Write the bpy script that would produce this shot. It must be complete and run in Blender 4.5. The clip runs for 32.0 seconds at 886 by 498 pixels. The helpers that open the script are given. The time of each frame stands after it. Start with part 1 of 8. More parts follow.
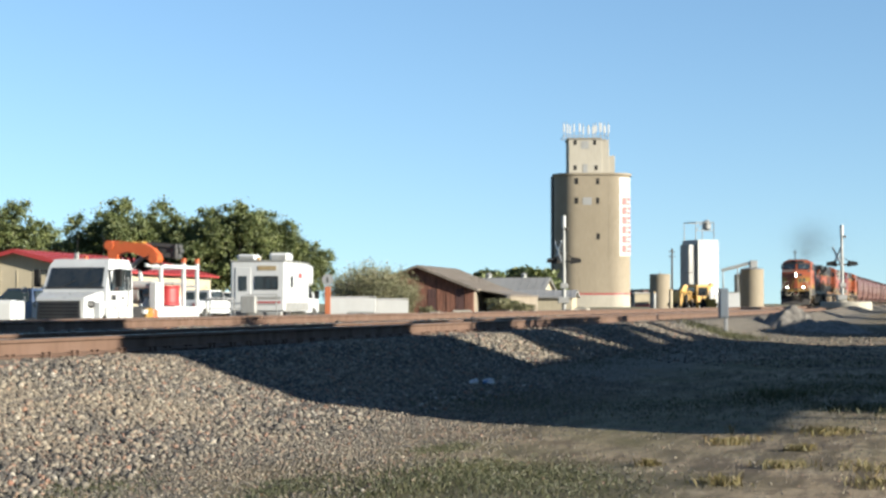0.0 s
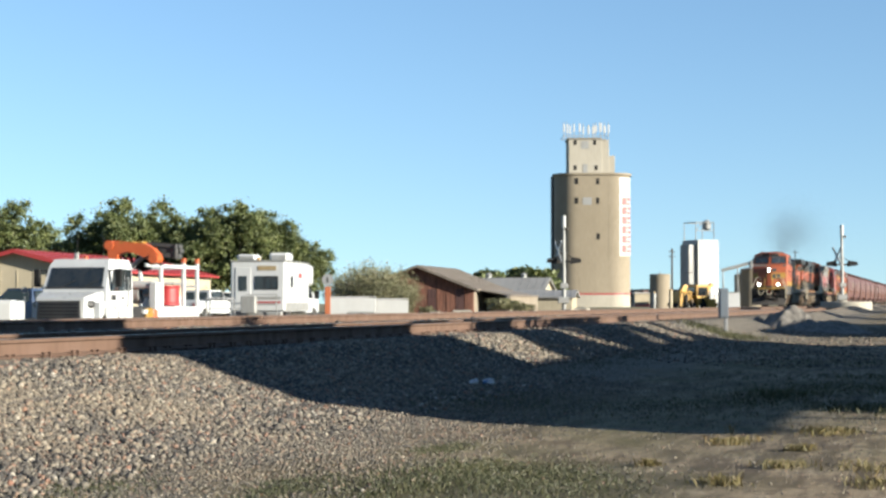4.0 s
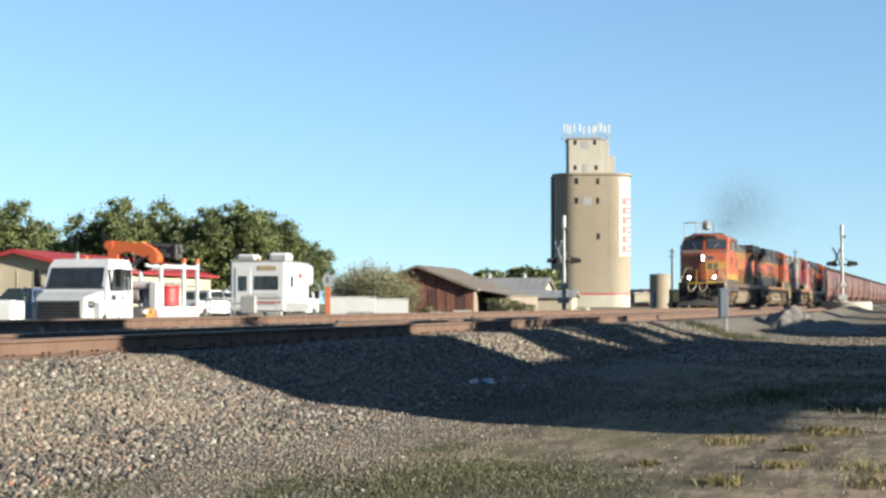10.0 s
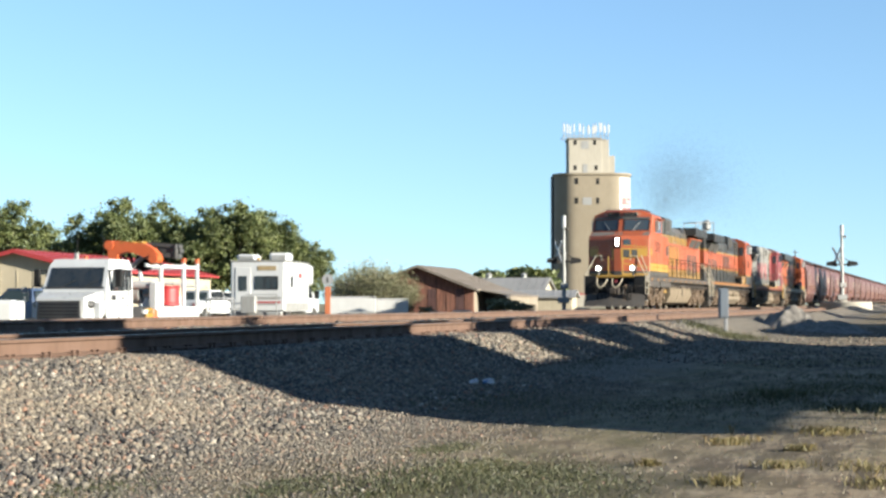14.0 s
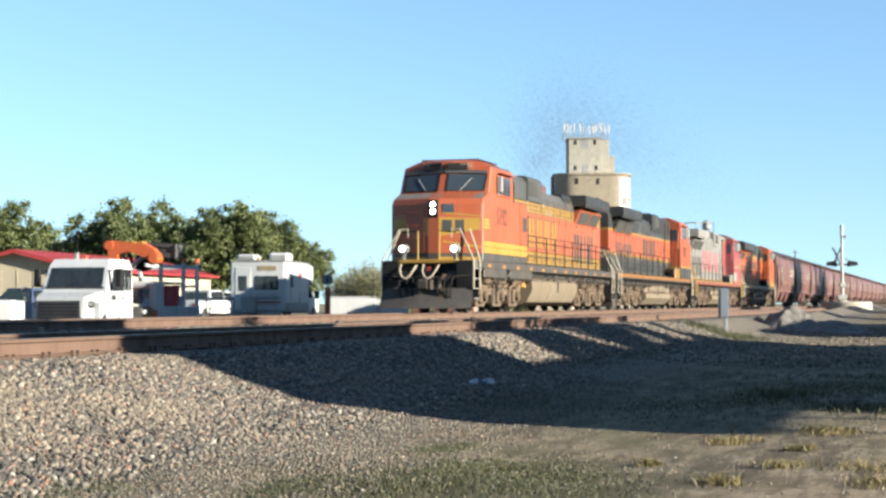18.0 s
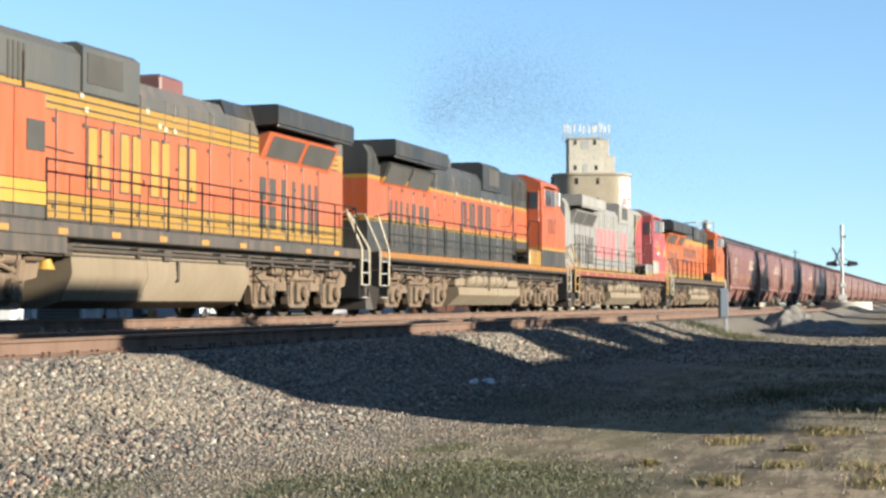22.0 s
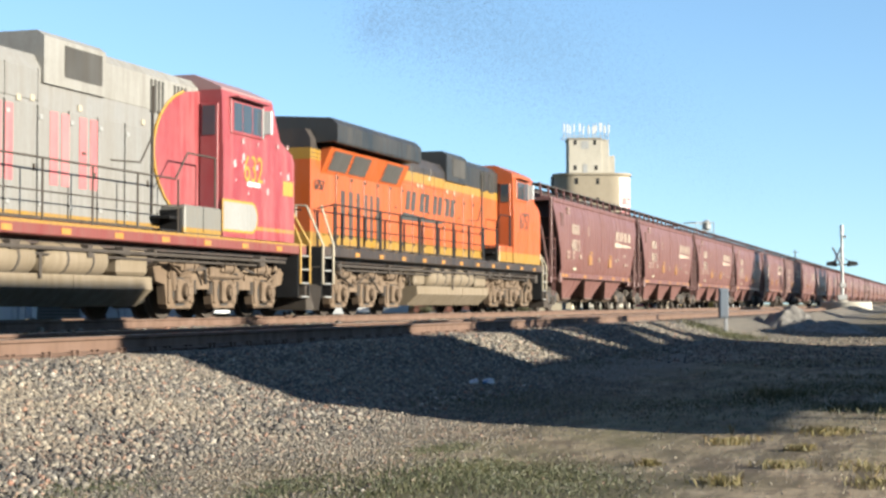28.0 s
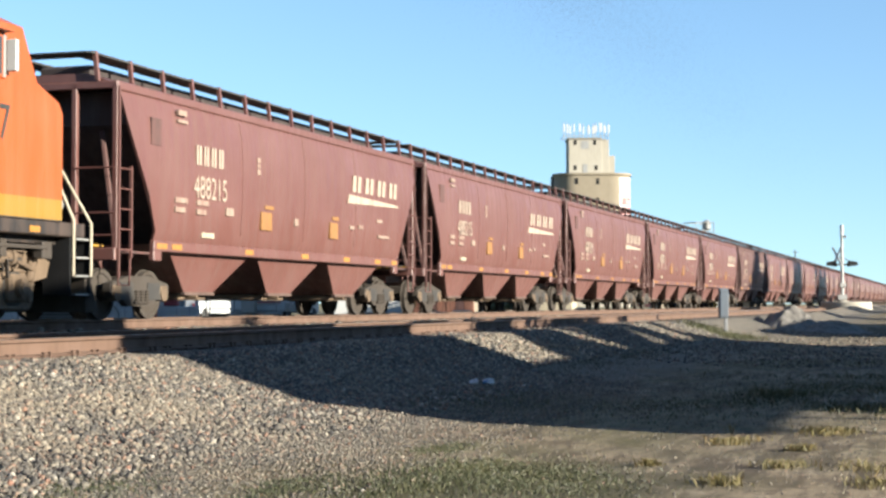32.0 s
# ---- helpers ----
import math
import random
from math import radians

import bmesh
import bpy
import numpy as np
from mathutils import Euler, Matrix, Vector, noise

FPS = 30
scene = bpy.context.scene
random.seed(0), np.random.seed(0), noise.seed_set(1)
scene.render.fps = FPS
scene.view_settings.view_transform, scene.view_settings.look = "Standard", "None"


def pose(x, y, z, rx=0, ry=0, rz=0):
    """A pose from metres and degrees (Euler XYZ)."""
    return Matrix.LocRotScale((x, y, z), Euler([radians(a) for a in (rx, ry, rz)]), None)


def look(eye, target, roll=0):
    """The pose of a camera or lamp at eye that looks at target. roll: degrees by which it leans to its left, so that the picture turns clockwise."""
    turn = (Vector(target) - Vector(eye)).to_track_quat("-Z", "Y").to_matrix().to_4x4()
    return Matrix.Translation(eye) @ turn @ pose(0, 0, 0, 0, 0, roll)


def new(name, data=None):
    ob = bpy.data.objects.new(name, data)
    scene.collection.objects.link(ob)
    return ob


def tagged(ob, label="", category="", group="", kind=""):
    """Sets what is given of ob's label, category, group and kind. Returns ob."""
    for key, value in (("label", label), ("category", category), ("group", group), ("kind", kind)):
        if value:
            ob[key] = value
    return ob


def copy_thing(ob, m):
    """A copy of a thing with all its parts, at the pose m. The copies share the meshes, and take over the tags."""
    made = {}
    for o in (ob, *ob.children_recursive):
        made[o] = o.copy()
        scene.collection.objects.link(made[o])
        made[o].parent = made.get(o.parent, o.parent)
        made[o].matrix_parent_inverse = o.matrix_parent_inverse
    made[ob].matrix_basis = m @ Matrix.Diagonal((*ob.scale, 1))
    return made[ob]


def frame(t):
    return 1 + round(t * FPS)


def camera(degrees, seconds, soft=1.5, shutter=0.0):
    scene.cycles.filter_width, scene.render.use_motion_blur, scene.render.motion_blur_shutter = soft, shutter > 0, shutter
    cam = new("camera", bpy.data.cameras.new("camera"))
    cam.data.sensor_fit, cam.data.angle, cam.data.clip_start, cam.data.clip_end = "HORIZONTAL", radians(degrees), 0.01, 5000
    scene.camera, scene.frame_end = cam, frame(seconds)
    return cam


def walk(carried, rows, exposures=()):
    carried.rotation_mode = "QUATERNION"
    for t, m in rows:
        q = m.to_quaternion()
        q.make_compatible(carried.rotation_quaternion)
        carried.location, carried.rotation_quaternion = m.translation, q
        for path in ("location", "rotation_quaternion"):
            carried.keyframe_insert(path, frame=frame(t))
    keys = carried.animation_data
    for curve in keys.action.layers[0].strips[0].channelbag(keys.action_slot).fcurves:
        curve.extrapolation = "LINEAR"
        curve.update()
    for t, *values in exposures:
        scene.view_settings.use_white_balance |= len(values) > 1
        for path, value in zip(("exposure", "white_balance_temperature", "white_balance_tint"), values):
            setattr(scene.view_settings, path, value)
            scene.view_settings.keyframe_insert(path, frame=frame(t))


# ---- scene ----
# ---------------- camera: stands still on a tripod ----------------
cam = camera(31.31, 32.0, soft=2.7)
EXPO = 2.02
EYE = (0.0, 0.0, 0.2976)
AIM = (100 * math.cos(0.31004), 100 * math.sin(0.31004), 0.2976 + 3.4323)
walk(cam, [(0, look(EYE, AIM)), (32, look(EYE, AIM))], [(0, EXPO - 0.18), (8, EXPO - 0.18), (12, EXPO), (20, EXPO + 0.1), (32, EXPO + 0.1)])

# ---------------- sky and low sun ----------------
SUN_EL, SUN_AZ = radians(15.2), math.pi + 0.20
world = bpy.data.worlds.new("sky")
world.use_nodes = True
scene.world = world
wn = world.node_tree
wn.nodes.clear()
sky = wn.nodes.new("ShaderNodeTexSky")
sky.sky_type, sky.sun_disc = "NISHITA", False
sky.sun_elevation, sky.sun_rotation = SUN_EL, SUN_AZ
sky.altitude, sky.air_density, sky.dust_density, sky.ozone_density = 200, 0.9, 0.0, 3.4
bgn = wn.nodes.new("ShaderNodeBackground")
bgn.inputs["Strength"].default_value = 0.0525
outw = wn.nodes.new("ShaderNodeOutputWorld")
tint = wn.nodes.new("ShaderNodeMix")
tint.data_type, tint.blend_type = "RGBA", "MULTIPLY"
tint.inputs[0].default_value = 1.0
tint.inputs[7].default_value = (1.03, 1.03, 1.0, 1)
# the clear air lowers the pale band at the horizon
where = wn.nodes.new("ShaderNodeTexCoord")
lift = wn.nodes.new("ShaderNodeMapping")
lift.inputs["Location"].default_value, lift.inputs["Scale"].default_value = (0, 0, 0.06), (1, 1, 0.72)
wn.links.new(where.outputs["Generated"], lift.inputs["Vector"])
wn.links.new(lift.outputs[0], sky.inputs["Vector"])
wn.links.new(sky.outputs[0], tint.inputs[6])
wn.links.new(tint.outputs[2], bgn.inputs[0])
wn.links.new(bgn.outputs[0], outw.inputs[0])
sun = new("sun", bpy.data.lights.new("sun", "SUN"))
sun.data.energy, sun.data.angle, sun.data.color = 5.0, radians(0.53), (1.0, 0.945, 0.81)
sun_dir = Vector((math.sin(SUN_AZ) * math.cos(SUN_EL), math.cos(SUN_AZ) * math.cos(SUN_EL), math.sin(SUN_EL)))
sun.matrix_world = look(sun_dir * 100, (0, 0, 0))
# ---------------- materials ----------------
def nodes_of(m):
    m.use_nodes = True
    nt = m.node_tree
    nt.nodes.clear()
    out = nt.nodes.new("ShaderNodeOutputMaterial")
    bs = nt.nodes.new("ShaderNodeBsdfPrincipled")
    nt.links.new(bs.outputs[0], out.inputs[0])
    return nt, bs


def noise_node(nt, vec, scale, detail=4.0, rough=0.6):
    n = nt.nodes.new("ShaderNodeTexNoise")
    n.inputs["Scale"].default_value, n.inputs["Detail"].default_value = scale, detail
    n.inputs["Roughness"].default_value = rough
    nt.links.new(vec, n.inputs["Vector"])
    return n.outputs["Fac"]


def ramp(nt, fac, stops, constant=False):
    r = nt.nodes.new("ShaderNodeValToRGB")
    cr = r.color_ramp
    cr.interpolation = "CONSTANT" if constant else "LINEAR"
    while len(cr.elements) < len(stops):
        cr.elements.new(1.0)
    for e, (p, c) in zip(cr.elements, stops):
        e.position = p
        e.color = (*c, 1) if len(c) == 3 else c
    nt.links.new(fac, r.inputs[0])
    return r.outputs[0]


def mixc(nt, fac, a, b, kind="MIX"):
    m = nt.nodes.new("ShaderNodeMix")
    m.data_type, m.blend_type = "RGBA", kind
    for sock, v in ((m.inputs[0], fac), (m.inputs[6], a), (m.inputs[7], b)):
        if isinstance(v, (int, float)):
            sock.default_value = v
        elif isinstance(v, tuple):
            sock.default_value = (*v, 1)
        else:
            nt.links.new(v, sock)
    return m.outputs[2]


def mapr(nt, val, a, b, c, d):
    m = nt.nodes.new("ShaderNodeMapRange")
    for i, v in enumerate((a, b, c, d)):
        m.inputs[i + 1].default_value = v
    nt.links.new(val, m.inputs[0])
    return m.outputs[0]


def math_node(nt, op, a, b):
    m = nt.nodes.new("ShaderNodeMath")
    m.operation = op
    for sock, v in zip(m.inputs, (a, b)):
        if isinstance(v, (int, float)):
            sock.default_value = v
        else:
            nt.links.new(v, sock)
    return m.outputs[0]


def bump(nt, bs, height, strength, dist=0.01):
    b = nt.nodes.new("ShaderNodeBump")
    b.inputs["Strength"].default_value, b.inputs["Distance"].default_value = strength, dist
    nt.links.new(height, b.inputs["Height"])
    nt.links.new(b.outputs[0], bs.inputs["Normal"])


def coords(nt, scale=(1, 1, 1)):
    tc = nt.nodes.new("ShaderNodeTexCoord")
    mp = nt.nodes.new("ShaderNodeMapping")
    mp.inputs["Scale"].default_value = scale
    nt.links.new(tc.outputs["Object"], mp.inputs["Vector"])
    return mp.outputs[0]


def paint(name, col, rough=0.45, metal=0.0, dirt=0.25, dirt_col=(0.16, 0.12, 0.08), big=0.7, fine=14.0, relief=0.06, spec=0.5, bands=None, streak=1.0, keep=None):
    """A painted or plain surface: colour with broad fading, vertical streaks of grime and fine grain.
    bands: heights and colours of a livery painted in level stripes."""
    k = keep or 0.365
    col, dirt_col = tuple(c * k for c in col), tuple(c * k for c in dirt_col)
    bands = [(h, tuple(c * k for c in b)) for h, b in bands] if bands else None
    m = bpy.data.materials.new(name)
    nt, bs = nodes_of(m)
    v = coords(nt)
    vs = coords(nt, (3.0, 3.0, 0.35 * streak))
    n1 = noise_node(nt, v, big, 3)
    n2 = noise_node(nt, vs, 1.6, 5)
    n3 = noise_node(nt, v, fine, 3)
    base = col
    if bands:
        sep = nt.nodes.new("ShaderNodeSeparateXYZ")
        nt.links.new(v, sep.inputs[0])
        z = mapr(nt, sep.outputs[2], 0.0, 5.0, 0.0, 1.0)
        base = ramp(nt, z, [(h / 5.0, c) for h, c in bands], constant=True)
    pale = tuple(min(0.9, c * 1.2 + 0.02) for c in col) if not bands else (0.16, 0.12, 0.085)
    fade = mixc(nt, mapr(nt, n1, 0.3, 0.7, 0.0, 0.10 if bands else 0.6), base, pale, "MIX") if dirt > 0 else base
    grime = mapr(nt, n2, 0.42, 0.75, 0.0, dirt)
    c = mixc(nt, grime, fade, dirt_col)
    c = mixc(nt, mapr(nt, n3, 0.35, 0.8, 0.0, dirt * 0.5), c, dirt_col)
    nt.links.new(c, bs.inputs["Base Color"])
    nt.links.new(mapr(nt, n2, 0.3, 0.7, max(rough - 0.12, 0.05), min(rough + 0.25, 1.0)), bs.inputs["Roughness"])
    bs.inputs["Metallic"].default_value = metal
    bs.inputs["Specular IOR Level"].default_value = spec
    if relief:
        bump(nt, bs, n3, relief)
    return m


def leaf_mat(name, a, b, c):
    m = bpy.data.materials.new(name)
    nt, bs = nodes_of(m)
    g = nt.nodes.new("ShaderNodeNewGeometry")
    col = ramp(nt, g.outputs["Random Per Island"], [(0.0, a), (0.5, b), (1.0, c)])
    v = coords(nt)
    col = mixc(nt, mapr(nt, noise_node(nt, v, 0.55, 2), 0.35, 0.65, 0.0, 0.6), col, a)
    nt.links.new(col, bs.inputs["Base Color"])
    bs.inputs["Roughness"].default_value = 0.6
    tr = nt.nodes.new("ShaderNodeBsdfTranslucent")
    nt.links.new(col, tr.inputs[0])
    mx = nt.nodes.new("ShaderNodeMixShader")
    mx.inputs[0].default_value = 0.25
    nt.links.new(bs.outputs[0], mx.inputs[1])
    nt.links.new(tr.outputs[0], mx.inputs[2])
    nt.links.new(mx.outputs[0], nt.nodes["Material Output"].inputs[0])
    return m


def glow_mat(name, col, strength):
    m = bpy.data.materials.new(name)
    nt, bs = nodes_of(m)
    bs.inputs["Base Color"].default_value = (*col, 1)
    bs.inputs["Emission Color"].default_value = (*col, 1)
    bs.inputs["Emission Strength"].default_value = strength
    return m


def glass_mat(name, col, rough=0.05):
    m = bpy.data.materials.new(name)
    nt, bs = nodes_of(m)
    v = coords(nt)
    c = mixc(nt, mapr(nt, noise_node(nt, v, 3, 3), 0.3, 0.8, 0.0, 0.5), col, (0.04, 0.04, 0.038))
    nt.links.new(c, bs.inputs["Base Color"])
    bs.inputs["Roughness"].default_value = rough
    bs.inputs["IOR"].default_value = 1.5
    return m


def stone_mat(name, stops, rough=0.9):
    m = bpy.data.materials.new(name)
    nt, bs = nodes_of(m)
    g = nt.nodes.new("ShaderNodeNewGeometry")
    col = ramp(nt, g.outputs["Random Per Island"], stops)
    v = coords(nt)
    col = mixc(nt, mapr(nt, noise_node(nt, v, 45, 4), 0.3, 0.75, 0.0, 0.5), col, (0.10, 0.09, 0.08))
    col = mixc(nt, mapr(nt, noise_node(nt, v, 0.8, 3), 0.45, 0.7, 0.0, 0.35), col, (0.26, 0.205, 0.14))
    col = mixc(nt, 1.0, col, (0.60, 0.59, 0.575), "MULTIPLY")
    nt.links.new(col, bs.inputs["Base Color"])
    bs.inputs["Roughness"].default_value = rough
    bump(nt, bs, noise_node(nt, v, 70, 3), 0.3)
    return m


def ground_mat():
    m = bpy.data.materials.new("earth")
    nt, bs = nodes_of(m)
    v = coords(nt)
    sep = nt.nodes.new("ShaderNodeSeparateXYZ")
    nt.links.new(v, sep.inputs[0])
    x, y = sep.outputs[0], sep.outputs[1]
    n_big = noise_node(nt, v, 0.22, 5)
    n_mid = noise_node(nt, v, 1.1, 6)
    n_fine = noise_node(nt, v, 16, 6, 0.7)
    n_grit = noise_node(nt, v, 55, 3)
    dirt = ramp(nt, n_mid, [(0.28, (0.15, 0.11, 0.068)), (0.48, (0.34, 0.265, 0.175)), (0.70, (0.54, 0.44, 0.32))])
    dirt = mixc(nt, mapr(nt, n_fine, 0.35, 0.7, 0.0, 0.6), dirt, (0.13, 0.10, 0.07))
    grass = ramp(nt, n_fine, [(0.3, (0.045, 0.048, 0.017)), (0.55, (0.12, 0.11, 0.045)), (0.8, (0.26, 0.205, 0.11))])
    gravel = ramp(nt, n_grit, [(0.25, (0.06, 0.054, 0.047)), (0.5, (0.165, 0.145, 0.12)), (0.75, (0.32, 0.28, 0.23))])
    gravel = mixc(nt, mapr(nt, n_mid, 0.4, 0.7, 0.0, 0.4), gravel, (0.19, 0.155, 0.115))
    stretch = coords(nt, (0.55, 2.2, 1.0))
    n_patch = noise_node(nt, stretch, 1.5, 6, 0.62)
    dirt = mixc(nt, mapr(nt, n_patch, 0.47, 0.57, 0.0, 0.72), dirt, (0.075, 0.054, 0.036))
    dirt = mixc(nt, mapr(nt, noise_node(nt, stretch, 4.5, 5, 0.7), 0.48, 0.60, 0.0, 0.65), dirt, (0.09, 0.067, 0.045))
    gfac = mapr(nt, n_big, 0.45, 0.60, 0.0, 0.75)
    gfac = math_node(nt, "MULTIPLY", gfac, mapr(nt, n_mid, 0.36, 0.56, 0.2, 1.0))
    c = mixc(nt, gfac, dirt, grass)
    wob = math_node(nt, "ADD", y, mapr(nt, n_mid, 0.2, 0.8, -1.1, 1.1))
    c = mixc(nt, math_node(nt, "MULTIPLY", mapr(nt, wob, 4.2, 5.2, 0.0, 1.0), mapr(nt, wob, 18.5, 20.0, 1.0, 0.0)), c, gravel)
    near = nt.nodes.new("ShaderNodeVectorMath")
    near.operation = "DISTANCE"
    near.inputs[1].default_value = (10.1, 2.75, -0.9)
    nt.links.new(v, near.inputs[0])
    edge = math_node(nt, "ADD", near.outputs["Value"], mapr(nt, n_mid, 0.2, 0.8, -0.9, 0.9))
    moss = ramp(nt, n_fine, [(0.3, (0.035, 0.042, 0.014)), (0.5, (0.085, 0.075, 0.04)), (0.62, (0.12, 0.10, 0.06)), (0.8, (0.22, 0.18, 0.11))])
    c = mixc(nt, mapr(nt, edge, 0.9, 1.7, 0.9, 0.0), c, moss)
    far = mixc(nt, mapr(nt, n_big, 0.4, 0.6, 0.0, 1.0), (0.30, 0.25, 0.17), (0.17, 0.16, 0.075))
    c = mixc(nt, mapr(nt, y, 30.0, 60.0, 0.0, 1.0), c, far)
    c = mixc(nt, 1.0, c, (0.60, 0.59, 0.575), "MULTIPLY")
    nt.links.new(c, bs.inputs["Base Color"])
    bs.inputs["Roughness"].default_value = 0.95
    bs.inputs["Specular IOR Level"].default_value = 0.2
    bump(nt, bs, math_node(nt, "ADD", n_fine, n_grit), 0.6, 0.03)
    return m


M_EARTH = ground_mat()
M_STONE = stone_mat("ballast_stone", [(0.0, (0.035, 0.033, 0.033)), (0.30, (0.07, 0.062, 0.054)), (0.58, (0.165, 0.142, 0.11)), (0.79, (0.29, 0.25, 0.19)), (0.88, (0.26, 0.115, 0.07)), (0.93, (0.32, 0.27, 0.20)), (1.0, (0.50, 0.46, 0.39))])
M_RAIL = paint("rusty_rail_steel", (0.215, 0.115, 0.07), 0.75, 0.15, 0.45, (0.12, 0.07, 0.045), 1.5, 30, 0.15)
M_RAILTOP = paint("polished_rail_head", (0.42, 0.40, 0.38), 0.3, 0.9, 0.2, (0.2, 0.15, 0.12), 1.5, 30, 0.02)
M_TIE = paint("weathered_timber", (0.13, 0.105, 0.085), 0.9, 0, 0.5, (0.05, 0.04, 0.03), 3, 30, 0.3)
M_IRON = paint("grimy_iron", (0.055, 0.038, 0.025), 0.85, 0.1, 0.6, (0.07, 0.048, 0.03), 1.2, 18, 0.2)
M_DUSTY = paint("dusty_steel", (0.215, 0.135, 0.072), 0.85, 0.0, 0.6, (0.085, 0.055, 0.034), 1.2, 18, 0.15)
M_TANK = paint("dusty_tan_tank", (0.25, 0.185, 0.11), 0.75, 0.0, 0.35, (0.2, 0.15, 0.09), 0.8, 20, 0.06)
M_BLACK = paint("black_paint", (0.010, 0.010, 0.011), 0.7, 0, 0.12, (0.03, 0.025, 0.02), spec=0.12)
M_DARKROOF = paint("dark_grey_roof_paint", (0.055, 0.06, 0.06), 0.6, 0, 0.35, (0.12, 0.10, 0.08))
M_AMBER = paint("dirty_amber_reflector", (0.62, 0.27, 0.03), 0.5, 0, 0.6, (0.25, 0.13, 0.05), 3.0, 20)
M_PLOW = paint("dusty_black_plough", (0.05, 0.043, 0.036), 0.75, 0, 0.7, (0.13, 0.10, 0.075), 1.2, 12, 0.1)
M_MARK = paint("worn_cream_marking", (0.60, 0.48, 0.37), 0.6, 0, 0.45, (0.30, 0.14, 0.11), 3, 22)
M_STENCIL = paint("faded_cream_stencil", (0.46, 0.33, 0.25), 0.6, 0, 0.6, (0.23, 0.09, 0.07), 4, 25)
M_NOSETOP = paint("dusty_grey_tread", (0.20, 0.17, 0.145), 0.9, 0, 0.5, (0.12, 0.09, 0.07), 2, 25, 0.2)
M_YELLOW = paint("yellow_paint", (0.58, 0.32, 0.03), 0.45, 0, 0.22, (0.3, 0.17, 0.05))
M_WHITE = paint("white_paint", (0.80, 0.80, 0.78), 0.4, 0, 0.08, (0.4, 0.36, 0.3), relief=0.02, keep=0.35)
M_SILVER = paint("faded_silver_paint", (0.42,0.41,0.38), 0.5, 0.1, 0.4, (0.22, 0.19, 0.15))
M_RED = paint("faded_red_paint", (0.55, 0.055, 0.06), 0.45, 0, 0.25, (0.28, 0.08, 0.07))
M_RUSTCAR = paint("oxide_brown_paint", (0.225, 0.088, 0.072), 0.42, 0, 0.45, (0.16, 0.075, 0.055), 0.5, 10, 0.04)
# blackened brown: stained small parts, and whole cars darkened in place of shade
M_RUSTDARK = paint("dark_stained_brown", (0.16, 0.055, 0.042), 0.7, 0, 0.7, (0.03, 0.028, 0.028), 0.5, 8, 0.06)
# black for greasy parts, and for plates drawn as shaded truck openings
M_GREASE_SHADE = paint("black_grease", (0.02, 0.018, 0.016), 0.7, 0, 0.3)
# near-black brown: shade of the car ends put into the colour; hatch covers share it
M_ENDSHADE = paint("sooty_brown_sheet", (0.04, 0.02, 0.017), 0.8, 0, 0.4, (0.02, 0.015, 0.013))
M_OLDYEL = paint("faded_yellow_stencil", (0.42, 0.19, 0.035), 0.6, 0, 0.4, (0.2, 0.08, 0.05))
M_CREAM = paint("cream_lettering", (0.62, 0.53, 0.38), 0.6, 0, 0.25)
M_LETTER = paint("dark_lettering", (0.035, 0.04, 0.035), 0.5, 0, 0.15)
M_SCREEN = paint("dusty_dark_mesh_screen", (0.042, 0.038, 0.031), 0.85, 0, 0.4, (0.08, 0.065, 0.05), 1.0, 60, 0.3)
M_PINK = paint("faded_red_lettering", (0.66, 0.14, 0.15), 0.6, 0, 0.3, (0.45, 0.42, 0.38))
M_GLASS = glass_mat("dark_cab_glass", (0.02, 0.03, 0.04))
M_LAMP = glow_mat("lit_headlamp", (1.0, 0.95, 0.84), 6.0)
M_CONC = paint("stained_concrete", (0.42, 0.345, 0.24), 0.9, 0, 0.35, (0.30, 0.25, 0.18), 0.06, 2.0, 0.1)
M_CONC2 = paint("pale_concrete", (0.60, 0.55, 0.45), 0.9, 0, 0.25, (0.4, 0.34, 0.25), 0.1, 3.0, 0.1)
M_GALV = paint("galvanised_steel", (0.52, 0.52, 0.50), 0.5, 0.3, 0.3, (0.3, 0.27, 0.22), 0.4, 6)
M_BEIGE = paint("beige_siding", (0.70, 0.60, 0.42), 0.8, 0, 0.15, (0.35, 0.28, 0.18))
M_REDROOF = paint("red_metal_roof", (0.52, 0.035, 0.035), 0.5, 0, 0.15, (0.3, 0.06, 0.05))
M_BARNWALL = paint("rusty_corrugated_wall", (0.40, 0.15, 0.085), 0.85, 0, 0.8, (0.035, 0.025, 0.02), 0.6, 6, 0.2)
M_BARNROOF = paint("weathered_tin_roof", (0.36, 0.30, 0.24), 0.75, 0.1, 0.5, (0.12, 0.085, 0.06), 0.3, 5, 0.1)
M_CLAD = paint("weathered_white_cladding", (0.60, 0.59, 0.57), 0.5, 0, 0.2, (0.4, 0.36, 0.3), relief=0.02, keep=0.35)
M_TINPALE = paint("pale_tin_roof", (0.46, 0.45, 0.43), 0.6, 0.1, 0.3, (0.3, 0.27, 0.23), 0.3, 5, 0.1)
M_BARNPALE = paint("pale_weathered_boards", (0.42, 0.35, 0.26), 0.85, 0, 0.5, (0.2, 0.15, 0.1), 0.6, 6, 0.2)
M_BARK = paint("bark", (0.10, 0.075, 0.05), 0.95, 0, 0.4, (0.04, 0.03, 0.02), 2, 20, 0.4)
M_LEAF = leaf_mat("oak_leaves", (0.040, 0.056, 0.014), (0.092, 0.112, 0.033), (0.17, 0.175, 0.06))
M_LEAF2 = leaf_mat("dry_olive_leaves", (0.075, 0.08, 0.035), (0.14, 0.135, 0.065), (0.22, 0.19, 0.11))
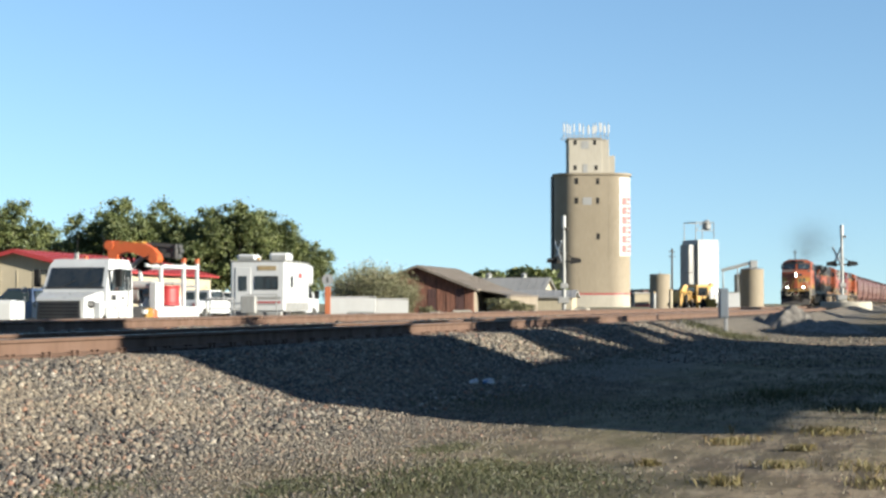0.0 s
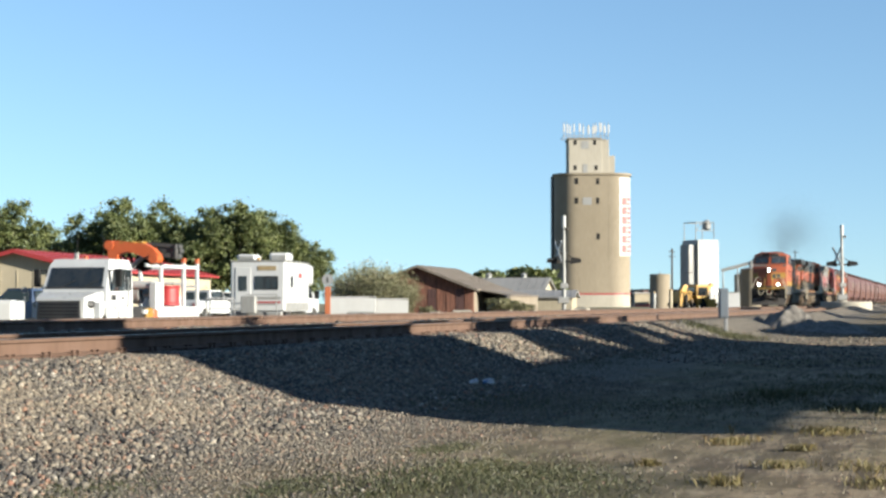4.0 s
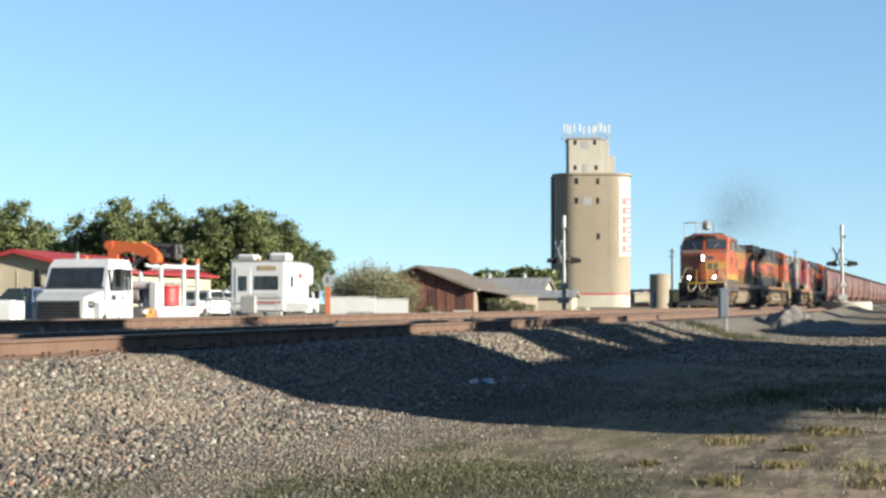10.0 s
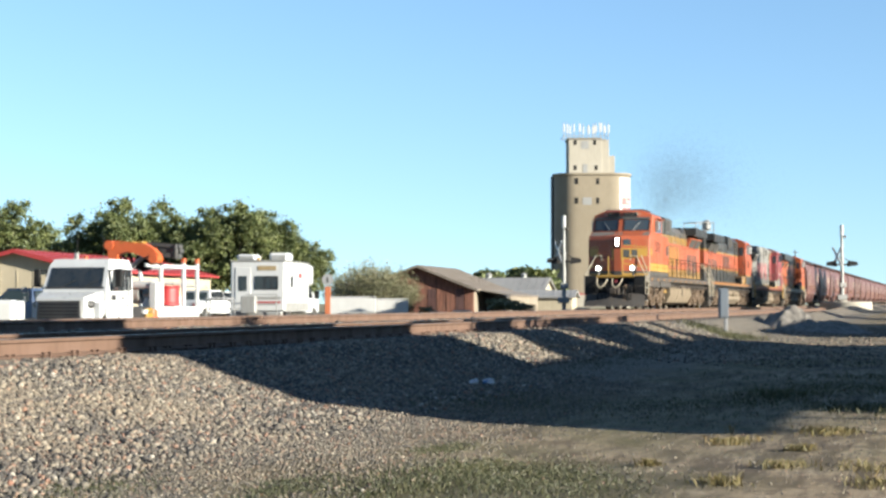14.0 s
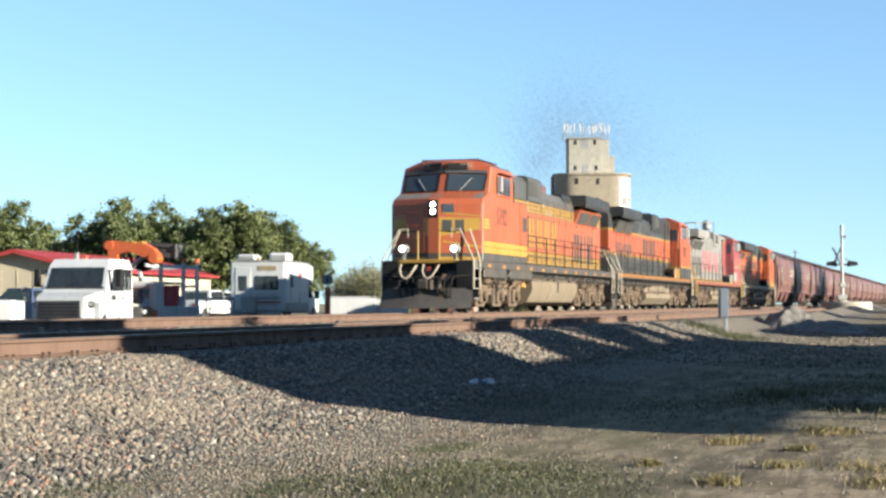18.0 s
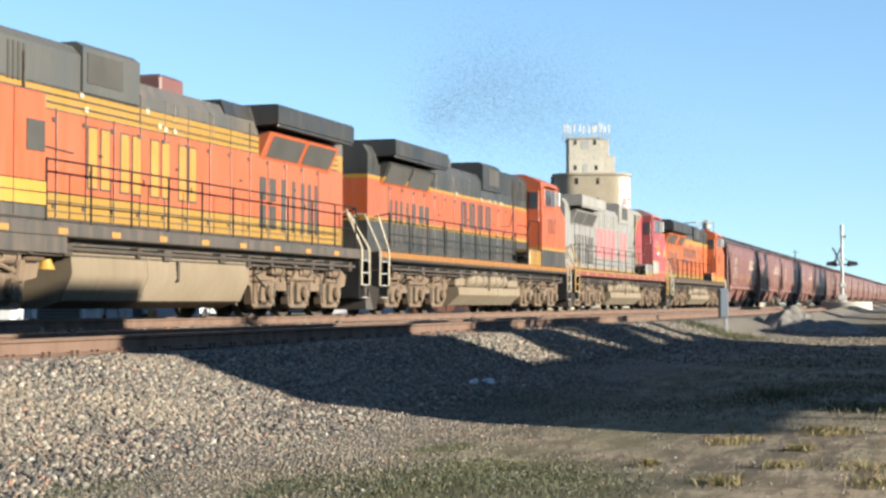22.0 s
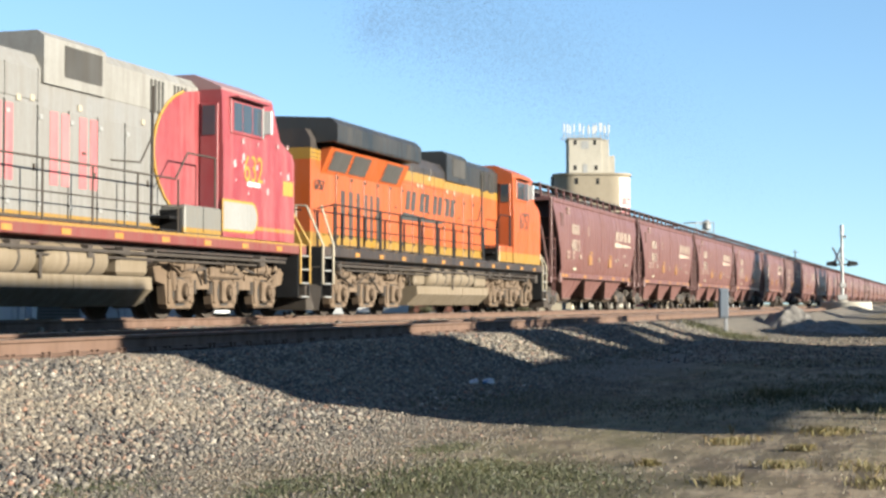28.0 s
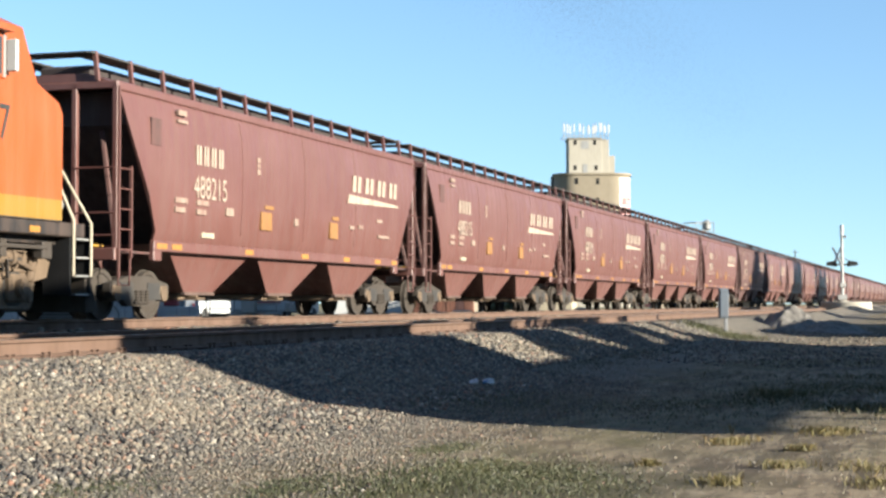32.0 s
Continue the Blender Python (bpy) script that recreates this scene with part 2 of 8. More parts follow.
M_GRASS = leaf_mat("short_green_grass", (0.024, 0.030, 0.010), (0.055, 0.058, 0.02), (0.11, 0.095, 0.045))
M_STRAW = leaf_mat("dry_yellow_weeds", (0.10, 0.085, 0.032), (0.18, 0.14, 0.05), (0.15, 0.085, 0.04))
M_POLE = paint("grey_pole_paint", (0.36, 0.37, 0.38), 0.7, 0, 0.3, (0.2, 0.17, 0.14), 2, 20)
M_PILE = paint("crushed_stone_heap", (0.30, 0.27, 0.235), 0.95, 0, 0.75, (0.09, 0.08, 0.07), 2.5, 9, 1.0)
M_TYRE = paint("rubber", (0.02, 0.02, 0.02), 0.85, 0, 0.3)
# ---------------- building tools ----------------
class Geo:
    """Collects the faces of one mesh."""

    def __init__(self):
        self.v, self.f, self.crease = [], [], 35

    def add(self, verts, faces):
        o = len(self.v)
        self.v += [tuple(p) for p in verts]
        self.f += [tuple(i + o for i in q) for q in faces]
        return self

    def box(self, x0, x1, y0, y1, z0, z1, c=0.0):
        x0, x1, y0, y1, z0, z1 = min(x0, x1), max(x0, x1), min(y0, y1), max(y0, y1), min(z0, z1), max(z0, z1)
        if c <= 0:
            v = [(x, y, z) for z in (z0, z1) for y in (y0, y1) for x in (x0, x1)]
            return self.add(v, [(0, 2, 3, 1), (4, 5, 7, 6), (0, 1, 5, 4), (2, 6, 7, 3), (0, 4, 6, 2), (1, 3, 7, 5)])
        c = min(c, (x1 - x0) * 0.45, (y1 - y0) * 0.45, (z1 - z0) * 0.45)
        ix = {}
        v = []
        for sx in (0, 1):
            for sy in (0, 1):
                for sz in (0, 1):
                    p = ((x0, x1)[sx], (y0, y1)[sy], (z0, z1)[sz])
                    q = ((x0 + c, x1 - c)[sx], (y0 + c, y1 - c)[sy], (z0 + c, z1 - c)[sz])
                    for a in range(3):
                        ix[sx, sy, sz, a] = len(v)
                        v.append(tuple(p[k] if k == a else q[k] for k in range(3)))
        f = []

        def quad(keys, flip):
            ids = [ix[k] for k in keys]
            f.append(tuple(reversed(ids)) if flip else tuple(ids))
        for a in range(3):
            b, d = (a + 1) % 3, (a + 2) % 3
            for s in (0, 1):
                def key(u, w):
                    k = [0, 0, 0]
                    k[a], k[b], k[d] = s, u, w
                    return (*k, a)
                quad([key(0, 0), key(1, 0), key(1, 1), key(0, 1)], s == 0)
            for u in (0, 1):
                for w in (0, 1):
                    def edge(s, axis):
                        k = [0, 0, 0]
                        k[a], k[b], k[d] = s, u, w
                        return (*k, axis)
                    quad([edge(0, b), edge(1, b), edge(1, d), edge(0, d)], u != w)
        for sx in (0, 1):
            for sy in (0, 1):
                for sz in (0, 1):
                    quad([(sx, sy, sz, 0), (sx, sy, sz, 1), (sx, sy, sz, 2)], (sx + sy + sz) % 2 == 0)
        return self.add(v, f)

    def prism(self, pts, a, b, axis="y"):
        """A polygon of (u, w) drawn out from a to b along an axis: y takes (x, z), x takes (y, z), z takes (x, y)."""
        n = len(pts)

        def at(p, t):
            return {"y": (p[0], t, p[1]), "x": (t, p[0], p[1]), "z": (p[0], p[1], t)}[axis]
        v = [at(p, a) for p in pts] + [at(p, b) for p in pts]
        f = [tuple(range(n)), tuple(range(2 * n - 1, n - 1, -1))]
        f += [(i, i + n, (i + 1) % n + n, (i + 1) % n) for i in range(n)]
        return self.add(v, f)

    def loft(self, rings, close=True, caps=True):
        n = len(rings[0])
        v = [p for r in rings for p in r]
        f = []
        for k in range(len(rings) - 1):
            for i in range(n if close else n - 1):
                j = (i + 1) % n
                f.append((k * n + i, k * n + j, (k + 1) * n + j, (k + 1) * n + i))
        if caps:
            f.append(tuple(reversed(range(n))))
            f.append(tuple(range((len(rings) - 1) * n, len(rings) * n)))
        return self.add(v, f)

    def cyl(self, p, q, r, seg=12, r2=None):
        p, q = Vector(p), Vector(q)
        d = (q - p).normalized()
        u = d.orthogonal().normalized()
        w = d.cross(u)
        r2 = r if r2 is None else r2
        ring = lambda c, rr: [c + (u * math.cos(2 * math.pi * i / seg) + w * math.sin(2 * math.pi * i / seg)) * rr for i in range(seg)]
        return self.loft([ring(p, r), ring(q, r2)])

    def tube(self, pts, r, seg=6):
        """One bent pipe along a line of points."""
        pts = [Vector(p) for p in pts]
        dirs = [(b - a).normalized() for a, b in zip(pts, pts[1:])]
        u = dirs[0].orthogonal().normalized()
        rings = []
        for i, p in enumerate(pts):
            d = dirs[0] if i == 0 else dirs[-1] if i == len(pts) - 1 else dirs[i - 1] + dirs[i]
            d = (d if d.length > 0.2 else dirs[min(i, len(dirs) - 1)]).normalized()
            u = u - d * u.dot(d)
            u = (u if u.length > 0.05 else d.orthogonal()).normalized()
            w = d.cross(u)
            rings.append([p + (u * math.cos(2 * math.pi * k / seg) + w * math.sin(2 * math.pi * k / seg)) * r for k in range(seg)])
        return self.loft(rings)

    def lathe(self, prof, seg=24, axis="z", at=(0, 0, 0)):
        """prof: (radius, height) rows, turned about an axis."""
        rings = []
        for r, h in prof:
            ring = []
            for i in range(seg):
                a = 2 * math.pi * i / seg
                c, s = r * math.cos(a), r * math.sin(a)
                p = {"z": (c, s, h), "y": (s, h, c), "x": (h, c, s)}[axis]
                ring.append((p[0] + at[0], p[1] + at[1], p[2] + at[2]))
            rings.append(ring)
        return self.loft(rings)

    def blob(self, c, r, seed=0, seg=10, rings=6, rough=0.15, flat=1.0):
        rnd = random.Random(seed)
        rows = []
        for k in range(1, rings):
            th = math.pi * k / rings
            row = []
            for i in range(seg):
                a = 2 * math.pi * i / seg
                s = r * (1 + rnd.uniform(-rough, rough))
                row.append((c[0] + s * math.sin(th) * math.cos(a), c[1] + s * math.sin(th) * math.sin(a), c[2] - s * flat * math.cos(th)))
            rows.append(row)
        return self.loft(rows)

    def grid_mesh(self, fn, us, vs):
        n = len(vs)
        return self.add([fn(u, w) for u in us for w in vs],
                        [(i * n + j, (i + 1) * n + j, (i + 1) * n + j + 1, i * n + j + 1) for i in range(len(us) - 1) for j in range(n - 1)])

    def mesh(self, name, material=None, smooth=None):
        me = bpy.data.meshes.new(name)
        me.from_pydata(self.v, [], self.f)
        smooth = self.crease if smooth is None else smooth
        if smooth:
            me.polygons.foreach_set("use_smooth", [True] * len(me.polygons))
            me.set_sharp_from_angle(angle=radians(smooth))
        if material:
            me.materials.append(material)
        me.update()
        return me


def fix_normals(me):
    bm = bmesh.new()
    bm.from_mesh(me)
    bmesh.ops.recalc_face_normals(bm, faces=bm.faces)
    bm.to_mesh(me)
    bm.free()
    return me


def part(name, geo, material, parent, label=""):
    ob = new(name, fix_normals(geo.mesh(name, material)))
    ob.parent = parent
    if label:
        ob["label"] = label
    return ob


def part_mesh(name, me, parent, m=None, label=""):
    ob = new(name, me)
    ob.parent = parent
    if m is not None:
        ob.matrix_basis = m
    if label:
        ob["label"] = label
    return ob


def thing(name, label, category, m=None, group="", kind=""):
    ob = new(name)
    ob.empty_display_size = 0.2
    if m is not None:
        ob.matrix_basis = m
    return tagged(ob, label, category, group, kind)


def solid(name, geo, material, label, category, m=None, group="", kind=""):
    ob = new(name, fix_normals(geo.mesh(name, material)))
    if m is not None:
        ob.matrix_basis = m
    return tagged(ob, label, category, group, kind)


def lettering(name, text, size, material, parent, m, depth=0.004, squeeze=1.0):
    cu = bpy.data.curves.new(name, "FONT")
    cu.body, cu.size, cu.extrude, cu.align_x = text, size, depth, "CENTER"
    tmp = bpy.data.objects.new(name, cu)
    scene.collection.objects.link(tmp)
    me = bpy.data.meshes.new_from_object(tmp.evaluated_get(bpy.context.evaluated_depsgraph_get()))
    bpy.data.objects.remove(tmp)
    me.materials.clear()
    me.materials.append(material)
    me.transform(Matrix.Diagonal((squeeze, 1, 1, 1)))
    return part_mesh(name, me, parent, m)


def cloud_mesh(name, verts, faces_per, quads, material, smooth=False):
    """Many small alike pieces in one mesh: verts (n, k, 3), quads: faces within a piece."""
    n, k, _ = verts.shape
    faces = (np.array(quads)[None] + (np.arange(n) * k)[:, None, None]).reshape(-1, len(quads[0]))
    me = bpy.data.meshes.new(name)
    side = faces.shape[1]
    me.vertices.add(n * k)
    me.vertices.foreach_set("co", verts.reshape(-1).astype(np.float32))
    me.loops.add(faces.size)
    me.loops.foreach_set("vertex_index", faces.reshape(-1).astype(np.int32))
    me.polygons.add(len(faces))
    me.polygons.foreach_set("loop_start", (np.arange(len(faces)) * side).astype(np.int32))
    me.materials.append(material)
    me.update(calc_edges=True)
    me.validate()
    return me


def turns(rng, n):
    """n random rotations."""
    q = rng.normal(size=(n, 4))
    q /= np.linalg.norm(q, axis=1)[:, None]
    w, x, y, z = q.T
    return np.stack([np.stack([1 - 2 * (y * y + z * z), 2 * (x * y - z * w), 2 * (x * z + y * w)], -1),
                     np.stack([2 * (x * y + z * w), 1 - 2 * (x * x + z * z), 2 * (y * z - x * w)], -1),
                     np.stack([2 * (x * z - y * w), 2 * (y * z + x * w), 1 - 2 * (x * x + y * y)], -1)], 1)
# ---------------- plan: x runs along the tracks, y away from the camera, z = 0 at the rail heads ----------------
FWD = Vector((math.cos(0.31004), math.sin(0.31004), 0))
RIGHT = Vector((math.sin(0.31004), -math.cos(0.31004), 0))
FACE = math.degrees(0.31004) - 90


def spot(u, d, z=0.0):
    """A place d metres ahead of the camera and u * d metres to the right of its axis."""
    p = FWD * d + RIGHT * (u * d)
    return Vector((p.x, p.y, z))


def spose(u, d, z=0.0, rz=0.0):
    p = spot(u, d, z)
    return pose(p.x, p.y, p.z, 0, 0, FACE + rz)


def steps(v, rows):
    """Straight lines through rows of (v, height)."""
    for (a, za), (b, zb) in zip(rows, rows[1:]):
        if v <= b:
            k = min(max((v - a) / (b - a), 0.0), 1.0)
            return za + (zb - za) * k
    return rows[-1][1]


def ground_z(x, y):
    near = steps(y, [(-40, -0.9), (4.3, -0.87), (6.2, -0.76), (7.85, -0.27), (10.9, -0.25), (11.8, -0.36), (13.2, -0.30),
                     (13.7, -0.21), (17.2, -0.21), (18.4, -0.45), (21.5, -0.62), (34, -0.72), (60, -0.66)])
    rise = steps(x, [(70, 0.0), (130, 0.45), (2000, 0.5)])
    if y < 7.5:
        near += rise * 1.1
    dip = max(0.0, 1 - ((x - 47) / 10) ** 2) * max(0.0, 1 - ((y - 27.5) / 6) ** 2)
    near -= 0.36 * min(1.0, dip * 1.6)
    lump = noise.noise(Vector((x * 0.45, y * 0.6, 0))) * 0.05 + noise.noise(Vector((x * 0.12, y * 0.15, 7))) * 0.09
    k = 1.0 if y < 7 or y > 19 else 0.25
    return near + lump * k * (1.0 if y < 60 else 0.3)


def spread(parts_):
    out = []
    for a, b, s in parts_:
        n = max(1, round((b - a) / s))
        out += [a + (b - a) * i / n for i in range(n)]
    return out + [parts_[-1][1]]


xs = spread([(-400, -40, 60), (-40, 5, 5), (5, 36, 0.3), (36, 80, 1.2), (80, 200, 6), (200, 600, 40), (600, 3000, 300)])
ys = spread([(-900, -60, 120), (-60, -6, 4), (-6, 4, 0.35), (4, 8.2, 0.2), (8.2, 20, 0.5), (20, 60, 3), (60, 200, 20), (200, 2400, 200)])
ground = solid("ground", Geo().grid_mesh(lambda x, y: (x, y, ground_z(x, y)), xs, ys), M_EARTH,
               "bare earth yard with gravel, thin grass and ballast beds", "ground", kind="structure")

# ---------------- loose stones on the shoulder of the near track ----------------
rng = np.random.default_rng(5)
ICO_V = np.array([(0, 0, -1), (0.72, -0.53, -0.45), (-0.28, -0.85, -0.45), (-0.89, 0, -0.45), (-0.28, 0.85, -0.45), (0.72, 0.53, -0.45),
                  (0.28, -0.85, 0.45), (-0.72, -0.53, 0.45), (-0.72, 0.53, 0.45), (0.28, 0.85, 0.45), (0.89, 0, 0.45), (0, 0, 1)])
ICO_F = [(0, 2, 1), (0, 1, 5), (0, 3, 2), (0, 4, 3), (0, 5, 4), (1, 2, 6), (2, 3, 7), (3, 4, 8), (4, 5, 9), (5, 1, 10),
         (1, 6, 10), (2, 7, 6), (3, 8, 7), (4, 9, 8), (5, 10, 9), (6, 7, 11), (7, 8, 11), (8, 9, 11), (9, 10, 11), (10, 6, 11)]


OCT_V = np.array([(1, 0, 0), (-1, 0, 0), (0, 1, 0), (0, -1, 0), (0, 0, 1), (0, 0, -1)], dtype=float)
OCT_F = [(0, 2, 4), (2, 1, 4), (1, 3, 4), (3, 0, 4), (2, 0, 5), (1, 2, 5), (3, 1, 5), (0, 3, 5)]


def stones(name, n, xr, yr, size, label, keep=None, seed=1, coarse=False):
    r = np.random.default_rng(seed)
    x, y = r.uniform(*xr, n), r.uniform(*yr, n)
    if keep is not None:
        ok = r.uniform(0, 1, n) < keep(x, y)
        x, y = x[ok], y[ok]
    n = len(x)
    s = size * r.uniform(0.55, 1.35, n) * np.where(r.uniform(0, 1, n) < 0.04, 1.5, 1.0)
    z = np.array([ground_z(a, b) for a, b in zip(x, y)]) + s * 0.25
    base, faces = (OCT_V, OCT_F) if coarse else (ICO_V, ICO_F)
    shape = base[None] * r.uniform(0.72, 1.15, (n, len(base), 1)) * r.uniform(0.6, 1.15, (n, 1, 3))
    v = np.einsum("nij,nkj->nki", turns(r, n), shape) * s[:, None, None] + np.stack([x, y, z], -1)[:, None]
    ob = new(name, cloud_mesh(name, v, 20, faces, M_STONE))
    return tagged(ob, label, "gravel", kind="stuff")


stones("ballast", 54000, (7.5, 24), (5.0, 8.55), 0.0215, "loose grey and tan crushed stone on the track shoulder",
       keep=lambda x, y: np.clip((y - 4.6) / 1.6, 0.12, 1.0), seed=3)
stones("ballast", 16000, (24, 46), (6.3, 8.5), 0.032, "loose grey crushed stone on the farther track shoulder", seed=4)
stones("ballast", 5200, (12, 60), (8.75, 14.6), 0.045, "grey crushed stone between the two tracks", seed=6)
stones("fine_gravel", 62000, (8, 23), (3.3, 7.0), 0.0115, "fine tan gravel at the foot of the ballast",
       keep=lambda x, y: np.clip((y - 3.0 - 0.06 * (x - 8)) / 1.3, 0.06, 1.0), seed=9, coarse=True)
stones("pebbles", 9000, (9, 26), (-1.0, 5.6), 0.0085, "scattered pebbles on bare dusty earth", seed=7)

stones("rubble", 11000, (30, 76), (-3.0, 6.6), 0.033, "scattered grey rubble on the bare far verge", seed=8, coarse=True)

# ---------------- the two tracks ----------------
RAIL_PROFILE = [(-0.076, -0.186), (0.076, -0.186), (0.076, -0.176), (0.012, -0.155), (0.009, -0.05), (0.036, -0.035), (0.037, -0.006), (-0.037, -0.006),
                (-0.036, -0.035), (-0.009, -0.05), (-0.012, -0.155), (-0.076, -0.176)]


def track(label, yc, top, x0, x1, tie_x, spikes):
    t = thing("railway_track", label, "track", pose(0, yc, top), kind="structure")
    for s in (-1, 1):
        y = s * 0.754
        rail = part("rail", Geo().prism([(p[0] + y, p[1]) for p in RAIL_PROFILE], x0, x1, "x"), M_RAIL, t, "rust-brown steel rail")
        part("rail_head", Geo().box(x0, x1, y - 0.034, y + 0.034, -0.0058, 0.0), M_RAILTOP, rail, "polished running surface")
    tie = Geo().box(-0.115, 0.115, -1.3, 1.3, -0.36, -0.196, 0.012).mesh("tie", M_TIE)
    plate = Geo().box(-0.09, 0.09, -0.16, 0.16, -0.196, -0.187).mesh("tie_plate", M_RAIL)
    spike = Geo()
    for sx in (-1, 1):
        for sy in (-1, 1):
            spike.box(sx * 0.055 - 0.012, sx * 0.055 + 0.012, sy * 0.083 - 0.012, sy * 0.083 + 0.012, -0.187, -0.135, 0.003)
            spike.box(sx * 0.055 - 0.018, sx * 0.055 + 0.018, sy * 0.075 - 0.024, sy * 0.075 + 0.02, -0.148, -0.134, 0.003)
    spike = spike.mesh("spike", M_RAIL)
    rnd = random.Random(int(yc * 10))
    for i in range(tie_x[2]):
        x = tie_x[0] + (tie_x[1] - tie_x[0]) * i / (tie_x[2] - 1)
        o = part_mesh("tie", tie, t, pose(x + rnd.uniform(-0.03, 0.03), rnd.uniform(-0.05, 0.05), rnd.uniform(-0.012, 0.0), 0, 0, rnd.uniform(-1, 1)))
        if i < spikes:
            for s in (-1, 1):
                part_mesh("tie_plate", plate, o, pose(0, s * 0.754, 0.0))
                part_mesh("spikes", spike, o, pose(0, s * 0.754, 0.0))
    return t


track("near track of rust-brown rails on timber ties in ballast", 9.40, -0.05, -60, 900, (9.0, 67.0, 110), 50)
track("main track of rust-brown rails that the train runs on", 15.45, 0.0, -120, 900, (14.0, 100.0, 160), 0)
# ---------------- trees ----------------
def make_tree(name, h, spread_, leaves, leaf, mat, seed, label, trunk_h=0.35, shape=(1.0, 0.75), low=0.5):
    rnd = random.Random(seed)
    r = np.random.default_rng(seed)
    t = thing(name, label, "tree")
    g = Geo()
    g.cyl((0, 0, -0.4), (0.1, 0, h * trunk_h), 0.05 * h * 0.6, 8, 0.034 * h * 0.6)
    limbs = []
    for i in range(7):
        a = 2 * math.pi * i / 7 + rnd.uniform(-0.4, 0.4)
        q = Vector((math.cos(a) * spread_ * rnd.uniform(0.35, 0.7), math.sin(a) * spread_ * rnd.uniform(0.35, 0.7), h * rnd.uniform(low, 0.85)))
        p = Vector((0.1, 0, h * trunk_h * rnd.uniform(0.7, 1.0)))
        mid = p.lerp(q, 0.5) + Vector((0, 0, h * 0.05))
        g.cyl(p, mid, 0.012 * h, 6, 0.008 * h)
        g.cyl(mid, q, 0.008 * h, 6, 0.003 * h)
        limbs.append(q)
    part("trunk", g, M_BARK, t)
    cl = []
    for q in limbs:
        for k in range(30):
            e = Vector((rnd.gauss(0, 1), rnd.gauss(0, 1), rnd.gauss(0, 1)))
            e *= min(1.0, 1.6 / max(e.length, 0.01))
            cl.append((q.x + e.x * spread_ * 0.24, q.y + e.y * spread_ * 0.24, q.z + e.z * h * 0.06, spread_ * rnd.uniform(0.07, 0.19)))
    for k in range(70):
        zz = rnd.uniform(low, 0.92)
        rr = spread_ * 0.62 * math.sqrt(max(0.05, 1 - ((zz - low) / (0.98 - low)) ** 2))
        aa = rnd.uniform(0, 2 * math.pi)
        rr *= math.sqrt(rnd.uniform(0, 1))
        cl.append((rr * math.cos(aa), rr * math.sin(aa), h * zz, spread_ * rnd.uniform(0.08, 0.2)))
    cl = np.array(cl)
    pick = cl[r.integers(0, len(cl), leaves)]
    d = r.normal(size=(leaves, 3))
    d /= np.linalg.norm(d, axis=1)[:, None]
    c = pick[:, :3] + d * (pick[:, 3:] * np.minimum(np.abs(r.normal(0, 0.7, (leaves, 1))), 1.5)) * np.array([shape[0], shape[0], shape[1]])
    c[:, 2] = np.maximum(c[:, 2], h * trunk_h * 0.55)
    quad = np.array([(-1, -0.6, 0), (0.1, -0.9, 0.15), (1, 0.2, 0), (-0.2, 0.9, -0.15)])
    v = np.einsum("nij,kj->nki", turns(r, leaves), quad) * (leaf * r.uniform(0.5, 1.3, (leaves, 1, 1))) + c[:, None]
    ob = new("crown", cloud_mesh("crown", v, 1, [(0, 1, 2, 3)], mat))
    ob.parent = t
    return t


def make_shrub(h, stems, seed, label):
    """A scrubby bush of thin upright stems with sparse small leaves."""
    rnd = random.Random(seed)
    r = np.random.default_rng(seed)
    t = thing("shrub", label, "bush")
    g = Geo()
    at = []
    for i in range(stems):
        a, q = rnd.uniform(0, 2 * math.pi), math.sqrt(rnd.random())
        base = Vector((math.cos(a) * q * 0.35 * h, math.sin(a) * q * 0.35 * h, -0.1))
        lean = Vector((math.cos(a) * q * 0.28 * h + rnd.gauss(0, 0.12), math.sin(a) * q * 0.28 * h + rnd.gauss(0, 0.12), h * rnd.uniform(0.55, 1.0) * (1 - 0.35 * q * q)))
        mid = base + lean * 0.55 + Vector((rnd.gauss(0, 0.08), rnd.gauss(0, 0.08), 0.05))
        tip = base + lean
        g.cyl(base, mid, 0.014, 4, 0.009)
        g.cyl(mid, tip, 0.009, 4, 0.003)
        at += [(base.lerp(mid, k) if k < 1 else mid.lerp(tip, k - 1)) for k in np.linspace(0.25, 2.0, 24)]
    part("twig_mass", g, M_BARK, t, "thin grey-brown stems")
    c = np.array([tuple(p) for p in at]).repeat(4, axis=0)
    n = len(c)
    c = c + r.normal(0, 0.13, (n, 3))
    c[:, 2] = np.maximum(c[:, 2], 0.02)
    quad = np.array([(-1, -0.35, 0), (0.1, -0.5, 0.1), (1, 0.1, 0), (-0.2, 0.5, -0.1)])
    v = np.einsum("nij,kj->nki", turns(r, n), quad) * (0.055 * r.uniform(0.5, 1.3, (n, 1, 1))) + c[:, None]
    ob = new("foliage", cloud_mesh("foliage", v, 1, [(0, 1, 2, 3)], M_LEAF2))
    ob.parent = t
    return t


def put_copies(master, rows, group):
    """The first row places the thing itself, the others are copies: (u, d, z, turn, size)."""
    out = []
    for i, (u, d, z, rz, s) in enumerate(rows):
        p = spot(u, d, z)
        m = pose(p.x, p.y, p.z, 0, 0, rz)
        o = master if i == 0 else copy_thing(master, m)
        o.matrix_basis = m @ Matrix.Scale(s, 4)
        tagged(o, group=group)
        out.append(o)
    return out


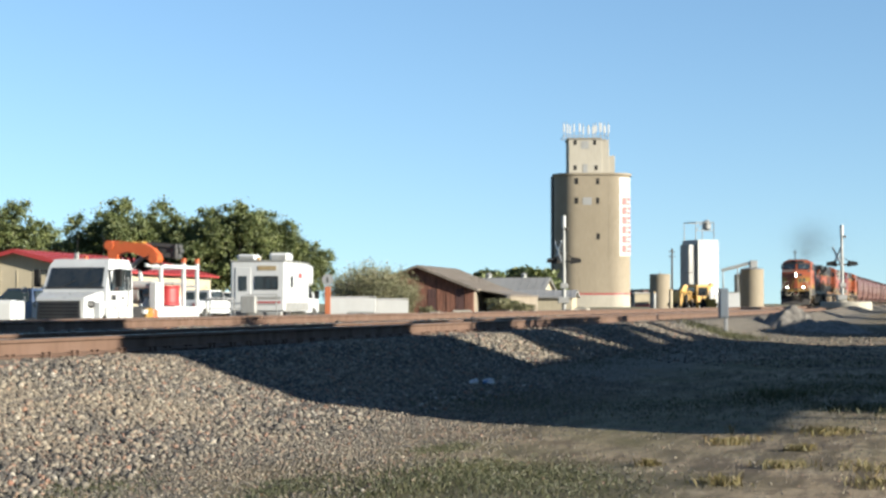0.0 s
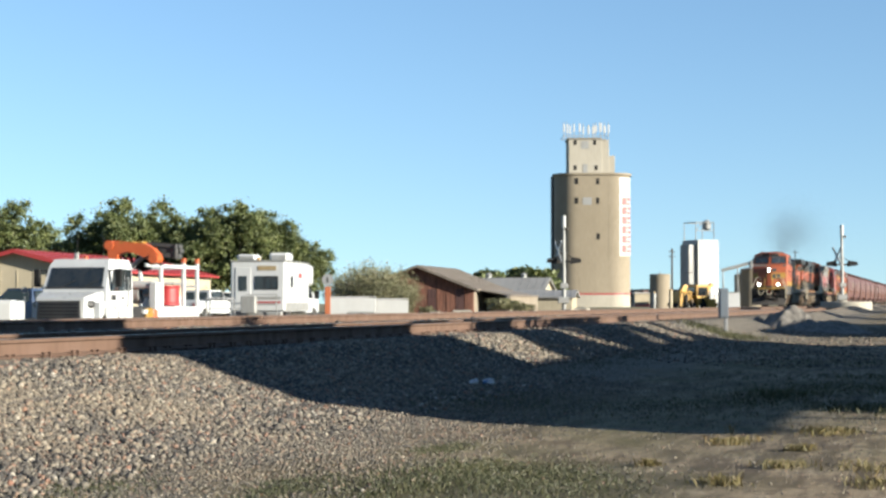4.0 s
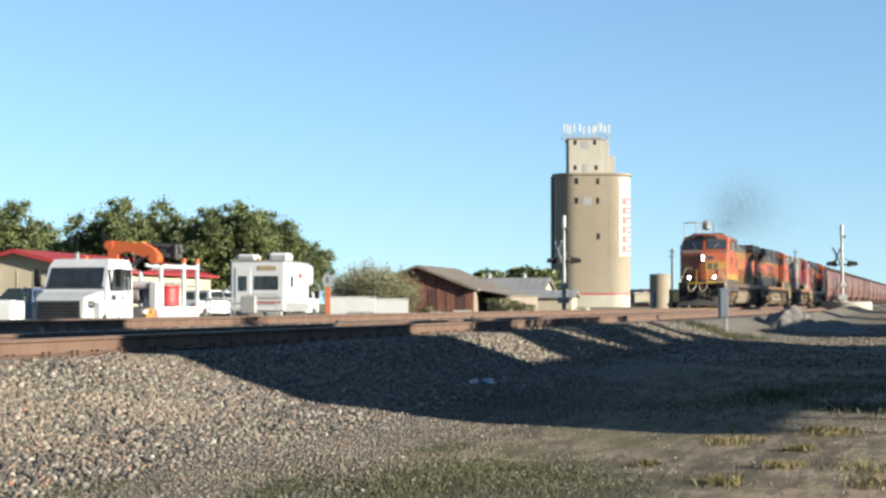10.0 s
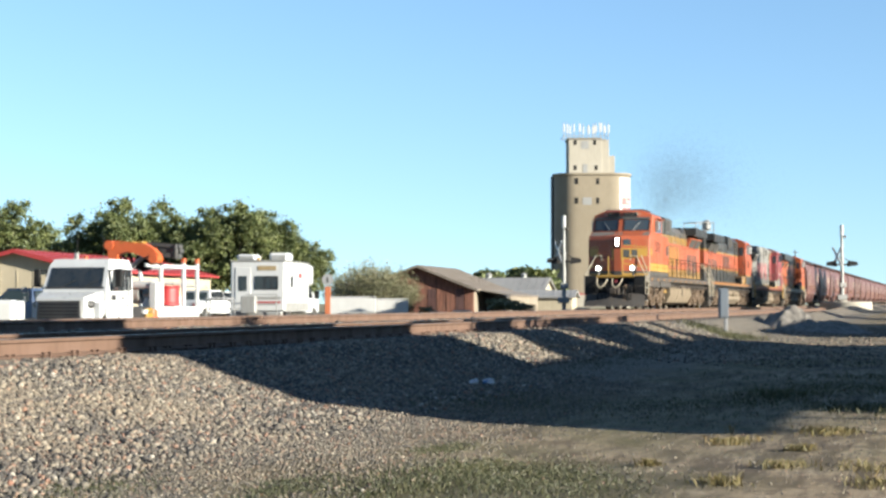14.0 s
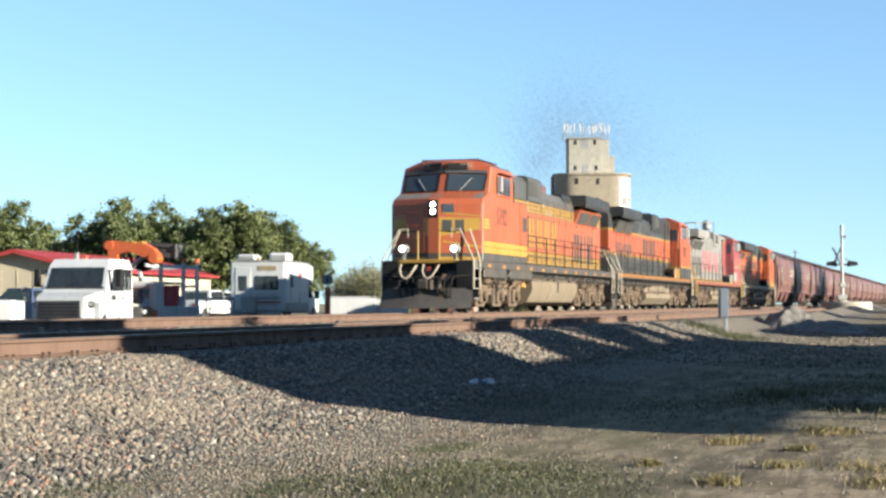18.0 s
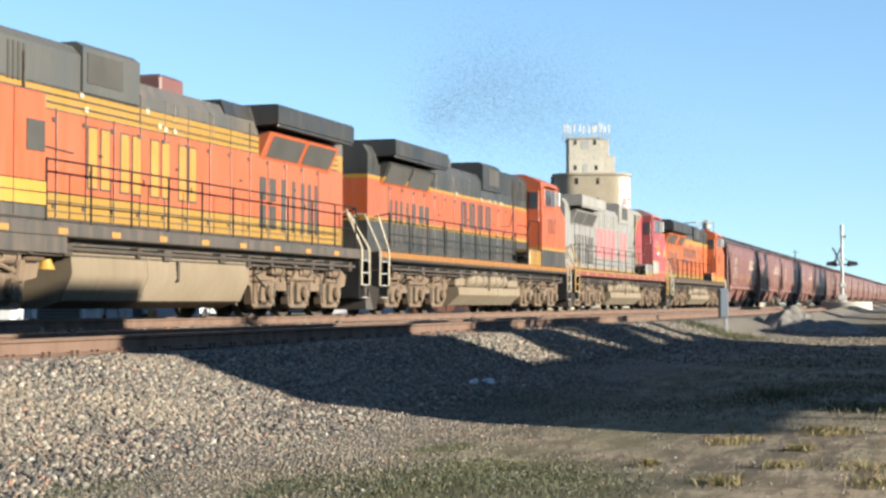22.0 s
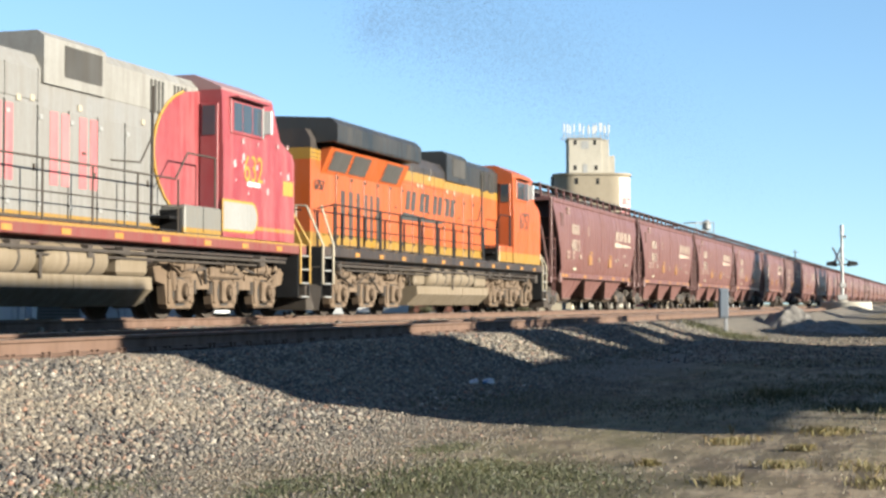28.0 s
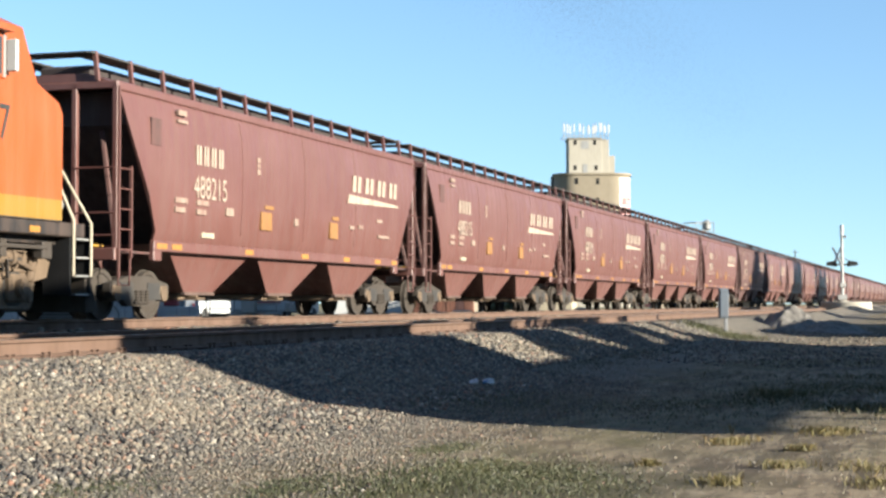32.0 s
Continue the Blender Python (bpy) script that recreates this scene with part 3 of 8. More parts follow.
G1 = "trees along the far side of the yard"
oak_a = make_tree("oak_tree", 8.0, 2.7, 26000, 0.075, M_LEAF, 11, "dark green oak tree with an uneven crown", 0.2, (1.0, 0.9), 0.3)
oak_b = make_tree("oak_tree", 8.0, 2.4, 26000, 0.075, M_LEAF, 23, "dense green oak tree with a ragged top", 0.2, (1.0, 0.95), 0.28)
oak_c = make_tree("oak_tree", 8.0, 2.9, 26000, 0.08, M_LEAF, 37, "wide green oak tree with gaps in its crown", 0.18, (1.0, 0.85), 0.3)
put_copies(oak_a, [(-0.2700, 112, -0.7, 0, 1.09), (-0.2035, 120, -0.7, 70, 1.18), (-0.1480, 120, -0.7, 160, 1.09), (-0.1130, 122, -0.7, 250, 1.07), (-0.2480, 138, -0.7, 20, 0.98), (-0.1880, 138, -0.7, 200, 1.18), (-0.1240, 136, -0.7, 300, 1.13)], G1)
put_copies(oak_b, [(-0.2880, 114, -0.7, 10, 1.07), (-0.2310, 120, -0.7, 95, 1.03), (-0.1766, 121, -0.7, 200, 1.18), (-0.0985, 122, -0.7, 310, 0.98), (-0.2180, 132, -0.7, 130, 1.05), (-0.1400, 138, -0.7, 50, 1.13)], G1)
put_copies(oak_c, [(-0.2790, 128, -0.7, 30, 1.01), (-0.1620, 124, -0.7, 120, 1.05), (-0.1310, 120, -0.7, 215, 1.16), (-0.0840, 124, -0.7, 275, 0.77), (-0.1040, 136, -0.7, 330, 0.96), (-0.2540, 124, -0.7, 180, 0.86)], G1)
far_a = make_tree("far_tree", 9.0, 4.6, 1800, 0.45, M_LEAF, 51, "distant dark green tree behind the sheds", 0.2)
put_copies(far_a, [(0.028, 330, -0.7, 0, 0.92), (0.040, 345, -0.7, 80, 0.85), (0.052, 335, -0.7, 160, 1.0), (0.060, 332, -0.7, 230, 0.95), (0.069, 345, -0.7, 20, 0.75),
                   (0.277, 420, -0.4, 100, 0.62), (0.286, 430, -0.4, 10, 0.55), (0.292, 500, -0.4, 60, 0.7), (0.190, 620, -0.4, 60, 0.7)], "distant trees")
shrub = make_shrub(3.7, 150, 61, "olive-brown scrubby bush with thin dry twigs")
put_copies(shrub, [(-0.051, 100, -0.75, 0, 1.08), (-0.042, 103, -0.75, 90, 1.15), (-0.036, 99, -0.75, 200, 1.02), (-0.056, 106, -0.75, 140, 0.95), (-0.046, 108, -0.75, 33, 1.15), (-0.150, 96, -0.75, 30, 0.6), (-0.139, 94, -0.75, 77, 0.55)], "scrub beside the yard")
low = make_tree("low_bush", 1.2, 1.0, 900, 0.08, M_LEAF2, 71, "low dry green bush on the verge", 0.05, (1.3, 0.7))
put_copies(low, [(0.036, 96, -0.55, 0, 1.0), (0.046, 98, -0.55, 90, 0.9), (0.052, 97, -0.55, 200, 0.7), (-0.01, 99, -0.6, 10, 0.6)], "low bushes")

# ---------------- concrete grain elevator ----------------
def rounded_plan(w, dpt, r, n=9):
    pts = []
    for cx, cy, a0 in ((w / 2 - r, -dpt / 2 + r, -90), (w / 2 - r, dpt / 2 - r, 0), (-w / 2 + r, dpt / 2 - r, 90), (-w / 2 + r, -dpt / 2 + r, 180)):
        for i in range(n):
            a = radians(a0 + 90 * i / (n - 1))
            pts.append((cx + r * math.cos(a), cy + r * math.sin(a)))
    return pts


M_FADERED = paint("faded_red_sign_paint", (0.55, 0.12, 0.12), 0.7, 0, 0.6, (0.6, 0.5, 0.47), 0.5, 3)


def grain_elevator():
    e = thing("grain_elevator", "tall beige concrete grain elevator with rounded bins and a rooftop headhouse", "grain elevator", spose(0.0937, 398, -0.8))
    w, dp = 18.9, 17.0
    part("bin_block", Geo().prism(rounded_plan(w, dp, 5.2), 3.6, 32.8, "z"), M_CONC, e, "stained beige concrete bin walls")
    part("base", Geo().prism(rounded_plan(w, dp, 5.2), 0.0, 3.2, "z"), M_CONC2, e, "cream painted base")
    part("base_stripe", Geo().prism(rounded_plan(w + 0.1, dp + 0.1, 5.2), 3.2, 3.6, "z"), M_RED, e, "red band above the base")
    part("roof_slab", Geo().prism(rounded_plan(w + 0.7, dp + 0.7, 5.3), 32.8, 33.3, "z"), M_CONC, e)
    h = part("headhouse", Geo().box(-5.9, 2.4, -4.5, 4.5, 33.3, 42.1, 0.08).box(2.4, 4.2, -3.9, 4.0, 33.3, 42.0, 0.05), M_CONC2, e, "pale concrete headhouse")
    part("stair_tower", Geo().box(4.2, 5.7, -3.4, 4.0, 33.3, 38.0, 0.05), M_CONC2, e)
    part("roof_edge", Geo().box(-6.2, 2.5, -4.8, 4.8, 42.1, 42.4, 0.03), M_CONC, h)
    win = [(-4.3, 34.9), (0.9, 34.9), (-4.3, 41.2), (0.6, 41.2)]
    for x, z in win:
        part("window", Geo().box(x - 0.36, x + 0.36, -4.56, -4.4, z - 0.6, z + 0.6), M_BLACK, h, "small dark opening")
    for x, z in ((-4.3, 31.2), (0.9, 31.2), (-4.3, 26.4), (0.9, 26.4), (1.0, 17.6)):
        part("window", Geo().box(x - 0.38, x + 0.38, -dp / 2 - 0.05, -dp / 2 + 0.2, z - 0.75, z + 0.75), M_BLACK, e, "small dark opening")
    part("pale_sign", Geo().box(-2.8, -0.6, -dp / 2 - 0.06, -dp / 2, 25.4, 27.2), M_GALV, e, "faded pale square sign")
    part("pale_sign", Geo().box(-2.8, -0.9, -4.56, -4.5, 39.6, 41.6), M_GALV, h, "faded pale square sign")
    part("pale_sign", Geo().box(-2.4, -1.2, -4.56, -4.5, 33.6, 35.8), M_GALV, h, "faded pale square sign")
    # sign on the rounded corner
    cx, cy, r = w / 2 - 5.2, -dp / 2 + 5.2, 5.2
    def curved(a0, a1, z0, z1, off, mat, nm, lb=""):
        g = Geo()
        n = 8
        arc = [radians(a0 + (a1 - a0) * i / n) for i in range(n + 1)]
        pts = [(cx + (r + off) * math.cos(a), cy + (r + off) * math.sin(a)) for a in arc] + [(cx + r * math.cos(a), cy + r * math.sin(a)) for a in reversed(arc)]
        part(nm, g.prism(pts, z0, z1, "z"), mat, e, lb)
    curved(-66, -4, 12.8, 32.2, 0.05, M_WHITE, "sign_panel", "white painted vertical sign")
    for i in range(6):
        z = 13.6 + i * 2.35
        curved(-60, -42, z, z + 1.9, 0.10, M_FADERED, "sign_mark", "faded red painted bar")
        curved(-38, -16 - 6 * (i % 2), z + 0.1, z + 0.75, 0.10, M_FADERED, "sign_mark", "faded red painted bar")
        curved(-38, -14, z + 1.2, z + 1.9, 0.10, M_FADERED, "sign_mark", "faded red painted bar")
    for x in (-3.6, 0.0, 3.6):
        part("pour_joint", Geo().box(x - 0.06, x + 0.06, -dp / 2 - 0.02, -dp / 2 + 0.05, 3.7, 32.7), M_CONC, e, "faint vertical joint")
    for k in range(9):
        part("pour_joint", Geo().prism(rounded_plan(w + 0.03, dp + 0.03, 5.2), 6.6 + k * 3.0, 6.65 + k * 3.0, "z"), M_CONC, e, "faint level joint")
    rnd = random.Random(4)
    for i, x in enumerate((-7.1, -6.3, -5.6, -4.6, -3.2, -2.3, -1.0, 0.2, 0.8, 2.0, 3.0, 4.0)):
        ant = part("antenna", Geo().cyl((x, -4.6, 42.0), (x, -4.6, 46.4 - rnd.uniform(0, 0.7)), 0.09, 6), M_GALV, h, "antenna mast")
        wd, lo = rnd.choice((0.22, 0.3, 0.36)), rnd.uniform(43.2, 43.9)
        part("antenna_panel", Geo().box(x - wd, x + wd, -4.95, -4.68, lo, lo + rnd.uniform(1.7, 2.3), 0.06), M_WHITE, ant, "white cellular antenna panel")
    part("rail_frame", Geo().tube([(-7.2, -4.6, 42.9), (4.1, -4.6, 42.9), (4.1, 4.6, 42.9), (-7.2, 4.6, 42.9), (-7.2, -4.6, 42.9)], 0.08), M_GALV, h)
    # solid dark box; the recess shade is only its colour
    part("left_shaft", Geo().box(-w / 2 - 0.5, -w / 2 + 0.3, -2, 3, 0, 33.0, 0.1), M_DARKROOF, e, "dark recess between bins")
    return e


grain_elevator()


def white_elevator():
    e = thing("feed_mill_tower", "white metal-clad feed mill tower with rooftop steel frame", "mill", spose(0.1625, 425, -0.7, 22))
    part("tower", Geo().box(-3.0, 3.4, -4, 4, 0, 17.9, 0.06), M_CLAD, e, "white corrugated cladding")
    part("annex", Geo().box(-5.2, -3.0, -3, 1.5, 0, 16.6, 0.06), M_TINPALE, e, "pale grey side bin")
    for z in (3.0, 6.0, 9.0):
        part("landing", Geo().box(-5.7, -4.4, -3.5, -3.0, z, z + 0.2, 0.02), M_IRON, e, "dark stair landing")
    for i in range(7):
        part("cladding_rib", Geo().box(-2.9 + i * 0.95, -2.84 + i * 0.95, -4.05, -4.0, 0, 17.8), M_GALV, e)
    part("hatch", Geo().box(-0.6, 0.9, -4.08, -4.0, 14.2, 17.0, 0.02), M_GALV, e)
    f = part("roof_frame", Geo().tube([(-3, -3, 17.9), (-3, -3, 22.6), (2.6, -3, 22.6), (2.6, -3, 17.9)], 0.13).tube([(-3, 3, 17.9), (-3, 3, 22.6), (2.6, 3, 22.6), (2.6, 3, 17.9)], 0.13)
             .tube([(-3, -3, 22.6), (-3, 3, 22.6)], 0.12).tube([(2.6, -3, 22.6), (2.6, 3, 22.6)], 0.12).tube([(-3, -3, 20.4), (2.6, -3, 20.4)], 0.1).tube([(-3, -3, 20.4), (-1, -3, 22.6)], 0.08), M_GALV, e, "open steel frame")
    part("distributor", Geo().lathe([(0.3, 20.4), (1.1, 21.0), (1.1, 22.8), (0.4, 23.4)], 12, at=(1.6, -1, 0)), M_GALV, f)


white_elevator()


def round_bin(u, d, r, h, mat, label, cone=0.25):
    b = thing("storage_bin", label, "silo", spose(u, d, -0.7), group="round storage bins")
    part("shell", Geo().lathe([(r, 0), (r, h)], 28), mat, b)
    part("roof", Geo().lathe([(r * 1.03, h), (r * 0.12, h + r * cone), (r * 0.1, h + r * cone + 0.2)], 28), M_GALV, b)
    for i in range(1, 6):
        part("hoop", Geo().lathe([(r * 1.01, h * i / 6 - 0.04), (r * 1.01, h * i / 6 + 0.04)], 28), mat, b)
    return b


round_bin(0.1955, 400, 2.9, 9.6, M_CONC, "beige round concrete storage bin")
round_bin(0.1880, 404, 1.5, 8.3, M_CONC, "narrow grey concrete storage bin")
round_bin(0.1372, 300, 1.95, 6.5, M_CONC, "tan round steel tank with a dark shaded side", 0.05)
leg = thing("grain_conveyor", "sloping grey grain conveyor leading up to the bins", "conveyor", spose(0.185, 396, -0.7))
part("trough", Geo().tube([(-3.5, 0, 9.2), (4.2, 0, 11.2)], 0.42, 8), M_GALV, leg)
part("head", Geo().box(3.6, 5.4, -0.7, 0.7, 9.9, 11.7, 0.1), M_GALV, leg)
for x, z in ((-3.2, 9.3), (0.5, 10.2)):
    part("support", Geo().tube([(x, -0.4, 0), (x, 0, z)], 0.1).tube([(x + 0.6, 0.4, 0), (x, 0, z)], 0.1), M_GALV, leg)

# ---------------- sheds and houses ----------------
def gable_house(name, label, m, w, l, eave, ridge, wall, roof, group="", over=0.35, category="house", wall2=None):
    """w across the gable (x), l along the ridge (y, away), gable wall at y = 0."""
    h = thing(name, label, category, m, group)
    t = 0.18
    part("gable_wall", Geo().prism([(-w / 2, 0), (w / 2, 0), (w / 2, eave), (0, ridge), (-w / 2, eave)], 0, t, "y"), wall, h)
    part("gable_wall", Geo().prism([(-w / 2, 0), (w / 2, 0), (w / 2, eave), (0, ridge), (-w / 2, eave)], l - t, l, "y"), wall, h)
    for s in (-1, 1):
        part("side_wall", Geo().box(s * w / 2, s * (w / 2 - t), t, l - t, 0, eave), wall2 or wall, h)
        dx, dz = w / 2 + over, (ridge - eave) * (w / 2 + over) / (w / 2)
        part("roof_slope", Geo().prism([(0, ridge + 0.12), (s * dx, ridge + 0.12 - dz), (s * dx, ridge - dz), (0, ridge)], -over, l + over, "y"), roof, h)
        n = int(l / 0.9)
        rb = Geo()
        for i in range(n):
            y = -over + (l + 2 * over) * (i + 0.5) / n
            rb.prism([(0, ridge + 0.15), (s * dx, ridge + 0.15 - dz), (s * dx, ridge + 0.12 - dz), (0, ridge + 0.12)], y - 0.03, y + 0.03, "y")
        part("roof_seams", rb, roof, h)
        part("fascia", Geo().prism([(0, ridge + 0.13), (s * dx, ridge + 0.13 - dz), (s * dx, ridge - 0.1 - dz), (0, ridge - 0.1)], -over - 0.04, -over, "y"), roof, h)
    return h


red_house = gable_house("metal_building", "beige metal building with a bright red standing-seam roof", spose(-0.2696, 90, -0.75, -10), 8.4, 22, 2.95, 4.0, M_BEIGE, M_REDROOF, over=0.5)
part("door", Geo().box(1.6, 2.5, -0.05, 0.0, 0, 2.1, 0.01), M_DARKROOF, red_house, "dark doorway with a downpipe")
for i in range(9):
    part("siding_rib", Geo().box(-4.0 + i, -3.96 + i, -0.03, 0.0, 0.05, 2.9), M_BEIGE, red_house)
red_annex = gable_house("metal_building", "low beige building with a red metal roof behind the truck", spose(-0.186, 150, -0.8, 66), 9.0, 14, 2.5, 3.3, M_BEIGE, M_REDROOF, over=0.4)
for y in (3.0, 6.4, 9.5):
    part("garage_door", Geo().box(4.5, 4.56, y, y + 1.6, 0, 2.1, 0.01), M_WHITE, red_annex, "white door")

barn = gable_house("barn", "old rusty corrugated barn with a weathered tin roof", spose(-0.016, 146, -0.65, -14), 10.6, 15, 2.3, 4.35, M_BARNWALL, M_BARNROOF, over=0.5, category="barn", wall2=M_BARNPALE)
for i in range(12):
    part("wall_sheet", Geo().box(-5.2 + i * 0.88, -4.40 + i * 0.88, -0.04 - 0.015 * (i % 2), 0.0, 0.0, 2.25), (M_BARNWALL, M_RUSTDARK, M_BARNWALL)[i % 3], barn)
part("doorway", Geo().box(-2.2, -1.0, -0.06, 0.0, 0, 2.1), M_BLACK, barn, "dark open doorway")
part("lean_to_roof", Geo().prism([(5.3, 2.3), (8.6, 1.7), (8.6, 1.6), (5.3, 2.2)], 1, 15, "y"), M_BARNROOF, barn)
part("lean_to_wall", Geo().box(8.3, 8.45, 1, 15, 0, 1.6), M_BARNPALE, barn)
shed = gable_house("long_shed", "long low shed with a grey tin roof and pale board walls", spose(0.066, 195, -0.65, 74), 9.0, 19, 1.9, 4.0, M_BEIGE, M_TINPALE, over=0.4, category="shed")
for y in (3, 7.5, 15):
    v_ = part("roof_vent", Geo().cyl((0.2, y, 3.9), (0.2, y, 4.5), 0.35, 10), M_GALV, shed)
    part("vent_cap", Geo().cyl((0.2, y, 4.5), (0.2, y, 4.75), 0.5, 10, 0.15), M_GALV, v_)
gable_house("long_shed", "low pale storage shed with a flat grey roof near the elevator", spose(0.083, 175, -0.65, 80), 6.0, 9, 1.6, 2.3, M_BEIGE, M_TINPALE, category="shed")
office = thing("scale_house", "small cream scale house beside the elevator", "building", spose(0.1265, 420, -0.7) @ Matrix.Scale(1.12, 4))
part("walls", Geo().box(-2.2, 1.4, -2, 2, 0, 3.2, 0.03), M_BEIGE, office)
part("roof", Geo().box(-2.5, 1.7, -2.3, 2.3, 3.2, 3.5, 0.05), M_WHITE, office)
part("plinth", Geo().box(-2.25, 1.45, -2.05, 2.05, 0, 0.7), M_RED, office)

# ---------------- poles ----------------
def yard_pole(u, d, z, h, label, plinth):
    p = thing("light_pole", label, "pole", spose(u, d, z), group="tall yard light poles")
    part("mast", Geo().cyl((0, 0, 0), (0, 0, h), 0.17, 12, 0.11), M_GALV, p)
    part("white_cap", Geo().cyl((0, 0, h), (0, 0, h + 0.9), 0.16, 10), M_WHITE, p, "white antenna tube")
    part("crossarm", Geo().box(-1.15, 1.15, -0.06, 0.06, h * 0.60, h * 0.60 + 0.12, 0.02), M_IRON, p)
    for s in (-1, 1):
        lampq = part("floodlight", Geo().prism([(s * 0.5, h * 0.58), (s * 1.3, h * 0.60), (s * 1.2, h * 0.645), (s * 0.55, h * 0.66)], -0.3, 0.3, "y"), M_BLACK, p, "dark floodlight head")
        part("bracket", Geo().cyl((s * 0.1, 0, h * 0.70), (s * 0.7, 0, h * 0.65), 0.03, 6), M_IRON, lampq)
    part("junction_box", Geo().box(-0.28, 0.28, -0.3, 0.1, h * 0.30, h * 0.36, 0.03), M_GALV, p)
    for a in (-45, 45):
        d_ = Vector((0.16, math.sin(radians(a)) * 0.98, math.cos(radians(a)) * 0.98))
        o_ = Vector((-0.42, 0.0, h * 0.72))
        board = part("crossbuck_board", Geo().prism([(-0.11, -1.1), (0.11, -1.1), (0.11, 1.1), (-0.11, 1.1)], -0.02, 0.02, "x"), M_WHITE, p, "white crossbuck board seen edge-on")
        board.matrix_basis = Matrix.Translation(o_) @ Euler((radians(a), 0, radians(14))).to_matrix().to_4x4()
    part("crossbuck_arm", Geo().tube([(-0.42, 0, h * 0.72), (0, 0, h * 0.72)], 0.035, 6), M_GALV, p)
    part("bell", Geo().lathe([(0.04, h + 0.02), (0.16, h - 0.05), (0.18, h - 0.16)], 12, "z", (0.2, 0, 0)), M_IRON, p)
    part("lower_box", Geo().box(-0.45, 0.35, -0.35, 0.15, h * 0.13, h * 0.20, 0.03), M_GALV, p, "grey relay box")
    if plinth:
        part("plinth", Geo().lathe([(0.55, -0.3), (0.5, 0.7), (0.3, 0.8)], 16), M_CONC2, p, "concrete footing")
    return p


yard_pole(0.0765, 118, -0.55, 6.5, "pale light pole with two dark floodlights beyond the tracks", False)
yard_pole(0.2525, 134, -0.225, 6.25, "grey light pole with two dark floodlights on a concrete footing", True)
slab = thing("concrete_ring", "low round pale concrete ring lying on the yard", "concrete", spose(0.2550, 134, -0.30))
part("rim", Geo().lathe([(2.1, -0.2), (2.13, 0.1), (2.13, 0.67), (2.04, 0.74), (1.72, 0.72), (1.63, 0.36)], 32), M_CONC2, slab)
tele = thing("utility_pole", "dark wooden utility pole with short crossarms", "pole", spose(0.1449, 250, -0.6))
part("mast", Geo().cyl((0, 0, 0), (0, 0, 9.6), 0.2, 10, 0.13), M_BARK, tele)
for z in (8.2, 9.0):
    part("crossarm", Geo().box(-0.5, 0.5, -0.08, 0.08, z, z + 0.14), M_BARK, tele)
thin = thing("radio_mast", "thin distant radio mast", "mast", spose(0.2228, 320, -0.5))
part("mast", Geo().cyl((0, 0, 0), (0, 0, 11.6), 0.10, 6), M_IRON, thin)
part("crossarm", Geo().box(-0.5, 0.5, -0.05, 0.05, 11.0, 11.15), M_IRON, thin)

# marker post in the verge
post = thing("marker_post", "slim grey post carrying a small grey equipment box", "post", spose(0.1773, 48, -0.87))
part("stake", Geo().box(0.02, 0.12, -0.05, 0.05, -0.3, 1.1, 0.01), M_POLE, post)
# blue-grey of tree shade put into the box's base colour
M_BOXSHADE = paint("blue_grey_enamel", (0.14, 0.18, 0.23), 0.6, 0, 0.2)
bx = part("box", Geo().box(-0.14, 0.14, -0.10, 0.10, 0.72, 1.62, 0.015), M_BOXSHADE, post, "grey metal box")
part("box_cover", Geo().box(-0.11, 0.11, -0.115, -0.10, 0.77, 1.56, 0.005), M_BOXSHADE, bx)
# ---------------- the train: four diesel locomotives and covered hoppers ----------------
TRAIN, ROLLERS = [], []
GREY, YEL, ORA, DRK, BLK = (0.085, 0.087, 0.078), (0.54, 0.29, 0.028), (0.64, 0.12, 0.032), (0.040, 0.047, 0.045), (0.025, 0.026, 0.027)
SIL, RED_ = (0.40, 0.39, 0.365), (0.46, 0.05, 0.065)
PALE_ORA = (0.70, 0.14, 0.040)


def wheelset_mesh(r, name="wheelset"):
    g = Geo()
    g.cyl((0, -0.95, 0), (0, 0.95, 0), 0.085, 12)
    for s in (-1, 1):
        y = s * 0.72
        prof = [(r * 0.22, -0.03), (r * 0.30, 0.05), (r * 0.78, 0.035), (r * 0.84, 0.065), (r, 0.065), (r * 1.01, -0.04), (r * 1.055, -0.055), (r * 1.05, -0.075), (r * 0.84, -0.07), (r * 0.78, -0.03), (r * 0.30, -0.04)]
        g.lathe([(p, s * q) for p, q in prof], 28, "y", (0, y, 0))
        g.cyl((0, s * 0.79, 0), (0, s * 0.97, 0), r * 0.27, 12)
        for k in range(3):
            a = 2 * math.pi * k / 3
            g.cyl((math.cos(a) * r * 0.15, s * 0.965, math.sin(a) * r * 0.15), (math.cos(a) * r * 0.15, s * 0.99, math.sin(a) * r * 0.15), 0.025, 6)
    return fix_normals(g.mesh(name, M_IRON))


LOCO_WHEELS, CAR_WHEELS = wheelset_mesh(0.53), wheelset_mesh(0.46)


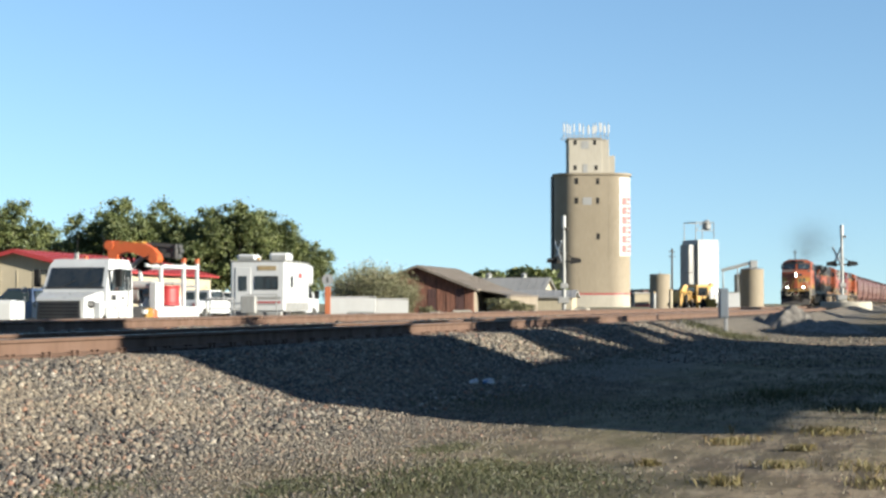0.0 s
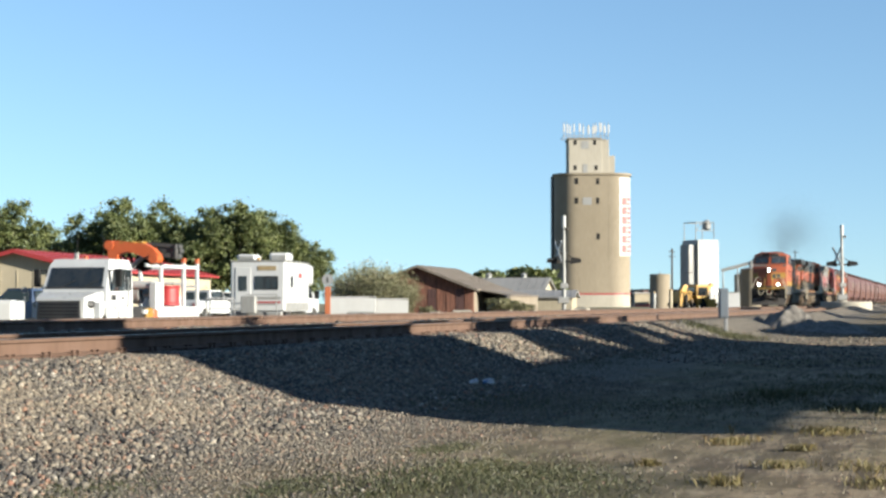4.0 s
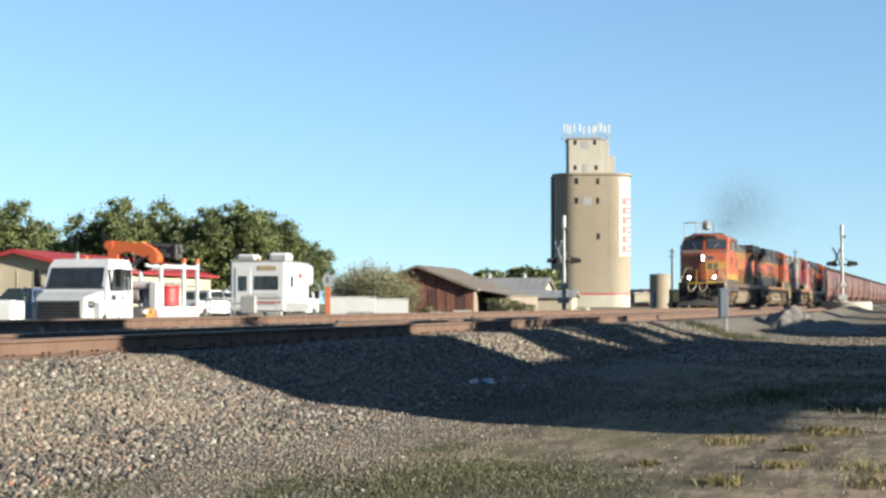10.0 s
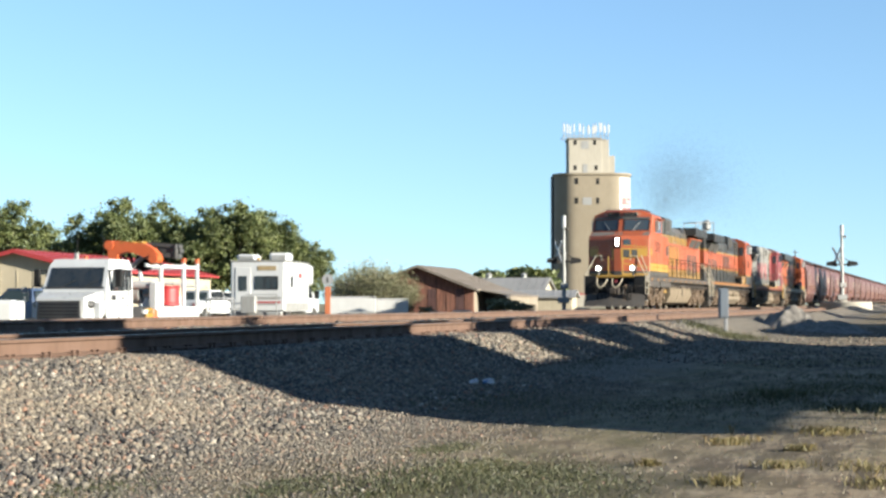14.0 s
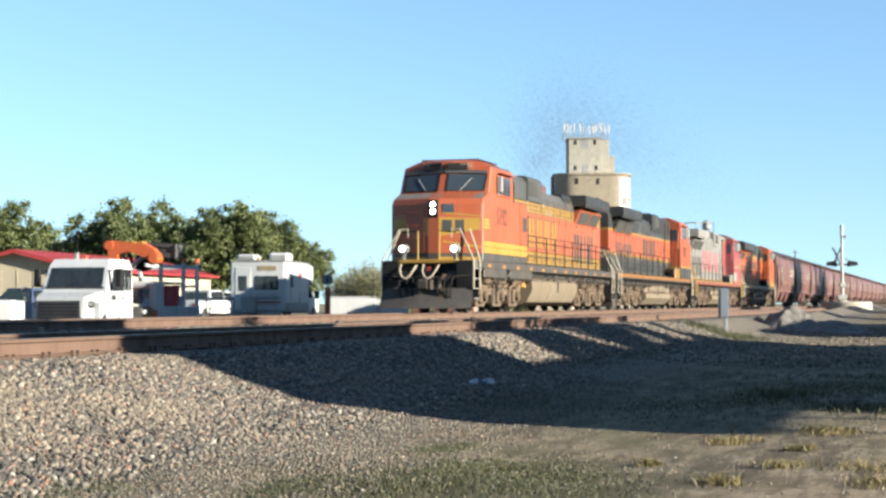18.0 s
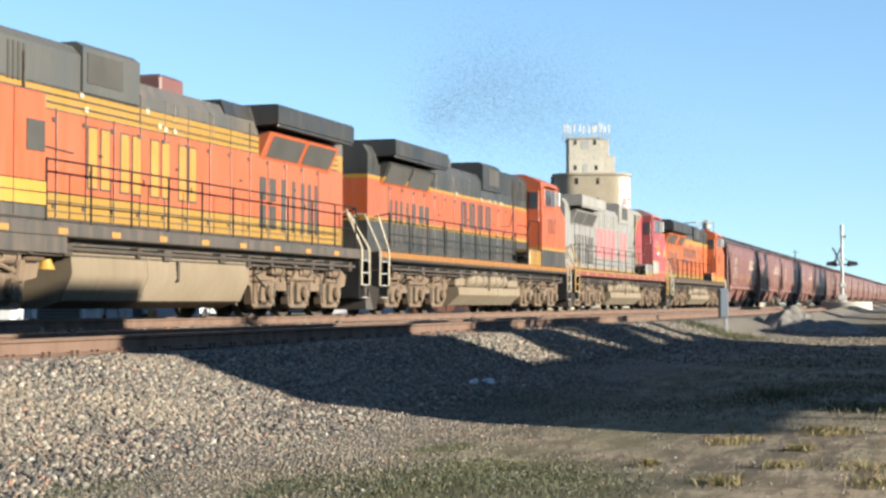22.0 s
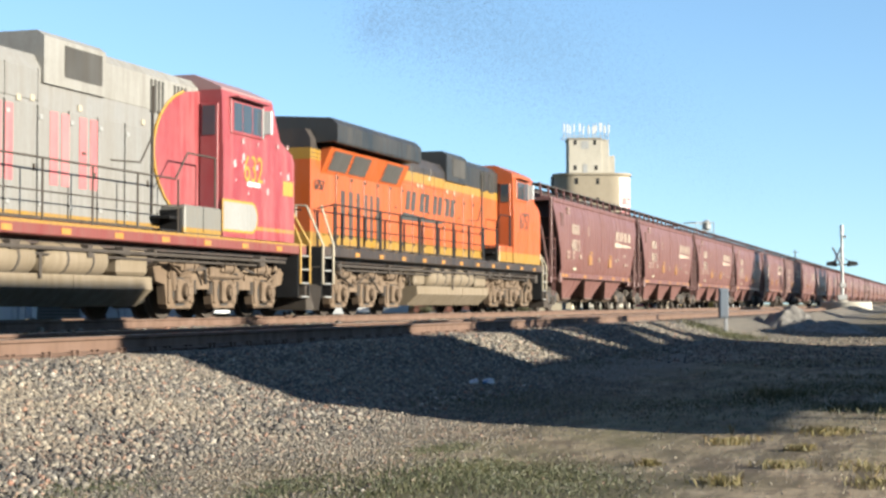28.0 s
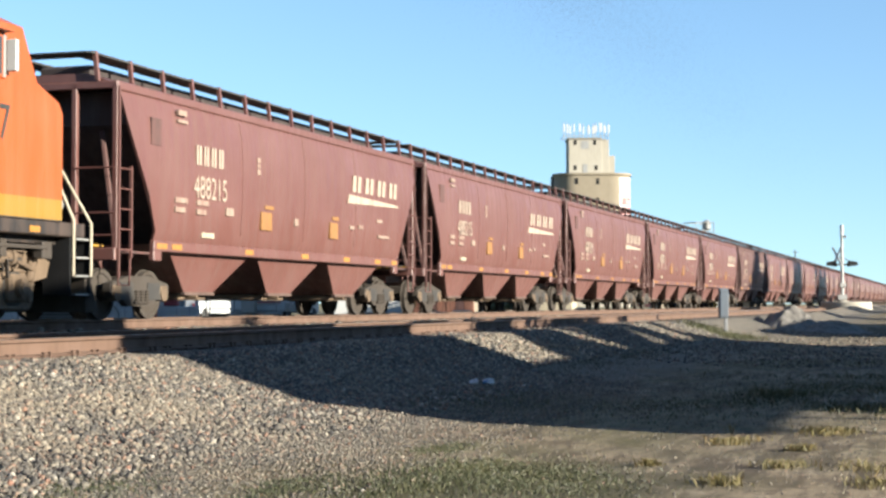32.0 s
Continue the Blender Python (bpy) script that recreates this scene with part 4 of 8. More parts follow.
def loco_truck_meshes():
    out = {}
    g = Geo()
    for s in (-1, 1):
        y0, y1 = s * 0.98, s * 1.16
        prof = [(-2.95, 0.72), (-2.60, 0.66)]
        for x in (-1.97, 0.0, 1.97):
            prof += [(x - 0.60, 0.58), (x - 0.55, 0.28), (x - 0.46, 0.19), (x + 0.46, 0.19), (x + 0.55, 0.28), (x + 0.60, 0.58)]
        prof += [(2.60, 0.66), (2.95, 0.72), (3.05, 0.98), (2.6, 1.14), (1.3, 1.10), (0.95, 1.0), (-0.95, 1.0), (-1.3, 1.10), (-2.6, 1.14), (-3.05, 0.98)]
        g.prism(prof, y0, y1)
        for x in (-1.97, 0.0, 1.97):
            for e in (-0.46, 0.46):
                g.box(x + e - 0.06, x + e + 0.06, y1 - s * 0.02, y1 + s * 0.05, 0.30, 0.78, 0.02)
            g.box(x - 0.44, x + 0.44, y1 - s * 0.02, y1 + s * 0.03, 0.19, 0.25, 0.02)
            g.box(x - 0.5, x + 0.5, y1 - s * 0.02, y1 + s * 0.035, 0.80, 0.86, 0.01)
        for x in (-2.45, -0.99, 0.99, 2.45):
            g.cyl((x, y1, 0.84), (x, y1 + s * 0.04, 0.84), 0.07, 10)
        g.box(-0.75, 0.75, y0, y1 + s * 0.10, 0.80, 1.05, 0.04)
    for x in (-1.0, 1.0):
        g.box(x - 0.2, x + 0.2, -0.98, 0.98, 0.62, 0.95, 0.03)
    out["frame"] = fix_normals(g.mesh("truck_frame", M_DUSTY))
    g = Geo().box(-0.24, 0.24, -0.09, 0.09, -0.22, 0.24, 0.04).cyl((0, -0.1, 0), (0, -0.19, 0), 0.16, 14).cyl((0, -0.19, 0), (0, -0.215, 0), 0.10, 10)
    for k in range(4):
        a = math.pi / 4 + k * math.pi / 2
        g.cyl((math.cos(a) * 0.13, -0.18, math.sin(a) * 0.13), (math.cos(a) * 0.13, -0.21, math.sin(a) * 0.13), 0.022, 6)
    out["box"] = fix_normals(g.mesh("journal_box", M_DUSTY))
    g = Geo()
    g.lathe([(0.07, 0), (0.09, 0.02), (0.07, 0.04), (0.09, 0.07), (0.07, 0.10), (0.09, 0.13), (0.07, 0.16), (0.09, 0.19), (0.07, 0.22), (0.09, 0.25), (0.07, 0.28)], 10)
    out["spring"] = fix_normals(g.mesh("spring", M_IRON))
    out["brake"] = fix_normals(Geo().cyl((-0.22, 0, 0), (0.16, 0, 0), 0.12, 12).cyl((0.16, 0, 0), (0.24, 0, 0), 0.15, 12).cyl((0.24, 0, 0), (0.5, 0, -0.05), 0.03, 6)
                               .box(-0.3, -0.2, -0.08, 0.08, -0.1, 0.2, 0.02).mesh("brake_cylinder", M_DUSTY))
    out["shoe"] = fix_normals(Geo().prism([(-0.05, -0.28), (0.06, -0.22), (0.02, 0.0), (0.06, 0.22), (-0.04, 0.30), (-0.10, 0.0)], -0.07, 0.07).mesh("brake_shoe", M_IRON))
    # thin black disc on the solid frame, painted as a shaded recess
    out["recess"] = fix_normals(Geo().lathe([(0.02, -0.004), (0.31, -0.004), (0.31, 0.004), (0.02, 0.004)], 20, "y").mesh("pedestal_recess", M_GREASE_SHADE))
    g = Geo().cyl((0, 0, 0), (0, 0, 0.62), 0.055, 8).cyl((0, 0, 0.1), (0, 0, 0.45), 0.085, 10)
    out["damper"] = fix_normals(g.mesh("damper", M_DUSTY))
    return out


TRUCKM = loco_truck_meshes()


def loco_truck(loco, xc):
    t = part_mesh("truck", TRUCKM["frame"], loco, pose(xc, 0, 0), "dusty cast steel three-axle truck")
    for x in (-1.97, 0.0, 1.97):
        w = part_mesh("wheelset", LOCO_WHEELS, t, pose(x, 0, 0.53), "steel wheels on an axle")
        ROLLERS.append((w, x, 0.53, loco))
        for s in (-1, 1):
            part_mesh("journal_box", TRUCKM["box"], t, pose(x, s * 1.19, 0.53, 0, 0, 0 if s < 0 else 180))
            part_mesh("brake_shoe", TRUCKM["shoe"], t, pose(x + 0.62, s * 0.76, 0.5))
            part_mesh("pedestal_recess", TRUCKM["recess"], t, pose(x, s * 1.165, 0.53))
    for s in (-1, 1):
        for x in (-0.62, 0.62, -1.35, 1.35):
            part_mesh("spring", TRUCKM["spring"], t, pose(x, s * 1.12, 0.48))
        for x in (-1.9, -0.1, 1.5):
            part_mesh("brake_cylinder", TRUCKM["brake"], t, pose(x, s * 1.24, 1.03, 0, 0, 0 if s < 0 else 180))
        part_mesh("damper", TRUCKM["damper"], t, pose(2.35, s * 1.2, 0.55, 0, 12))
        part_mesh("damper", TRUCKM["damper"], t, pose(-2.3, s * 1.2, 0.55, 0, -14))
    for x in (-1.97, 0.0, 1.97):
        part("traction_motor", Geo().box(x - 0.62, x + 0.35, -0.64, 0.64, 0.28, 1.05, 0.06), M_GREASE_SHADE, t, "greasy traction motor")
    return t


CAB_RINGS = [(1.64, 9.80, 1.52, 10.18), (2.6, 9.80, 1.52, 10.18), (3.42, 9.80, 1.52, 10.18), (3.60, 9.70, 1.50, 10.06), (3.84, 9.06, 1.50, 9.30), (4.50, 8.74, 1.48, 8.98), (4.68, 8.68, 1.46, 8.92), (4.88, 8.60, 1.02, 8.84), (4.95, 8.40, 0.85, 8.55)]


def cab_shell(x_rear=6.15):
    rings = []
    for z, xc, y, xf in CAB_RINGS:
        k = 0.16
        rings.append([(x_rear, -y, z), (xc - 0.02, -y, z), (xc + 0.005, -y + 0.02, z), (xf, -k, z), (xf, k, z), (xc + 0.005, y - 0.02, z), (xc - 0.02, y, z), (x_rear, y, z)])
    g = Geo().loft(rings)
    g.crease = 8
    return g


def front_at(z, y):
    """x of the cab's front at a height and side offset."""
    for a, b in zip(CAB_RINGS, CAB_RINGS[1:]):
        if a[0] <= z <= b[0]:
            k = (z - a[0]) / (b[0] - a[0])
            xc, yy, xf = (a[i] + (b[i] - a[i]) * k for i in (1, 2, 3))
            q = min(max((abs(y) - 0.16) / (yy - 0.02 - 0.16), 0), 1)
            return xf + (xc + 0.005 - xf) * q
    return CAB_RINGS[-1][3]


def front_panel(g, corners, off0=-0.02, off1=0.012):
    """A plate lying on the front: corners (y, z) in order."""
    a = [(front_at(z, y) + off1, y, z) for y, z in corners]
    b = [(front_at(z, y) + off0, y, z) for y, z in corners]
    n = len(a)
    return g.add(a + b, [tuple(range(n)), tuple(range(2 * n - 1, n - 1, -1))] + [(i, i + n, (i + 1) % n + n, (i + 1) % n) for i in range(n)])


def slab_letters(parent, n, x0, x1, z0, z1, y, mat, name, lean=0.0, edge=None):
    """A painted mark kept as plain upright blocks."""
    w = (x1 - x0) / n
    s = 1 if y > 0 else -1
    for i in range(n):
        a, b = x0 + i * w + w * 0.17, x0 + (i + 1) * w - w * 0.19
        h, t = z1 - z0, w * 0.24
        g = Geo()

        def q(pts):
            g.prism([(px_ + lean * (pz - z0), pz) for px_, pz in pts], y, y + s * 0.008)
        k = (b - a) * 0.40
        q([(a, z0), (a + k, z0), (a + k, z1), (a, z1)])
        q([(b - k, z0), (b, z0), (b, z1), (b - k, z1)])
        if edge:
            e = 0.035
            gb = Geo()
            for u0, u1 in ((a, a + k), (b - k, b)):
                gb.prism([(u0 - e, z0 - e), (u1 + e, z0 - e), (u1 + e, z1 + e), (u0 - e, z1 + e)], y - s * 0.004, y + s * 0.004)
            part(name + "_edge", gb, edge, parent, "dark outline of a painted mark")
        part(name, g, mat, parent, "painted block mark")


def side_text(parent, text, size, mat, x, z, y, squeeze=0.8):
    if y < 0:
        m = Matrix.Translation((x, y - 0.004, z)) @ Euler((radians(90), 0, 0)).to_matrix().to_4x4()
    else:
        m = Matrix.Translation((x, y + 0.004, z)) @ Euler((radians(90), 0, radians(180))).to_matrix().to_4x4()
    return lettering("road_number", text, size, mat, parent, m, 0.004, squeeze)


def locomotive(label, m_cab, m_hood, m_sill, m_wing, number, num_mat, lit, modern, rail_mat, seed, m_batt):
    L = thing("locomotive", label, "locomotive", group="locomotives of the train")
    rnd = random.Random(seed)
    # underframe with deck
    part("underframe", Geo().box(-10.75, 10.55, -1.50, 1.50, 1.40, 1.64, 0.02).box(-10.5, 10.4, -1.2, 1.2, 1.28, 1.40).box(-4.6, 4.6, -0.8, 0.8, 0.9, 1.3), m_sill, L, "side sill and walkway deck")
    part("sill_pipe", Geo().tube([(-9.8, -1.46, 1.20), (9.4, -1.46, 1.20)], 0.035).tube([(-9.8, 1.46, 1.20), (9.4, 1.46, 1.20)], 0.035)
         .tube([(-9.0, -1.40, 1.10), (8.0, -1.40, 1.10)], 0.025).tube([(-9.0, 1.40, 1.10), (8.0, 1.40, 1.10)], 0.025), M_IRON, L)
    for i in range(17):
        x = -9.6 + i * 1.18
        for s in (-1, 1):
            if rnd.random() < 0.75:
                part("sill_bracket", Geo().box(x, x + rnd.uniform(0.06, 0.3), s * 1.30, s * 1.47, 1.02 + rnd.uniform(0, 0.15), 1.3, 0.01), M_IRON, L)
    if lit:
        for s in (-1, 1):
            for a, b in ((3.6, 6.5), (6.9, 9.6)):
                part("cab_skirt", Geo().box(a, b, s * 1.44, s * 1.495, 1.12, 1.40, 0.01), m_sill, L, "grey skirt below the cab")
    for i in range(11):
        x = 9.0 - i * 1.75
        for s in (-1, 1):
            if seed != 2:
                part("sill_reflector", Geo().box(x - 0.15, x + 0.15, s * 1.50, s * 1.508, 1.44, 1.54), M_AMBER, L, "dirty amber reflector patch")
    # cab and nose
    cab = part("cab", cab_shell(), m_cab, L, "full-width cab with a faceted nose")
    for s in (-1, 1):
        g = Geo()
        front_panel(g, [(s * 0.16, 3.92), (s * 1.32, 3.92), (s * 1.36, 4.42), (s * 0.16, 4.46)])
        ws = part("windshield", g, M_GLASS, cab, "dark windshield pane")
        g = Geo()
        front_panel(g, [(s * 0.55, 3.90), (s * 0.59, 3.90), (s * 0.92, 4.32), (s * 0.88, 4.32)], 0.012, 0.04)
        part("wiper", g, M_GALV, cab)
        g = Geo()
        front_panel(g, [(s * 0.12, 4.60), (s * 0.74, 4.60), (s * 0.72, 4.82), (s * 0.12, 4.82)], -0.2, 0.10)
        part("number_board", g, M_BLACK, cab, "dark number board")
        g = Geo()
        front_panel(g, [(s * 0.05, 3.62), (s * 1.44, 3.62), (s * 1.42, 3.82), (s * 0.05, 3.82)], -0.02, 0.01)
        part("nose_top", g, M_NOSETOP, cab, "dusty grey anti-slip tread")
        g = Geo()
        front_panel(g, [(s * 0.02, 4.50), (s * 1.40, 4.46), (s * 1.34, 4.56), (s * 0.02, 4.60)], -0.02, 0.07)
        part("windshield_visor", g, M_DARKROOF if lit else m_cab, cab, "sun visor over the windshield")
        g = Geo()
        for c4 in ([(0.13, 3.885), (1.36, 3.885), (1.36, 3.92), (0.13, 3.92)], [(0.13, 3.90), (0.165, 3.90), (0.165, 4.47), (0.13, 4.47)], [(1.31, 3.90), (1.36, 3.90), (1.385, 4.43), (1.345, 4.43)]):
            front_panel(g, [(s * yy_, zz_) for yy_, zz_ in c4], -0.02, 0.025)
        part("windshield_gasket", g, M_BLACK, cab, "black rubber gasket")
        y = s * 1.50
        win = part("side_window", Geo().box(6.50, 8.10, y - s * 0.03, y + s * 0.03, 3.78, 4.48, 0.01), m_cab, cab, "window surround")
        part("window_strip", Geo().box(8.02, 8.09, y + s * 0.03, y + s * 0.04, 3.80, 4.46), M_GALV, win, "pale window edge")
        for a, b in ((6.62, 7.02), (7.06, 7.50), (7.55, 7.98)):
            part("pane", Geo().box(a, b, y, y + s * 0.036, 3.84, 4.42), M_GLASS, win)
        part("window_visor", Geo().prism([(6.5, 4.50), (8.1, 4.50), (8.1, 4.53), (6.5, 4.53)], y, y + s * 0.20), m_cab, cab)
        part("mirror", Geo().box(8.12, 8.2, y + s * 0.02, y + s * 0.20, 3.9, 4.4, 0.01), M_WHITE if not lit else M_GALV, cab, "pale wind deflector")
        part("rear_door", Geo().box(6.10, 6.15, s * 1.02, s * 1.42, 1.7, 4.35, 0.01), m_cab, cab)
        part("rear_window", Geo().box(6.085, 6.10, s * 1.08, s * 1.36, 3.7, 4.3), M_GLASS, cab)
    g = Geo()
    front_panel(g, [(-0.98, 1.85), (-0.32, 1.85), (-0.32, 3.35), (-0.98, 3.35)] if lit else [(0.32, 1.85), (0.98, 1.85), (0.98, 3.35), (0.32, 3.35)], -0.02, 0.03)
    part("nose_door", g, m_cab, cab, "nose door with hinges")
    g = Geo()
    front_panel(g, [(0.30, 3.16), (0.64, 3.16), (0.64, 3.42), (0.30, 3.42)] if lit else [(0.30, 3.16), (0.64, 3.16), (0.64, 3.42), (0.30, 3.42)], -0.02, 0.025)
    part("nose_window", g, M_GLASS, cab)
    for z in (1.95, 2.35, 2.75, 3.15):
        for y in (-0.95, -0.62):
            part("grab_iron", Geo().tube([(front_at(z, y) + 0.03, y - 0.09, z), (front_at(z, y) + 0.09, y - 0.09, z), (front_at(z, y) + 0.09, y + 0.09, z), (front_at(z, y) + 0.03, y + 0.09, z)], 0.014, 6), m_cab, cab)
    if lit:
        part("cab_roof", Geo().box(6.15, 8.42, -0.98, 0.98, 4.945, 4.985, 0.015).box(6.2, 8.5, -1.40, 1.40, 4.71, 4.75, 0.015), M_DARKROOF, cab, "dark dusty cab roof")
    hl = part("headlight_housing", Geo().box(10.04, 10.22, -0.17, 0.17, 3.00, 3.54, 0.03), M_BLACK, cab, "dark headlight housing")
    for z in (3.18, 3.41):
        part("headlight", Geo().cyl((10.20, 0, z), (10.245, 0, z), 0.074, 16), M_LAMP if lit else M_WHITE, cab, "bright lit headlight" if lit else "unlit headlight")
    for s in (-1, 1):
        d = part("ditch_light", Geo().cyl((10.45, s * 0.84, 2.0), (10.72, s * 0.84, 2.0), 0.15, 16).box(10.5, 10.6, s * 0.84 - 0.04, s * 0.84 + 0.04, 1.6, 1.9), M_GALV, L)
        part("lens", Geo().cyl((10.72, s * 0.84, 2.0), (10.74, s * 0.84, 2.0), 0.088, 16), M_LAMP if lit else M_WHITE, d, "bright lit ditch light" if lit else "unlit ditch light")
    # hood
    hw = 0.96
    hood = part("hood", Geo().prism([(-hw, 1.64), (hw, 1.64), (hw, 4.24), (hw - 0.14, 4.48), (-hw + 0.14, 4.48), (-hw, 4.24)], -10.25, 6.15, "x"), m_hood, L, "long engine hood")
    part("tall_cabinet", Geo().box(4.25, 6.15, hw, 1.49, 1.64, 3.72, 0.04), m_cab, L, "full-width electrical cabinet")
    part("cabinet_louvre", Geo().box(4.32, 4.85, 1.49, 1.505, 2.75, 3.25), M_SCREEN, L)
    part("battery_seam", Geo().box(5.32, 5.335, -1.497, -1.49, 1.68, 2.18), M_BLACK, L)
    part("cabinet_seam", Geo().box(5.2, 5.215, 1.49, 1.497, 1.7, 3.7).box(6.1, 6.115, 1.49, 1.497, 1.7, 3.7), M_BLACK, L)
    part("battery_box", Geo().box(4.55, 6.15, -1.49, -hw, 1.64, 2.20, 0.03), m_batt, L, "low battery box")
    part("step_box", Geo().box(3.75, 4.55, -1.40, -hw, 1.64, 1.70, 0.01).box(4.1, 4.55, -1.40, -hw, 1.90, 1.96, 0.01).box(4.50, 4.55, -1.42, -hw, 1.64, 2.1, 0.01), M_BLACK, L, "dark open steps")
    part("filter_box", Geo().prism([(-1.02, 4.0), (1.02, 4.0), (1.02, 4.80), (0.88, 4.90), (-0.88, 4.90), (-1.02, 4.80)], 0.3, 2.35, "x").prism([(-0.97, 4.0), (0.97, 4.0), (0.97, 4.64), (0.8, 4.82), (-0.8, 4.82), (-0.97, 4.64)], 2.35, 6.12, "x"), m_wing, L, "raised air intake box")
    for s in (-1, 1):
        part("intake_screen", Geo().box(0.95, 2.2, s * 1.02, s * 1.034, 4.18, 4.72), M_SCREEN, L, "dark intake screen")
        for i in range(8):
            x = 4.1 + i * 0.15 + (0.35 if i > 3 else 0)
            part("louvre", Geo().box(x, x + 0.07, s * 0.96, s * 0.985, 3.95, 4.58), M_SCREEN, L)
    part("rear_vent", Geo().box(2.6, 3.6, -0.5, 0.5, 4.82, 4.88, 0.02), m_wing, L)
    stack = part("exhaust_duct", Geo().box(-2.5, -1.5, -0.5, 0.5, 4.46, 4.86, 0.04), M_DARKROOF if not lit else M_RUSTCAR, L, "sooty exhaust stack")
    part("stack_lip", Geo().box(-2.4, -1.6, -0.4, 0.4, 4.86, 4.89), M_BLACK, stack)
    # radiator wings: a flat overhanging slab above sloping screens
    x0, x1 = (-9.9, -3.6) if modern else (-9.6, -5.0)
    m_slab = wing3 if seed == 3 else wing_dark
    if modern:
        prof = [(-1.52, 4.20), (-1.52, 4.60), (-1.34, 4.76), (0, 4.84), (1.34, 4.76), (1.52, 4.60), (1.52, 4.20), (1.0, 4.17), (-1.0, 4.17)]
    else:
        prof = [(-1.52, 4.24), (-1.52, 4.62), (-1.47, 4.66), (1.47, 4.66), (1.52, 4.62), (1.52, 4.24), (1.0, 4.20), (-1.0, 4.20)]
    rad = part("radiator_wing", Geo().prism(prof, x0, x1, "x").prism([(-0.95, 4.3), (0.95, 4.3), (0.85, 4.60), (-0.85, 4.60)], x1, x1 + 1.5, "x"), m_slab, L, "overhanging radiator housing")
    zlo, zhi, ylo, yhi = 3.46, 4.08, hw, 1.24
    part("radiator_cowl", Geo().prism([(-ylo, zlo), (-yhi, zhi), (yhi, zhi), (ylo, zlo)], x0 + 0.3, x1 - 0.2, "x"), m_cab if modern or lit else m_hood, rad, "sloping cowl under the wing")
    bays = ((-9.35, -8.05), (-7.98, -6.68), (-5.6, -4.2)) if modern else ((-9.2, -7.4), (-7.3, -5.4))
    for s in (-1, 1):
        for a, b in bays:
            for nm, mt, k0, k1, e, off_ in (("radiator_frame", m_cab if modern or lit else m_hood, 0.10, 0.97, 0.0, 0.010), ("radiator_grille", M_SCREEN, 0.17, 0.90, 0.06, 0.020)):
                (ya, za), (yb, zb) = [(ylo + (yhi - ylo) * k + off_, zlo + (zhi - zlo) * k - off_ * 0.5) for k in (k0, k1)]
                xa_, xb_ = a + e, b - e
                g = Geo().add([(xa_, s * ya, za), (xb_, s * ya, za), (xb_, s * yb, zb), (xa_, s * yb, zb), (xa_, s * (ya - 0.03), za), (xb_, s * (ya - 0.03), za), (xb_, s * (yb - 0.03), zb), (xa_, s * (yb - 0.03), zb)],
                              [(0, 1, 2, 3), (4, 5, 6, 7), (0, 1, 5, 4), (1, 2, 6, 5), (2, 3, 7, 6), (3, 0, 4, 7)])
                part(nm, g, mt, rad, "dark radiator screen" if nm[-1] == "e" and mt == M_SCREEN else "")
        part("wing_lip", Geo().box(x0 + 0.05, x1 - 0.05, s * 1.44, s * 1.50, 4.16, 4.23, 0.01), m_slab, rad)
    for x in (-0.6, -3.0, -5.8):
        part("lifting_eye", Geo().cyl((x, -0.8, 4.3), (x, -0.8, 4.45), 0.05, 8).cyl((x, 0.8, 4.3), (x, 0.8, 4.45), 0.05, 8), m_wing, L)
    # hood doors and louvres
    joint = Geo().box(-0.009, 0.009, -0.006, 0.006, 1.72, 3.62).mesh("door_joint", M_GREASE_SHADE)
    joint_up = Geo().box(-0.009, 0.009, -0.006, 0.006, 3.66, 4.22).mesh("door_joint", M_GREASE_SHADE)
    hinge = Geo().box(-0.05, 0.05, -0.012, 0.012, -0.04, 0.04, 0.004).mesh("hinge", M_IRON if seed != 3 else M_GALV)
    for s in (-1, 1):
        part("conduit", Geo().tube([(4.16, s * 1.0, 4.45), (4.16, s * 1.0, 3.4), (4.13, s * 1.0, 2.0)], 0.022, 6).tube([(4.16, s * 1.0, 3.5), (3.7, s * 0.99, 2.95), (2.6, s * 0.99, 2.9)], 0.016, 6), M_IRON, hood, "dark cable conduit")
        part("deck_edge_pipe", Geo().tube([(-9.6, s * 1.2, 1.70), (3.8, s * 1.2, 1.70)], 0.03, 6), M_IRON, hood)
        for i in range(13):
            part_mesh("door_joint", joint, hood, pose(-8.63 + i * 0.98, s * (hw + 0.014), 0))
            if -5.0 < -8.63 + i * 0.98 < 0.3:
                part_mesh("door_joint", joint_up, hood, pose(-8.63 + i * 0.98, s * (hw + 0.014), 0))
            for z in (1.95, 3.42):
                part_mesh("hinge", hinge, hood, pose(-8.54 + i * 0.98, s * (hw + 0.028), z))
            if i % 3 == 1:
                part("door_handle", Geo().box(-8.6 + i * 0.98 + 0.40, -8.6 + i * 0.98 + 0.52, s * (hw + 0.018), s * (hw + 0.045), 2.9, 2.95, 0.008), M_IRON, hood)
        part("upper_door", Geo().box(-4.4, -2.9, s * hw, s * (hw + 0.016), 3.68, 4.20, 0.006).box(-2.8, -1.2, s * hw, s * (hw + 0.016), 3.68, 4.20, 0.006).box(-1.1, 0.2, s * hw, s * (hw + 0.016), 3.68, 4.20, 0.006), m_hood, hood)
